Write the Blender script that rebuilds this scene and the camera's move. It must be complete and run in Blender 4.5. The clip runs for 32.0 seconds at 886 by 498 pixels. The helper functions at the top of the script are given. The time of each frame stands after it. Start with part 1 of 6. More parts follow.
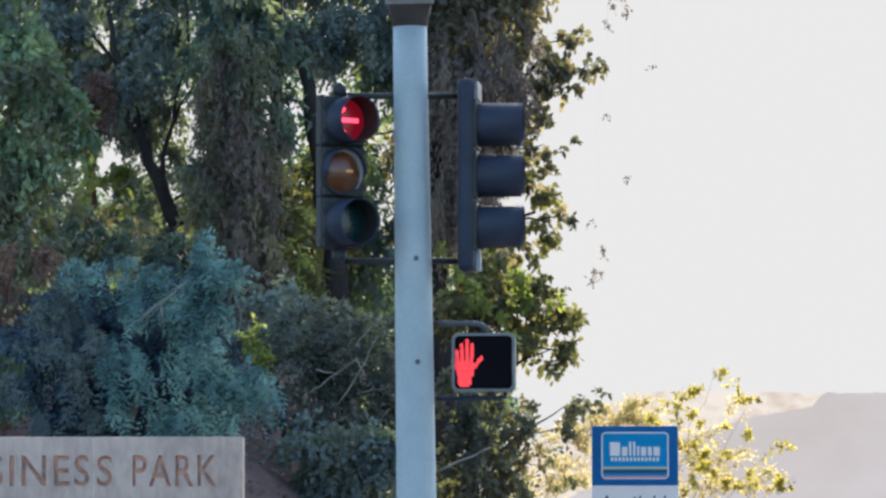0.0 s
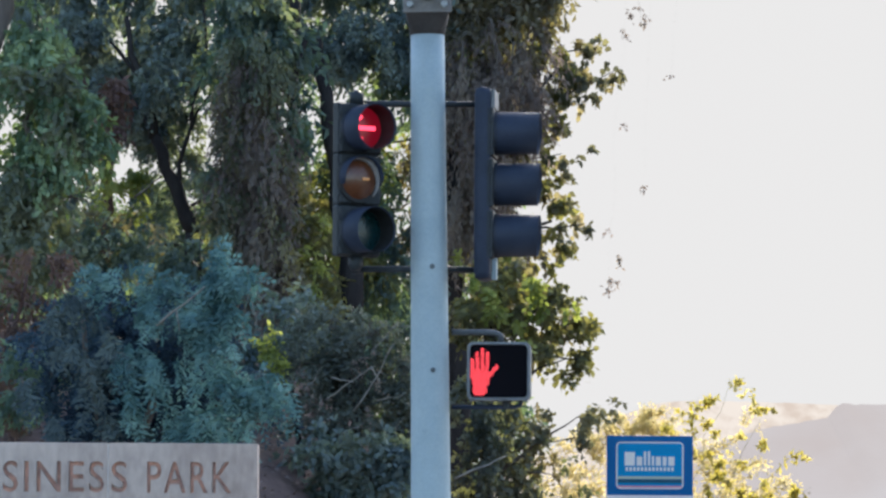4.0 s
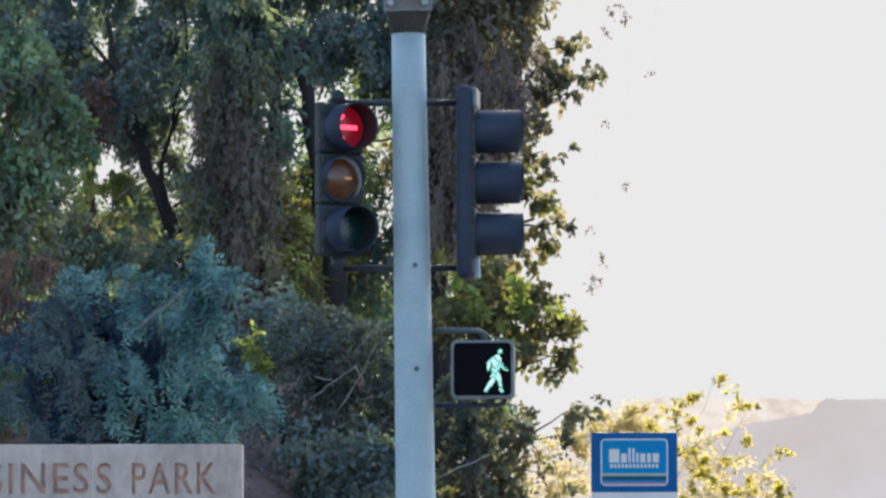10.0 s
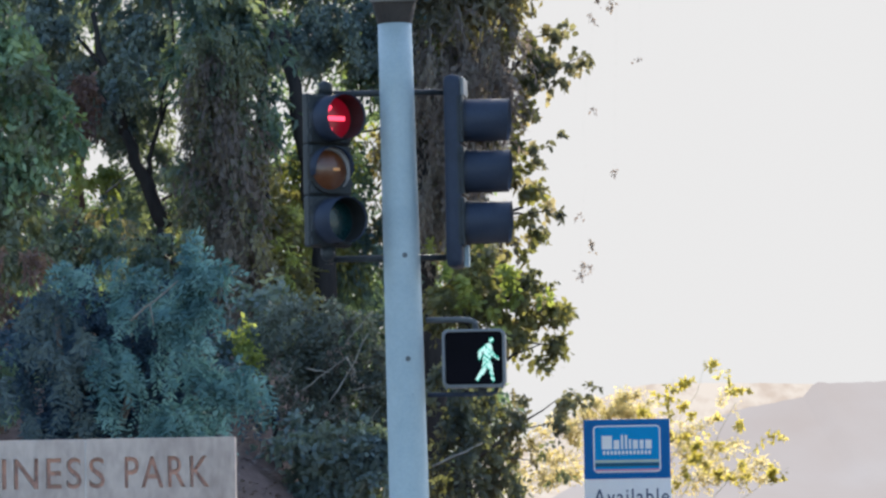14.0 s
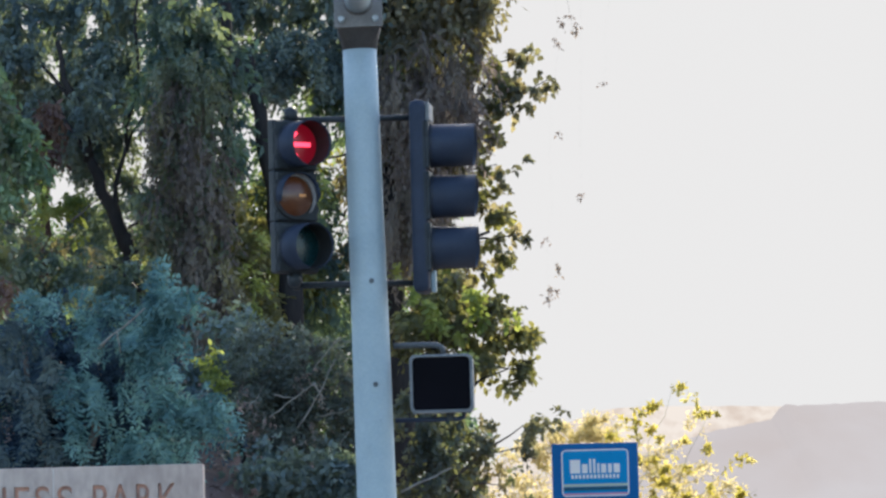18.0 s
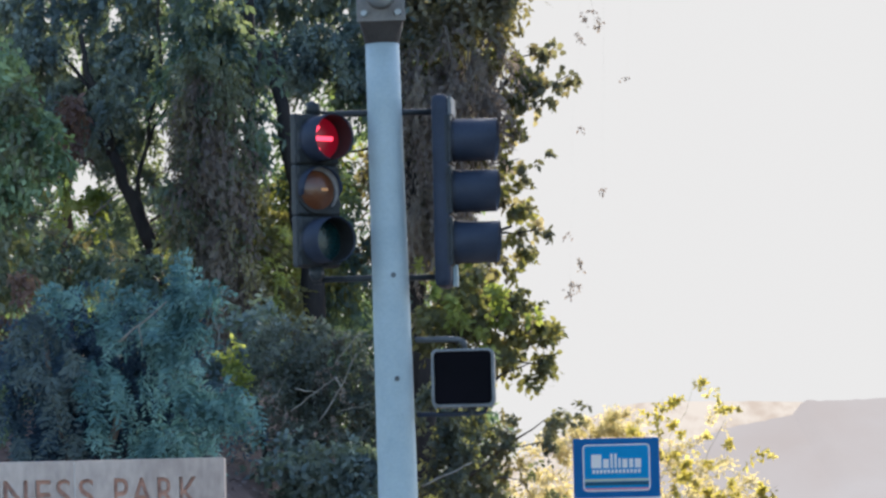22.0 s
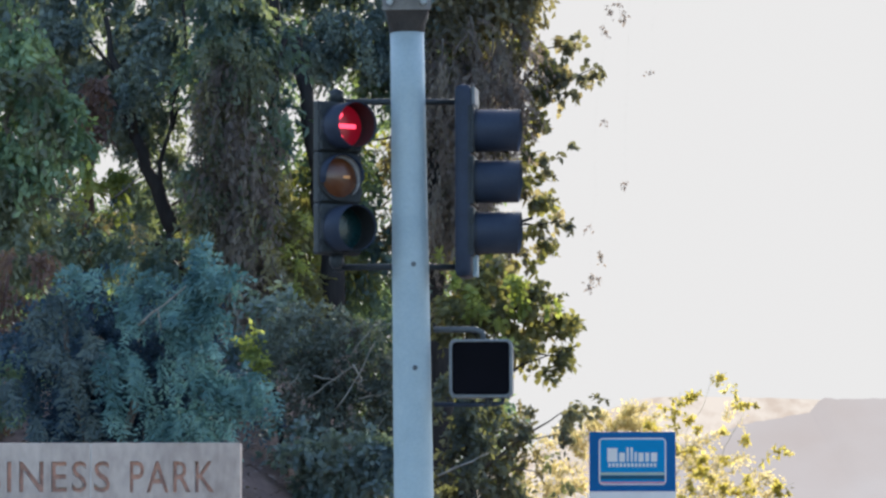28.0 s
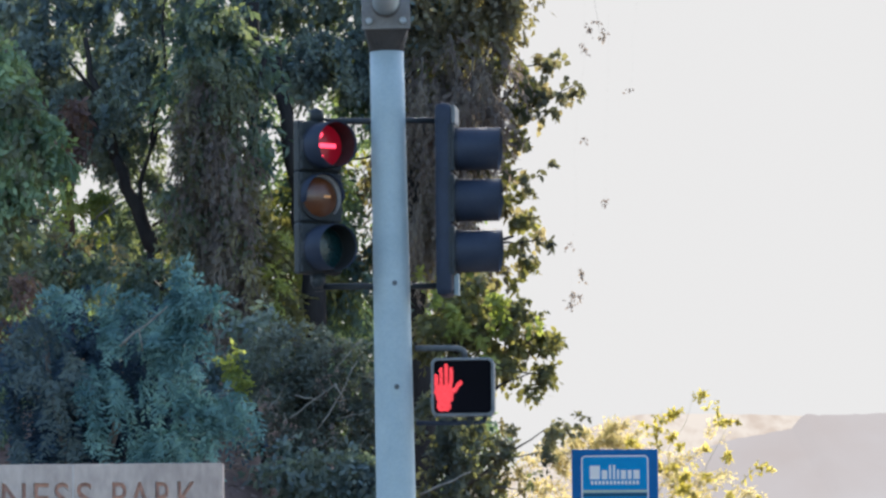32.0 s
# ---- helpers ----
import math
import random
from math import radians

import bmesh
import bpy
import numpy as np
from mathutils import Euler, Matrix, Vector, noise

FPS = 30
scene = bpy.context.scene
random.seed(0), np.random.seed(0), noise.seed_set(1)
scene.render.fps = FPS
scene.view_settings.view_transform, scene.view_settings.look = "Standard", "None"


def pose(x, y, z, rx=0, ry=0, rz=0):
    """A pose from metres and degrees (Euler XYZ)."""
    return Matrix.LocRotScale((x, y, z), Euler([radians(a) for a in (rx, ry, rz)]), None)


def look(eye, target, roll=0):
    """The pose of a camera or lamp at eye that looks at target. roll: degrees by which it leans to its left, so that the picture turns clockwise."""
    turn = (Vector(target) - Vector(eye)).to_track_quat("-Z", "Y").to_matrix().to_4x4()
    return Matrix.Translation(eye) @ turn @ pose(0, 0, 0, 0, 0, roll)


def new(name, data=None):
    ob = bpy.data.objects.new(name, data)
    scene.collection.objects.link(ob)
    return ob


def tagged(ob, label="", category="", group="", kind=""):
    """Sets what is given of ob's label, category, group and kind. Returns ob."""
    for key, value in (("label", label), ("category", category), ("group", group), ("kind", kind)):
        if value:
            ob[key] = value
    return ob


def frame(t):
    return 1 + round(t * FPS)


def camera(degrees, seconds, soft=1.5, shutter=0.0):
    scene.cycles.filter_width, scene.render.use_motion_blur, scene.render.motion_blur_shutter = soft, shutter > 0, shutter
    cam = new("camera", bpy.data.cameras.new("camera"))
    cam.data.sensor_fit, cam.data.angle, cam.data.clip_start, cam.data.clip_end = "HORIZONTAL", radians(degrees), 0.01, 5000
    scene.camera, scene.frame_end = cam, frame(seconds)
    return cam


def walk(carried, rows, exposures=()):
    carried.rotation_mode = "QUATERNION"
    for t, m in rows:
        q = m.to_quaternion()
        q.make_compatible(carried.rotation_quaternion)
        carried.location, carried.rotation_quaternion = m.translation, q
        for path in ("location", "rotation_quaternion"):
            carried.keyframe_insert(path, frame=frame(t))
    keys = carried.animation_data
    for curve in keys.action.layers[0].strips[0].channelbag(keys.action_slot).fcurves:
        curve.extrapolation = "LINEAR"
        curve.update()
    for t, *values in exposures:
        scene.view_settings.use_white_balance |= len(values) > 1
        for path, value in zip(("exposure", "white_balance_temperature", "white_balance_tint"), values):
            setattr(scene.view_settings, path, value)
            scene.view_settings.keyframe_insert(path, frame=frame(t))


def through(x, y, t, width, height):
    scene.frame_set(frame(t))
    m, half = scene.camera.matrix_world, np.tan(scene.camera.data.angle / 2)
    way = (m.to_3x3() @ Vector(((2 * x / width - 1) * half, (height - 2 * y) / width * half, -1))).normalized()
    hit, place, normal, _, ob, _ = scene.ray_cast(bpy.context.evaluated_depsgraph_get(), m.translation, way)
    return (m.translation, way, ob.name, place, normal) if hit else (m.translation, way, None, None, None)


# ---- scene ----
import collections

cam = camera(11.639, 32.0, soft=2.6, shutter=0.3)
EYE = Vector((0.0, 0.0, 1.2))


def aim(yaw, pitch, roll):
    """The camera in its place, turned to the left, up and over by degrees."""
    a, b = radians(yaw), radians(pitch)
    return look(EYE, EYE + Vector((-math.sin(a) * math.cos(b), math.cos(a) * math.cos(b), math.sin(b))), roll)


walk(cam, [
    (0.0, aim(-0.085, 3.882, -0.059)),
    (0.5, aim(-0.060, 3.837, 0.049)),
    (1.0, aim(-0.060, 3.774, 0.513)),
    (1.5, aim(-0.002, 3.812, 0.470)),
    (2.0, aim(0.044, 3.913, 0.069)),
    (2.5, aim(0.111, 3.951, 0.168)),
    (3.0, aim(0.145, 3.989, 0.240)),
    (3.5, aim(0.150, 3.986, 0.403)),
    (5.5, aim(0.012, 4.062, 0.049)),
    (6.0, aim(0.043, 4.088, 0.154)),
    (6.5, aim(-0.024, 4.115, 0.121)),
    (7.0, aim(-0.098, 4.175, -0.015)),
    (7.5, aim(-0.067, 4.109, -0.122)),
    (8.0, aim(-0.037, 3.964, -0.112)),
    (8.5, aim(0.010, 3.914, -0.061)),
    (9.0, aim(0.000, 3.919, 0.000)),
    (9.5, aim(-0.074, 3.941, -0.059)),
    (10.0, aim(-0.100, 3.974, -0.154)),
    (10.5, aim(-0.090, 3.884, -0.218)),
    (11.0, aim(-0.090, 3.840, -0.314)),
    (11.5, aim(-0.069, 3.819, -0.509)),
    (12.0, aim(-0.082, 3.846, -0.592)),
    (12.5, aim(-0.106, 3.843, -0.745)),
    (13.0, aim(-0.175, 3.779, -0.727)),
    (13.5, aim(-0.264, 3.833, -0.973)),
    (14.0, aim(-0.236, 3.833, -1.030)),
    (14.5, aim(-0.238, 3.885, -0.999)),
    (15.0, aim(-0.302, 3.983, -0.876)),
    (15.5, aim(-0.462, 4.066, -1.121)),
    (17.5, aim(-0.581, 4.083, -1.491)),
    (18.0, aim(-0.684, 4.156, -1.517)),
    (18.5, aim(-0.711, 4.237, -1.576)),
    (19.0, aim(-0.658, 4.263, -1.630)),
    (19.5, aim(-0.539, 4.196, -1.555)),
    (20.0, aim(-0.628, 4.185, -1.600)),
    (20.5, aim(-0.652, 4.225, -1.741)),
    (21.0, aim(-0.767, 4.237, -1.763)),
    (21.5, aim(-0.753, 4.265, -1.720)),
    (22.0, aim(-0.393, 4.089, -1.319)),
    (22.5, aim(-0.114, 3.951, -0.796)),
    (23.0, aim(0.047, 3.923, -0.013)),
    (23.5, aim(-0.056, 4.038, 0.415)),
    (24.0, aim(-0.108, 4.089, 0.475)),
    (24.5, aim(-0.119, 4.068, 0.346)),
    (25.0, aim(-0.139, 3.982, 0.207)),
    (25.5, aim(-0.107, 3.991, 0.144)),
    (27.5, aim(-0.158, 4.033, -0.187)),
    (28.0, aim(-0.120, 3.960, -0.084)),
    (28.5, aim(-0.075, 3.921, -0.016)),
    (29.0, aim(-0.108, 3.965, -0.043)),
    (29.5, aim(-0.186, 4.023, -0.233)),
    (30.0, aim(-0.176, 4.033, -0.287)),
    (30.5, aim(-0.178, 4.037, -0.212)),
    (31.0, aim(-0.279, 4.064, -0.310)),
    (31.5, aim(-0.319, 4.116, -0.404)),
    (32.0, aim(-0.373, 4.205, -0.492)),
], exposures=[(0.0, 1.58), (32.0, 1.58)])

# ---- world and sun ----
SUN_ELEVATION, SUN_BEARING = radians(27), radians(13)   # bearing from +y to the right
world = bpy.data.worlds.new("sky")
scene.world = world
world.use_nodes = True
wn, wl = world.node_tree.nodes, world.node_tree.links
wn.clear()
sky = wn.new("ShaderNodeTexSky")
sky.sky_type, sky.sun_disc = "NISHITA", False
sky.sun_elevation, sky.sun_rotation = SUN_ELEVATION, SUN_BEARING
sky.dust_density, sky.air_density, sky.ozone_density = 1.2, 1.0, 2.0
gain = wn.new("ShaderNodeVectorMath")
gain.operation = "SCALE"
gain.inputs["Scale"].default_value = 0.15
bg, out = wn.new("ShaderNodeBackground"), wn.new("ShaderNodeOutputWorld")
wl.new(sky.outputs["Color"], gain.inputs[0])
wl.new(gain.outputs["Vector"], bg.inputs["Color"])
wl.new(bg.outputs["Background"], out.inputs["Surface"])
bg.inputs["Strength"].default_value = 1.0
sun = new("sun", bpy.data.lights.new("sun", "SUN"))
sun.data.energy, sun.data.angle, sun.data.color = 3.0, radians(0.53), (1.0, 0.93, 0.80)
sun.matrix_world = look((math.sin(SUN_BEARING) * 60, math.cos(SUN_BEARING) * 60, math.tan(SUN_ELEVATION) * 60), (0, 0, 0))


# ---- materials ----
def nodes_of(name):
    m = bpy.data.materials.new(name)
    m.use_nodes = True
    n, l = m.node_tree.nodes, m.node_tree.links
    return m, n, l, n["Principled BSDF"]


def ramp_of(n, stops):
    r = n.new("ShaderNodeValToRGB")
    e = r.color_ramp.elements
    while len(e) < len(stops):
        e.new(0.5)
    for k, (p, c) in zip(e, stops):
        k.position, k.color = p, (*c, 1)
    return r


def surface(name, dark, light, rough=0.6, metal=0.0, shine=0.5, scale=3.0, fine=60.0, bump=0.15, spread=(0.3, 0.7), coat=0.0, stretch=(1, 1, 1)):
    """Two scales of noise between two colours, with fine relief."""
    m, n, l, p = nodes_of(name)
    co = n.new("ShaderNodeTexCoord")
    mp = n.new("ShaderNodeMapping")
    mp.inputs["Scale"].default_value = stretch
    l.new(co.outputs["Object"], mp.inputs["Vector"])
    a, b = n.new("ShaderNodeTexNoise"), n.new("ShaderNodeTexNoise")
    for t, s, d in ((a, scale, 5), (b, fine, 3)):
        t.inputs["Scale"].default_value, t.inputs["Detail"].default_value = s, d
        l.new(mp.outputs["Vector"], t.inputs["Vector"])
    mix = n.new("ShaderNodeMix")
    mix.inputs["Factor"].default_value = 0.35
    l.new(a.outputs["Fac"], mix.inputs["A"])
    l.new(b.outputs["Fac"], mix.inputs["B"])
    r = ramp_of(n, [(spread[0], dark), (spread[1], light)])
    l.new(mix.outputs["Result"], r.inputs["Fac"])
    l.new(r.outputs["Color"], p.inputs["Base Color"])
    bp = n.new("ShaderNodeBump")
    bp.inputs["Strength"].default_value, bp.inputs["Distance"].default_value = bump, 0.01
    l.new(b.outputs["Fac"], bp.inputs["Height"])
    l.new(bp.outputs["Normal"], p.inputs["Normal"])
    p.inputs["Roughness"].default_value, p.inputs["Metallic"].default_value = rough, metal
    p.inputs["Coat Weight"].default_value, p.inputs["Specular IOR Level"].default_value = coat, shine
    return m


def leafy(name, stops, through=0.35, gloss=0.85, tint=(2.6, 2.4, 0.9), patch=0.8, size=1.9):
    """Leaves: tones by clump and by leaf between the stops, letting some light through."""
    m, n, l, p = nodes_of(name)
    g = n.new("ShaderNodeNewGeometry")
    # clump-sized noise paints the difference between lit and shaded clumps
    no = n.new("ShaderNodeTexNoise")
    no.inputs["Scale"].default_value, no.inputs["Detail"].default_value = size, 2.5
    l.new(g.outputs["Position"], no.inputs["Vector"])
    wide = n.new("ShaderNodeMapRange")
    for key, v in (("From Min", 0.32), ("From Max", 0.68)):
        wide.inputs[key].default_value = v
    l.new(no.outputs["Fac"], wide.inputs["Value"])
    mix = n.new("ShaderNodeMix")
    mix.inputs["Factor"].default_value = patch
    l.new(g.outputs["Random Per Island"], mix.inputs["A"])
    l.new(wide.outputs["Result"], mix.inputs["B"])
    r = ramp_of(n, stops)
    l.new(mix.outputs["Result"], r.inputs["Fac"])
    l.new(r.outputs["Color"], p.inputs["Base Color"])
    p.inputs["Roughness"].default_value, p.inputs["Specular IOR Level"].default_value = gloss, 0.25
    tr = n.new("ShaderNodeBsdfTranslucent")
    bright = n.new("ShaderNodeMix")
    bright.data_type, bright.blend_type = "RGBA", "MULTIPLY"
    bright.inputs["Factor"].default_value = 1.0
    bright.inputs["B"].default_value = (*tint, 1)
    l.new(r.outputs["Color"], bright.inputs["A"])
    l.new(bright.outputs["Result"], tr.inputs["Color"])
    ms = n.new("ShaderNodeMixShader")
    ms.inputs["Fac"].default_value = through
    l.new(p.outputs["BSDF"], ms.inputs[1])
    l.new(tr.outputs["BSDF"], ms.inputs[2])
    l.new(ms.outputs["Shader"], n["Material Output"].inputs["Surface"])
    return m


def glowing(name, colour, strength, rough=0.4):
    m, n, l, p = nodes_of(name)
    p.inputs["Base Color"].default_value = (*[c * 0.3 for c in colour], 1)
    p.inputs["Emission Color"].default_value = (*colour, 1)
    p.inputs["Emission Strength"].default_value = strength
    p.inputs["Roughness"].default_value = rough
    return m


def lens_mat(name, colour, rough=0.2, coat=0.5):
    m, n, l, p = nodes_of(name)
    w = n.new("ShaderNodeTexVoronoi")
    w.inputs["Scale"].default_value = 90
    co = n.new("ShaderNodeTexCoord")
    l.new(co.outputs["Object"], w.inputs["Vector"])
    r = ramp_of(n, [(0.0, tuple(c * 0.7 for c in colour)), (0.7, colour)])
    l.new(w.outputs["Distance"], r.inputs["Fac"])
    l.new(r.outputs["Color"], p.inputs["Base Color"])
    bp = n.new("ShaderNodeBump")
    bp.inputs["Strength"].default_value, bp.inputs["Distance"].default_value = 0.35, 0.004
    l.new(w.outputs["Distance"], bp.inputs["Height"])
    l.new(bp.outputs["Normal"], p.inputs["Normal"])
    p.inputs["Roughness"].default_value = rough
    p.inputs["Coat Weight"].default_value = coat
    return m


galvanised = surface("galvanised_steel", (0.295, 0.36, 0.385), (0.395, 0.458, 0.475), rough=0.65, metal=0.12, scale=4, fine=45, bump=0.08)
flange_steel = surface("weathered_steel", (0.13, 0.12, 0.115), (0.27, 0.25, 0.235), rough=0.6, metal=0.35, scale=6, fine=50)
# dark brown that paints in the shade under the arm bracket
shoe_steel = surface("shade_brown_steel", (0.036, 0.030, 0.028), (0.078, 0.066, 0.060), rough=0.8, scale=6, fine=50)
bolt_dark = surface("dark_bolt", (0.06, 0.07, 0.08), (0.14, 0.15, 0.16), rough=0.5, metal=0.5, scale=20)
bolt_steel = surface("bolt_steel", (0.2, 0.22, 0.24), (0.36, 0.38, 0.4), rough=0.4, metal=0.7, scale=20, fine=90)
signal_black = surface("signal_housing_paint", (0.016, 0.020, 0.023), (0.034, 0.039, 0.044), rough=0.55, shine=0.3, scale=5, fine=70, bump=0.1)
signal_green = surface("signal_dark_blue_paint", (0.012, 0.018, 0.034), (0.024, 0.034, 0.060), rough=0.6, shine=0.35, scale=5, fine=70, bump=0.1)
visor_in = surface("visor_inside_paint", (0.012, 0.012, 0.012), (0.022, 0.022, 0.022), rough=0.8)
# pale grey that paints reflected skylight round the amber lens
glint_grey = surface("painted_lens_glint", (0.15, 0.135, 0.13), (0.28, 0.26, 0.25), rough=0.6, scale=9, fine=60)
ped_frame = surface("ped_housing_grey", (0.10, 0.105, 0.11), (0.19, 0.195, 0.20), rough=0.5, scale=6, fine=60)
pipe_grey = surface("weathered_grey_pipe", (0.05, 0.055, 0.06), (0.10, 0.105, 0.11), rough=0.6, scale=8, fine=60)
ped_face = surface("smoked_face", (0.003, 0.003, 0.004), (0.006, 0.005, 0.008), rough=0.6, shine=0.04, fine=120, bump=0.3)
led_red = glowing("red_led", (1.0, 0.07, 0.09), 0.60)
led_arrow = glowing("red_arrow_led", (1.0, 0.05, 0.10), 1.1)
led_white = glowing("white_led", (0.62, 1.0, 0.93), 0.45)
led_teal = glowing("teal_led", (0.06, 0.55, 0.42), 0.33)
red_lens = lens_mat("red_lens", (0.22, 0.005, 0.012))
lit_red_lens = glowing("lit_red_lens", (0.40, 0.006, 0.025), 0.10, 0.3)
amber_lens = lens_mat("amber_lens", (0.12, 0.036, 0.011), 0.28, 0.3)
amber_arrow = lens_mat("amber_arrow", (0.85, 0.30, 0.06), 0.3)
teal_lens = lens_mat("teal_lens", (0.004, 0.030, 0.033), 0.25, 0.3)
concrete = surface("cast_concrete", (0.335, 0.252, 0.214), (0.55, 0.432, 0.366), rough=0.85, scale=3.0, fine=18, bump=0.3, spread=(0.36, 0.64), stretch=(1, 1, 0.45))
rust_letter = surface("faded_red_letter_paint", (0.30, 0.165, 0.13), (0.62, 0.31, 0.215), rough=0.8, scale=4, fine=16, spread=(0.38, 0.62))
asphalt = surface("asphalt", (0.035, 0.036, 0.038), (0.065, 0.065, 0.066), rough=0.9, scale=0.8, fine=120, bump=0.5)
pavement_mat = surface("pavement_concrete", (0.30, 0.29, 0.27), (0.40, 0.39, 0.36), rough=0.9, scale=1.2, fine=60, bump=0.3)
soil = surface("dry_soil_and_litter", (0.06, 0.036, 0.030), (0.17, 0.105, 0.085), rough=0.95, scale=1.6, fine=14, bump=0.8, spread=(0.35, 0.65))
bark_grey = surface("grey_brown_bark", (0.055, 0.045, 0.038), (0.15, 0.125, 0.105), rough=0.95, scale=5, fine=26, bump=1.0, stretch=(1, 1, 0.18))
bark_dark = surface("dark_bark", (0.020, 0.018, 0.019), (0.044, 0.040, 0.038), rough=0.95, shine=0.1, scale=6, fine=30, bump=0.9, stretch=(1, 1, 0.2))
bark_red = surface("red_brown_bark", (0.05, 0.024, 0.019), (0.10, 0.05, 0.038), rough=0.95, scale=6, fine=30, bump=0.9, stretch=(1, 1, 0.2))
twig_mat = surface("pale_twig", (0.13, 0.12, 0.10), (0.30, 0.28, 0.24), rough=0.9, scale=8)
straw_twig = surface("straw_twig", (0.28, 0.25, 0.13), (0.42, 0.38, 0.22), rough=0.9, scale=8)
sign_blue = surface("sign_blue_print", (0.004, 0.115, 0.34), (0.008, 0.15, 0.42), shine=0.15, rough=0.6, scale=2, fine=30, bump=0.03)
sign_cyan = surface("sign_light_blue_print", (0.0, 0.25, 0.57), (0.002, 0.31, 0.66), shine=0.15, rough=0.6, scale=2, fine=30, bump=0.03)
sign_white = surface("sign_white_print", (0.76, 0.78, 0.80), (0.86, 0.88, 0.89), rough=0.5, scale=3, fine=40, bump=0.03)
sign_pale = surface("sign_pale_green_print", (0.38, 0.50, 0.44), (0.48, 0.60, 0.52), rough=0.5, bump=0.02)
sign_pink = surface("sign_pink_print", (0.62, 0.22, 0.34), (0.72, 0.28, 0.40), rough=0.5, bump=0.02)
sign_slate = surface("sign_slate_print", (0.02, 0.09, 0.16), (0.03, 0.13, 0.22), rough=0.6, shine=0.15, bump=0.02)
sign_text = surface("sign_navy_print", (0.02, 0.05, 0.12), (0.03, 0.07, 0.15), rough=0.5, bump=0.02)
timber = surface("painted_timber", (0.5, 0.5, 0.48), (0.66, 0.66, 0.63), rough=0.7, stretch=(1, 1, 0.2))
white_paint = surface("white_car_paint", (0.60, 0.68, 0.655), (0.66, 0.74, 0.715), rough=0.3, scale=1.5, fine=300, bump=0.0, coat=0.5)
black_trim = surface("black_rubber_trim", (0.012, 0.012, 0.013), (0.025, 0.025, 0.027), rough=0.6)
tyre_mat = surface("tyre_rubber", (0.012, 0.012, 0.012), (0.03, 0.03, 0.03), rough=0.9, fine=80)
alloy = surface("alloy_wheel", (0.35, 0.36, 0.37), (0.5, 0.51, 0.52), rough=0.35, metal=0.8)
tail_red = glowing("red_tail_lens", (0.7, 0.02, 0.03), 0.1, 0.15)
clear_lens = surface("clear_lamp", (0.6, 0.62, 0.64), (0.8, 0.82, 0.84), rough=0.1, coat=1.0)


def car_glass():
    m, n, l, p = nodes_of("tinted_car_glass")
    p.inputs["Base Color"].default_value = (0.012, 0.02, 0.03, 1)
    p.inputs["Roughness"].default_value = 0.06
    p.inputs["Coat Weight"].default_value, p.inputs["Specular IOR Level"].default_value = 0.15, 0.35
    return m


glass = car_glass()


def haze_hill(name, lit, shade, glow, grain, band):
    """Far hillside seen through bright haze: dry slopes with sun, shade and airlight painted into emission."""
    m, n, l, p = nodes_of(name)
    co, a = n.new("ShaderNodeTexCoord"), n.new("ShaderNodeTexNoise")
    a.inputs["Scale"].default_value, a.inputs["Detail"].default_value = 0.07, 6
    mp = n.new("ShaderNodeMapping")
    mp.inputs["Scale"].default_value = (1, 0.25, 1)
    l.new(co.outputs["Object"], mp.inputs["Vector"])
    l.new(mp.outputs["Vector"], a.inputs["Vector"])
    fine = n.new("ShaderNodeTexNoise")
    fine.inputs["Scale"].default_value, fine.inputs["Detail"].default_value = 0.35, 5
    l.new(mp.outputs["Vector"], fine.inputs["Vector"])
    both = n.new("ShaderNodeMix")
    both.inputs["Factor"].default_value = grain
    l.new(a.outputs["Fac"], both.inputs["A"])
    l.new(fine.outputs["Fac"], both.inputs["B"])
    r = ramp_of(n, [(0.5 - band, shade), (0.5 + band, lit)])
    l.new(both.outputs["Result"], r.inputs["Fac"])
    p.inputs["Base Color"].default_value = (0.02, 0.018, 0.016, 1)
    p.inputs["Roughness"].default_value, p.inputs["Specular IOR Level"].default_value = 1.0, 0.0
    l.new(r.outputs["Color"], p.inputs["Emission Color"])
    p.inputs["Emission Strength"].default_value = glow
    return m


white_sky = glowing("white_haze_sky", (0.83, 0.825, 0.828), 0.3345, 1.0)
white_sky.node_tree.nodes["Principled BSDF"].inputs["Base Color"].default_value = (0, 0, 0, 1)
white_sky.node_tree.nodes["Principled BSDF"].inputs["Specular IOR Level"].default_value = 0.0
# sunlit and shaded haze tones, both painted as emission colours
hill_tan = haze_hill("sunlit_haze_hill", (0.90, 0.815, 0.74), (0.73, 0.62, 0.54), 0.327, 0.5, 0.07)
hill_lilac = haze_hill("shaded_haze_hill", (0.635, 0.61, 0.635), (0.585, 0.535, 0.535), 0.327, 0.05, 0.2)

green_mid = leafy("fresh_green_leaf", [(0.25, (0.084, 0.137, 0.090)), (0.5, (0.140, 0.209, 0.135)), (0.75, (0.225, 0.299, 0.181))], 0.2)
# bluish lift in this green paints in the lens veil
green_dark = leafy("dark_green_leaf", [(0.25, (0.057, 0.095, 0.107)), (0.52, (0.1, 0.157, 0.152)), (0.78, (0.173, 0.244, 0.183))], 0.3)
green_olive = leafy("olive_leaf", [(0.25, (0.0621, 0.0788, 0.0458)), (0.52, (0.119, 0.139, 0.0654)), (0.78, (0.201, 0.217, 0.0959))], 0.4)
brown_leaf = leafy("grey_brown_foliage", [(0.2, (0.168, 0.14, 0.127)), (0.5, (0.215, 0.181, 0.16)), (0.8, (0.262, 0.227, 0.189))], 0.45, gloss=0.95, tint=(1.2, 1.15, 1.1), patch=0.9)
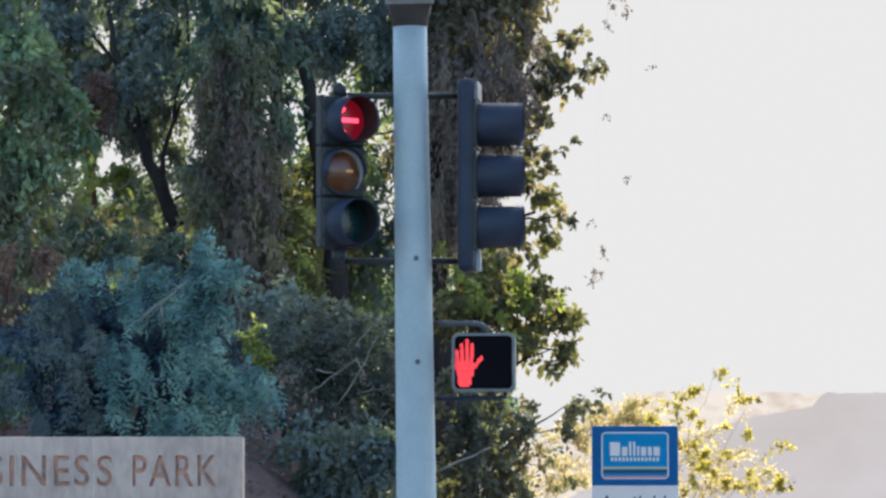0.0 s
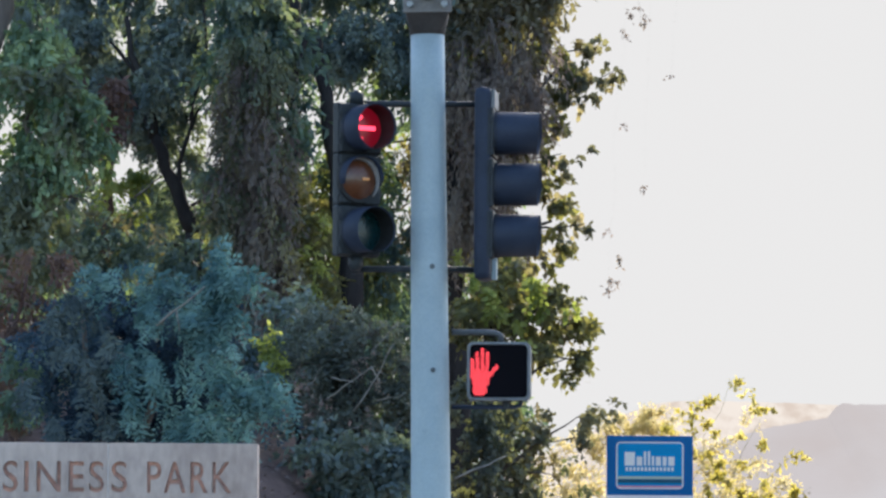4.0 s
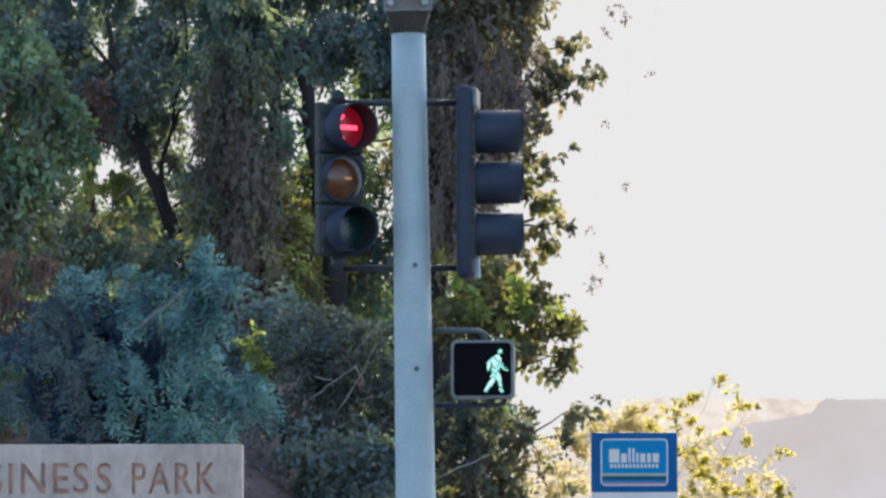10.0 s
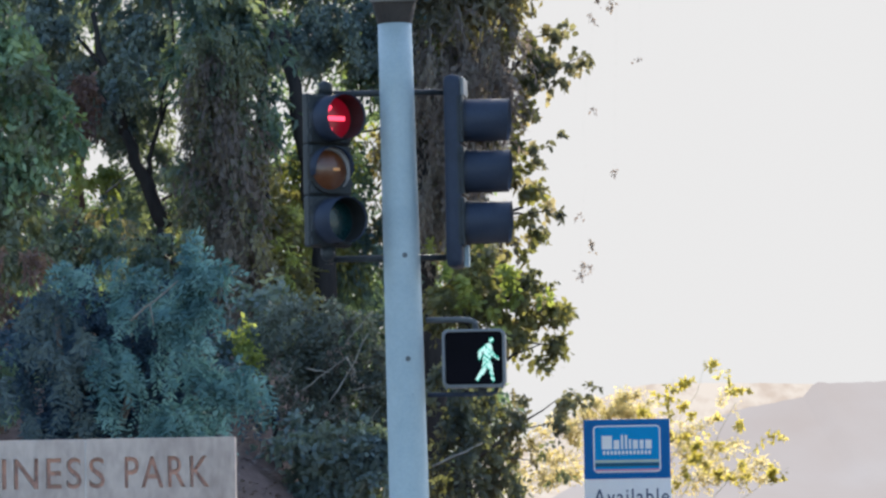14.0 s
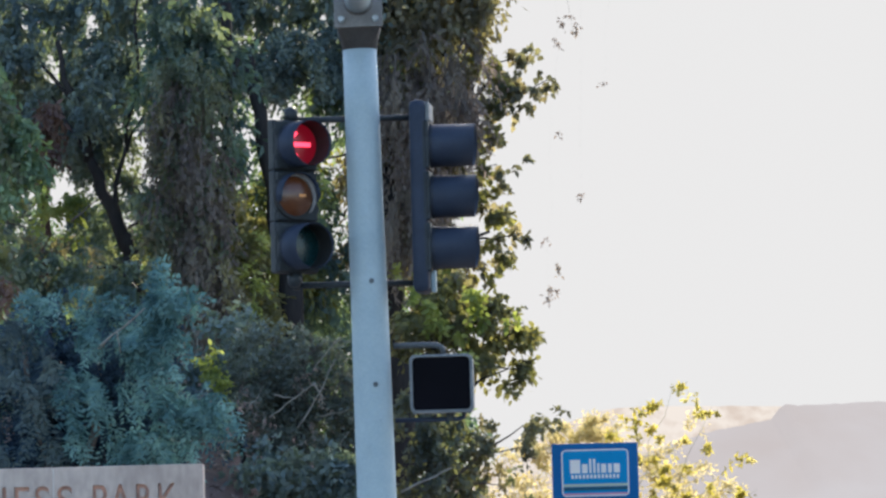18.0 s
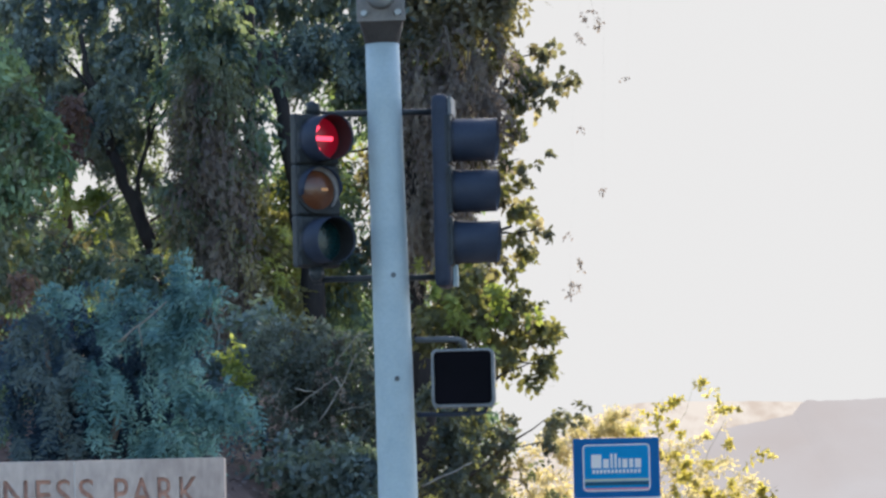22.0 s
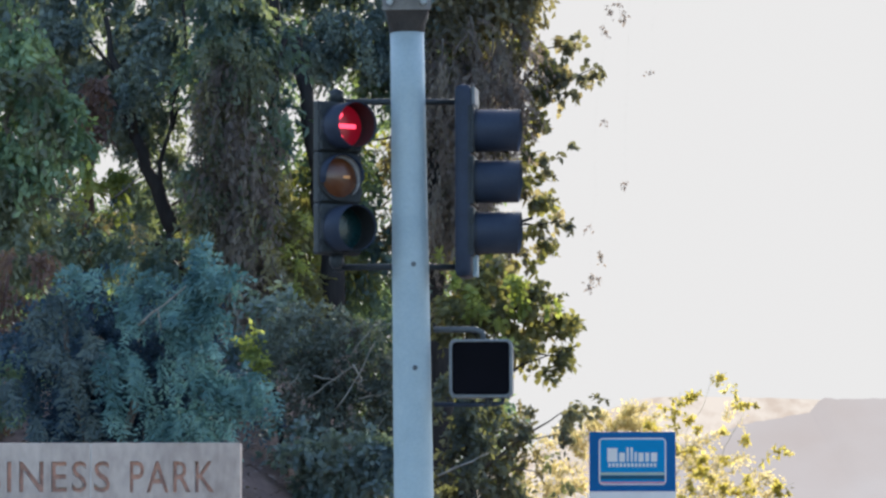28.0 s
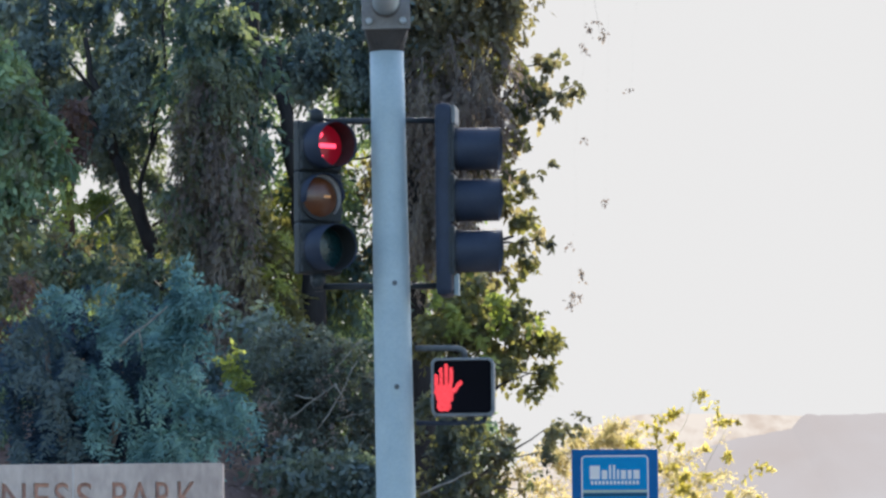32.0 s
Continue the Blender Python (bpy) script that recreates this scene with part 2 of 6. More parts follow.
# dark bluish colour paints deep shade, lifted a little for lens veil
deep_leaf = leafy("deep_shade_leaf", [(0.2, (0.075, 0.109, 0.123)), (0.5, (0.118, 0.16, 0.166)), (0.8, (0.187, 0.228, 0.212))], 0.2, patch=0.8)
umber_leaf = leafy("brown_olive_leaf", [(0.25, (0.096, 0.089, 0.077)), (0.5, (0.151, 0.14, 0.114)), (0.78, (0.213, 0.2, 0.149))], 0.35)
red_leaf = leafy("red_brown_dead_leaf", [(0.2, (0.085, 0.055, 0.052)), (0.5, (0.135, 0.085, 0.078)), (0.85, (0.19, 0.125, 0.108))], 0.2)
# lit and shaded copies of one leaf: daylight is put into the colours
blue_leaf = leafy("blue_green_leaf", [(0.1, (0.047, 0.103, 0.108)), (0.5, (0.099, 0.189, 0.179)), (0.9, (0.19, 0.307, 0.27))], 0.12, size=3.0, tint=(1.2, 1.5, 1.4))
blue_dark = leafy("blue_green_leaf_painted_shade", [(0.15, (0.017, 0.034, 0.057)), (0.5, (0.035, 0.064, 0.09)), (0.85, (0.067, 0.108, 0.132))], 0.06, tint=(1.2, 1.5, 1.4))
grey_leaf = leafy("grey_green_scrub_leaf", [(0.15, (0.053, 0.064, 0.057)), (0.5, (0.083, 0.097, 0.085)), (0.85, (0.13, 0.148, 0.128))], 0.15, tint=(1.8, 1.9, 1.2))
# olive leaf lightened to paint in the bloom of the sky
outer_leaf = leafy("glare_olive_leaf", [(0.2, (0.069, 0.075, 0.050)), (0.5, (0.131, 0.135, 0.075)), (0.8, (0.225, 0.219, 0.106))], 0.4, tint=(2.2, 2.1, 0.9))
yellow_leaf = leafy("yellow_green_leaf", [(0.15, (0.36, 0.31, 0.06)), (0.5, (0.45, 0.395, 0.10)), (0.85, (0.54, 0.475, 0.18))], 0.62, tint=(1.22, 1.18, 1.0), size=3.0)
# pale copy paints sun and haze, olive copy paints shaded undersides
pale_leaf = leafy("pale_leaf_painted_sun", [(0.15, (0.45, 0.39, 0.18)), (0.5, (0.51, 0.445, 0.235)), (0.85, (0.56, 0.495, 0.30))], 0.65, tint=(1.2, 1.15, 1.0), size=2.6)
yellow_shade = leafy("yellow_leaf_painted_shade", [(0.2, (0.25, 0.22, 0.075)), (0.5, (0.32, 0.285, 0.11)), (0.8, (0.40, 0.355, 0.15))], 0.5, tint=(1.2, 1.17, 1.0))
# sky glare painted in as paler leaf colours, here and in the sprays
glare_leaf = leafy("glare_paled_leaf", [(0.2, (0.13, 0.12, 0.085)), (0.5, (0.19, 0.175, 0.115)), (0.8, (0.27, 0.24, 0.16))], 0.5, tint=(1.9, 1.75, 1.15))
spray_leaf = leafy("dark_spray_leaf", [(0.2, (0.068, 0.072, 0.057)), (0.5, (0.120, 0.120, 0.084)), (0.8, (0.210, 0.203, 0.128))], 0.3, tint=(1.9, 1.8, 1.1))
olive_broad = leafy("dark_olive_broad_leaf", [(0.1, (0.074, 0.078, 0.052)), (0.5, (0.13, 0.131, 0.074)), (0.9, (0.228, 0.219, 0.101))], 0.4, tint=(2.0, 1.9, 0.9))
# duller copy of the broad leaf, shade put into its colour
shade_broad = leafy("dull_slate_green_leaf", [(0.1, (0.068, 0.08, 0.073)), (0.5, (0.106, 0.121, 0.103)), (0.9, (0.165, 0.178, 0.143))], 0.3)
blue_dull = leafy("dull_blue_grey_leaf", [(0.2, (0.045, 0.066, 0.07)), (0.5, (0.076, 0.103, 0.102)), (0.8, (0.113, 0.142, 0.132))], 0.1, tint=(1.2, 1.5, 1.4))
sage_leaf = leafy("sage_green_leaf", [(0.2, (0.078, 0.096, 0.076)), (0.5, (0.124, 0.144, 0.110)), (0.85, (0.185, 0.204, 0.156))], 0.25)
# light lime colour paints dapples of sun on shaded foliage
lime_leaf = leafy("lime_leaf_painted_sun", [(0.2, (0.12, 0.15, 0.05)), (0.5, (0.20, 0.23, 0.08)), (0.85, (0.32, 0.34, 0.14))], 0.45, tint=(2.0, 2.0, 1.0))
# dulled leaf tone that carries shade in its colour
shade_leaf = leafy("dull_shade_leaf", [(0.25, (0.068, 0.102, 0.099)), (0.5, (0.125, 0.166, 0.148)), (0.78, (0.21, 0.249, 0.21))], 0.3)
dry_leaf = leafy("dry_litter", [(0.2, (0.075, 0.045, 0.036)), (0.5, (0.15, 0.10, 0.085)), (0.85, (0.32, 0.27, 0.25))], 0.05)


# ---- building helpers ----
def mesh_from(name, bm):
    me = bpy.data.meshes.new(name)
    bm.to_mesh(me)
    bm.free()
    return me


def part(name, bm, material, parent, label="", smooth=False):
    me = mesh_from(name, bm)
    me.materials.append(material)
    if smooth:
        me.shade_smooth()
    ob = new(name, me)
    ob.parent = parent
    return tagged(ob, label)


def thing(name, place, label, category, group="", turn=0.0, tilt=0.0, kind=""):
    ob = new(name)
    ob.matrix_basis = pose(*place, 0, tilt, turn)
    return tagged(ob, label, category, group, kind)


def box(bm, size, centre=(0, 0, 0), bevel=0.0, turn=None):
    m = Matrix.Translation(centre) @ (turn or Matrix.Identity(4)) @ Matrix.Diagonal((*size, 1))
    vs = bmesh.ops.create_cube(bm, size=1, matrix=m)["verts"]
    if bevel:
        es = list({e for v in vs for e in v.link_edges})
        bmesh.ops.bevel(bm, geom=es, offset=bevel, segments=2, affect="EDGES", profile=0.6)
    return bm


def boxed(size, centre=(0, 0, 0), bevel=0.0, turn=None):
    return box(bmesh.new(), size, centre, bevel, turn)


def tube(bm, points, radii, sides=12, caps=True):
    """A round bar through the points."""
    pts = [Vector(p) for p in points]
    if not hasattr(radii, "__len__"):
        radii = [radii] * len(pts)
    rings, side = [], None
    for i, p in enumerate(pts):
        d = (pts[min(i + 1, len(pts) - 1)] - pts[max(i - 1, 0)]).normalized()
        if side is None:
            side = d.orthogonal().normalized()
        side = (side - d * side.dot(d)).normalized()
        up = d.cross(side)
        rings.append([bm.verts.new(p + radii[i] * (math.cos(a) * side + math.sin(a) * up))
                      for a in (2 * math.pi * k / sides for k in range(sides))])
    for a, b in zip(rings, rings[1:]):
        for k in range(sides):
            bm.faces.new((a[k], a[(k + 1) % sides], b[(k + 1) % sides], b[k]))
    if caps:
        bm.faces.new(rings[0][::-1])
        bm.faces.new(rings[-1])
    return bm


def tubed(points, radii, sides=12):
    return tube(bmesh.new(), points, radii, sides)


def loft(bm, rings, closed=True, caps=True):
    """Skins rings of equal length."""
    made = [[bm.verts.new(p) for p in r] for r in rings]
    n = len(made[0])
    for a, b in zip(made, made[1:]):
        for k in range(n if closed else n - 1):
            bm.faces.new((a[k], a[(k + 1) % n], b[(k + 1) % n], b[k]))
    if caps:
        bm.faces.new(made[0][::-1])
        bm.faces.new(made[-1])
    bmesh.ops.recalc_face_normals(bm, faces=bm.faces)
    return bm


def bolt_head(r, h, centre, axis="y"):
    bm = bmesh.new()
    turn = {"y": Matrix.Rotation(math.pi / 2, 4, "X"), "x": Matrix.Rotation(math.pi / 2, 4, "Y"), "z": Matrix.Identity(4)}[axis]
    for rr, hh in ((r * 1.35, h * 0.35), (r, h)):
        bmesh.ops.create_cone(bm, cap_ends=True, segments=6 if rr == r else 12, radius1=rr, radius2=rr * 0.92, depth=hh,
                              matrix=Matrix.Translation(centre) @ turn)
    return bm


# ---- foliage ----
rng = np.random.default_rng(7)


def quads_mesh(name, co, material):
    """A mesh of separate faces from an (n, corners, 3) array."""
    n, c = co.shape[:2]
    me = bpy.data.meshes.new(name)
    me.vertices.add(n * c)
    me.vertices.foreach_set("co", co.astype(np.float32).ravel())
    me.loops.add(n * c)
    me.loops.foreach_set("vertex_index", np.arange(n * c, dtype=np.int32))
    me.polygons.add(n)
    me.polygons.foreach_set("loop_start", np.arange(0, n * c, c, dtype=np.int32))
    me.update(calc_edges=True)
    me.materials.append(material)
    return me


def unit(v):
    return v / np.maximum(np.linalg.norm(v, axis=-1, keepdims=True), 1e-9)


def branchlets(clumps, droop, group):
    """Short curved shoots that leave the heart of each clump: start, end and sag of each."""
    out_b = []
    for centre, radii, count in clumps:
        n = max(2, count // group)
        d = unit(rng.normal(size=(n, 3)))
        lump = rng.uniform(0.7, 1.12, (n, 1))
        c, r = np.array(centre), np.array(radii)
        a = c + d * r * rng.uniform(0.05, 0.4, (n, 1))
        b = c + d * r * lump
        out_b.append((a, b, np.linalg.norm(b - a, axis=1, keepdims=True) * droop * 0.3))
    return out_b


def leaves_on(clumps, length, width, droop=0.8, strand=0.35, per=9, group=7, spread=0.8, flat=False, lines=False, broad=False):
    """Leaves along drooping strands, which stand on the shoots of each clump. clumps: centre, radii, strands;
    or, as lines, single boughs: from, to, strands."""
    out_co = []
    if lines:
        shoots, made = [], []
        for a, b, count in clumps:
            a, b = np.array(a), np.array(b)
            size = np.linalg.norm(b - a)
            ends = b + rng.normal(size=(5, 3)) * size * 0.16
            shoots.append((np.repeat(a[None], 5, 0), ends, np.full((5, 1), size * droop * 0.15)))
            made.append(((a + b) / 2, (size * 0.3,) * 3, count))
        clumps = made
    else:
        shoots = branchlets(clumps, droop, group)
    for (centre, radii, count), (a, b, sag) in zip(clumps, shoots):
        k = rng.integers(0, len(a), count)
        s = rng.uniform(0.15, 1.0, (count, 1)) ** 0.8
        start = a[k] + (b[k] - a[k]) * s + np.array([0, 0, -1.0]) * sag[k] * s ** 2
        start = start + rng.normal(size=(count, 3)) * np.array(radii) * 0.07
        d = unit(b[k] - a[k])
        way = unit(d * 0.8 + rng.normal(size=(count, 3)) * 0.45 + np.array([0, 0, -droop * 0.8]))
        size = strand * rng.uniform(0.5, 1.25, (count, 1))
        f = (np.arange(per) + 0.5) / per
        bend = np.array([0, 0, -1.0]) * droop * 0.5
        pos = start[:, None] + way[:, None] * (f[None, :, None] * size[:, None]) + bend * (f[None, :, None] ** 2 * size[:, None])
        pos = pos.reshape(-1, 3) + rng.normal(size=(count * per, 3)) * length * (0.08 if flat else 0.2)
        w_ = np.repeat(way, per, 0)
        if flat:
            side = unit(np.cross(way, rng.normal(size=way.shape) * 0.5 + np.array([0, -1.0, 0.4])))
            alt = np.where(np.arange(count * per) % 2 == 0, 1.0, -1.0)[:, None]
            ax = unit(np.repeat(side, per, 0) * alt * 0.9 + w_ * 0.55 + rng.normal(size=(count * per, 3)) * spread * 0.35 + np.array([0, 0, -droop * 0.25]))
        else:
            ax = unit(w_ * 0.6 + rng.normal(size=(count * per, 3)) * spread + np.array([0, 0, -droop]))
        ln = length * rng.uniform(0.55, 1.3, (count * per, 1))
        wd = unit(np.cross(ax, rng.normal(size=ax.shape) * (0.45 if flat else 1.0) + (np.array([0, -0.8, 0.6]) if flat else 0.0)))
        nn = np.cross(ax, wd)
        w = width * rng.uniform(0.7, 1.25, (count * per, 1))
        curl = nn * ln * rng.uniform(-0.18, 0.18, (count * per, 1))
        at = lambda f, g, c: pos + ax * ln * f + wd * w * g + curl * c
        if broad:
            out_co.append(np.stack([pos, at(0.22, 0.44, 0.6), at(0.55, 0.46, 1.0), at(1.0, 0.0, 0.0), at(0.55, -0.46, 1.0), at(0.22, -0.44, 0.6)], 1))
        else:
            out_co.append(np.stack([pos, at(0.45, 0.5, 1.0), at(1.0, 0.0, 0.0), at(0.45, -0.5, 1.0)], 1))
    return np.concatenate(out_co)


def twigs_of(clumps, droop, group, thick):
    """Thin four-sided twigs from the heart of each clump outwards."""
    out_co = []
    for a, b, sag in branchlets(clumps, droop, group):
        n = len(a)
        f = np.linspace(0, 1, 5)
        p = a[:, None] + (b - a)[:, None] * f[None, :, None] + np.array([0, 0, -1.0]) * sag[:, None] * (f ** 2)[None, :, None]
        p = p + rng.normal(size=p.shape) * 0.02
        d = unit(b - a)
        u = unit(np.cross(d, rng.normal(size=d.shape)))
        v = np.cross(d, u)
        for i in range(4):
            r0, r1 = thick * (1 - 0.22 * i), thick * (0.78 - 0.22 * i)
            for e0, e1 in ((u, v), (v, -u), (-u, -v), (-v, u)):
                out_co.append(np.stack([p[:, i] + e0 * r0, p[:, i] + e1 * r0, p[:, i + 1] + e1 * r1, p[:, i + 1] + e0 * r1], 1))
    return np.concatenate(out_co)


def crown(name, parent, material, clumps, length, width, label="", twigs=None, **k):
    global rng
    rng = np.random.default_rng(int(sum(abs(c[0]) * 977 + abs(c[2]) * 131 for c, r, n in clumps)) + len(name))
    base = np.array(parent.matrix_basis.translation)
    ob = new(name, quads_mesh(name, leaves_on(clumps, length, width, **k) - base, material))
    ob.parent = parent
    if twigs and not k.get("lines"):
        tw = new("twig_growth", quads_mesh("twig_growth", twigs_of(clumps, k.get("droop", 0.8), 14, 0.007) - base, twigs))
        tw.parent = parent
        tagged(tw, kind="stuff")
    return tagged(ob, label, kind="stuff" if name.endswith("growth") else "")


def puffs(y, *rows):
    """Clumps at one depth from rows of x, z, half width, half height, strands."""
    return [((x, y, z), (a, 0.12 + 0.45 * (a + c), c), n) for x, z, a, c, n in rows]


def wander(a, b, n, sway, seed):
    """Points from a to b that stray a little."""
    r = random.Random(seed)
    a, b = Vector(a), Vector(b)
    pts = []
    for i in range(n + 1):
        f = i / n
        j = Vector((r.uniform(-1, 1), r.uniform(-1, 1), r.uniform(-0.4, 0.4))) * sway * math.sin(math.pi * f)
        pts.append(a.lerp(b, f) + j)
    return pts


def limb(name, parent, material, a, b, r0, r1, sway=0.08, n=6, seed=1, sides=9, label=""):
    base = parent.matrix_basis.translation
    pts = [p - base for p in wander(a, b, n, sway, seed)]
    rr = [r0 + (r1 - r0) * i / n for i in range(n + 1)]
    rr = [x * (1 + 0.08 * math.sin(3.1 * i + seed)) for i, x in enumerate(rr)]
    return part(name, tubed(pts, rr, sides), material, parent, label, smooth=True)


# ---- ground, road and pavement ----
def smooth_step(a, b, v):
    f = min(max((v - a) / (b - a), 0), 1)
    return f * f * (3 - 2 * f)


def grade(x):
    return -0.03 * min(max(x, -45.0), 45.0)


def road_z(x, y):
    """The road surface: falling along the far side, rising a little towards the crossing on the near side."""
    f = smooth_step(19.0, 24.0, y)
    near = (-0.08 + 0.036 * min(max(x, -8.0), 8.0)) * smooth_step(8.0, 15.0, y)
    return grade(x) * f + near * (1 - f)


def bank(x, y):
    """Planted bank behind the monument, dying out to the right."""
    rise = 1.75 * smooth_step(33.6, 38.4, y) + 1.7 * smooth_step(37.5, 47.0, y)
    return rise * (1 - smooth_step(-2.2, 1.2, x))


def ground_z(x, y):
    bumps = 0.12 * (noise.noise((x * 0.5, y * 0.5, 0)) + 0.5 * noise.noise((x * 1.7, y * 1.7, 3)))
    near = smooth_step(32.3, 34.5, y) * (1 - smooth_step(90, 140, abs(x) + y))
    under = 0.9 * smooth_step(-24.0, -20.0, y) * (1 - smooth_step(26.0, 28.5, y)) * (1 - smooth_step(120, 145, abs(x)))
    return grade(x) + bank(x, y) + bumps * near - 0.02 - under


def lattice(xs, ys, height):
    bm = bmesh.new()
    rows = [[bm.verts.new((x, y, height(x, y))) for x in xs] for y in ys]
    for a, b in zip(rows, rows[1:]):
        for i in range(len(xs) - 1):
            bm.faces.new((a[i], a[i + 1], b[i + 1], b[i]))
    return bm


def steps_of(*spans):
    v = []
    for a, b, n in spans:
        v += [a + (b - a) * i / n for i in range(n)]
    return v + [spans[-1][1]]


gx = steps_of((-3000, -300, 6), (-300, -60, 10), (-60, -12, 12), (-12, 14, 78), (14, 60, 12), (60, 300, 10), (300, 3000, 6))
gy = steps_of((-3000, -300, 6), (-300, -30, 8), (-30, 31, 16), (31, 56, 75), (56, 150, 16), (150, 3000, 10))
ground = new("ground", mesh_from("ground", lattice(gx, gy, ground_z)))
ground.data.materials.append(soil)
ground.data.shade_smooth()
tagged(ground, "reddish brown bank soil with dry leaf litter", "ground", kind="structure")

road_x = steps_of((-150, -45, 4), (-45, -10, 7), (-10, 10, 10), (10, 45, 7), (45, 150, 4))
road = new("road", mesh_from("road", lattice(road_x, steps_of((-26, 4, 6), (4, 28.7, 20)), lambda x, y: road_z(x, y) + 0.004)))
road.data.materials.append(asphalt)
tagged(road, "dark grey asphalt road at the crossing", "road", kind="structure")


def slab(name, y0, y1, z, material, label, category):
    bm = bmesh.new()
    sec = [(y0, -0.3), (y0, z - 0.02), (y0 + 0.02, z), (y1, z), (y1, -0.3)]
    loft(bm, [[(x, y, grade(x) + h) for y, h in sec] for x in road_x])
    ob = new(name, mesh_from(name, bm))
    ob.data.materials.append(material)
    return tagged(ob, label, category, kind="structure")


slab("kerb", 28.7, 28.86, 0.14, pavement_mat, "pale concrete kerb along the road", "kerb")
slab("pavement", 28.864, 31.6, 0.135, pavement_mat, "pale concrete pavement behind the kerb", "pavement")


def roof_z(profile, x):
    for (x0, z0), (x1, z1) in zip(profile, profile[1:]):
        if x0 <= x <= x1:
            f = (x - x0) / (x1 - x0)
            return z0 + (z1 - z0) * f
    return profile[0][1] if x < profile[0][0] else profile[-1][1]


def ridge(name, y, line, material, label):
    """A far hillside under an uneven skyline of (x, height), falling towards the viewer."""
    bm = bmesh.new()
    n = 240
    rings = []
    left, right_ = line[0][0], line[-1][0]
    for i in range(n + 1):
        x = left + (right_ - left) * i / n
        h = roof_z(line, x)
        h += 0.35 * noise.noise((x * 0.12, y, 1)) + 0.22 * noise.noise((x * 0.6, y, 4))
        rings.append([(x, y - 160, -3), (x, y - 60, h * 0.45), (x, y, h), (x, y + 120, h * 0.6), (x, y + 260, -3)])
    loft(bm, rings, closed=False, caps=False)
    ob = new(name, mesh_from(name, bm))
    ob.data.materials.append(material)
    ob.data.shade_smooth()
    return tagged(ob, label, "hill", kind="structure")


# haze and daylight on these slopes come from their glowing colours
ridge("backdrop_hill_far", 900, [(-80, 4), (0, 16), (25, 23.8), (31, 27.3), (35.7, 30), (42.7, 32.3), (52.4, 32.9), (78, 32.2), (95, 31), (180, 24), (300, 8)], hill_tan, "pale dry hill, sun and haze painted into its glow")
ridge("backdrop_hill_near", 620, [(8, 2), (26.3, 11.5), (30.3, 14.3), (33.9, 15.9), (37.6, 17.0), (41.6, 18.2), (44.8, 19.1), (48.8, 19.9), (52.9, 20.4), (54.2, 20.7), (54.9, 22.3), (56.1, 22.6), (62.5, 22.7), (69.0, 22.9), (81.9, 22.4), (130, 18), (220, 6)], hill_lilac, "pale grey hillside, shade and haze painted into its glow")

# bright haze of the sky low over the hills
bm = bmesh.new()
loft(bm, [[(2600 * math.sin(a), 2600 * math.cos(a), z) for a in (radians(-40 + 2 * k) for k in range(41))] for z in (-30, 120, 300, 480)], closed=False, caps=False)
haze = new("backdrop_sky", mesh_from("backdrop_sky", bm))
haze.data.materials.append(white_sky)
tagged(haze, "plain white bright haze of the low sky", "sky", kind="structure")


# ---- signal pole ----
def pole_axis(z):
    return (-0.122 - 0.0133 * z, 30.0, z)


def pole_r(z):
    return 0.1455 - 0.006 * z


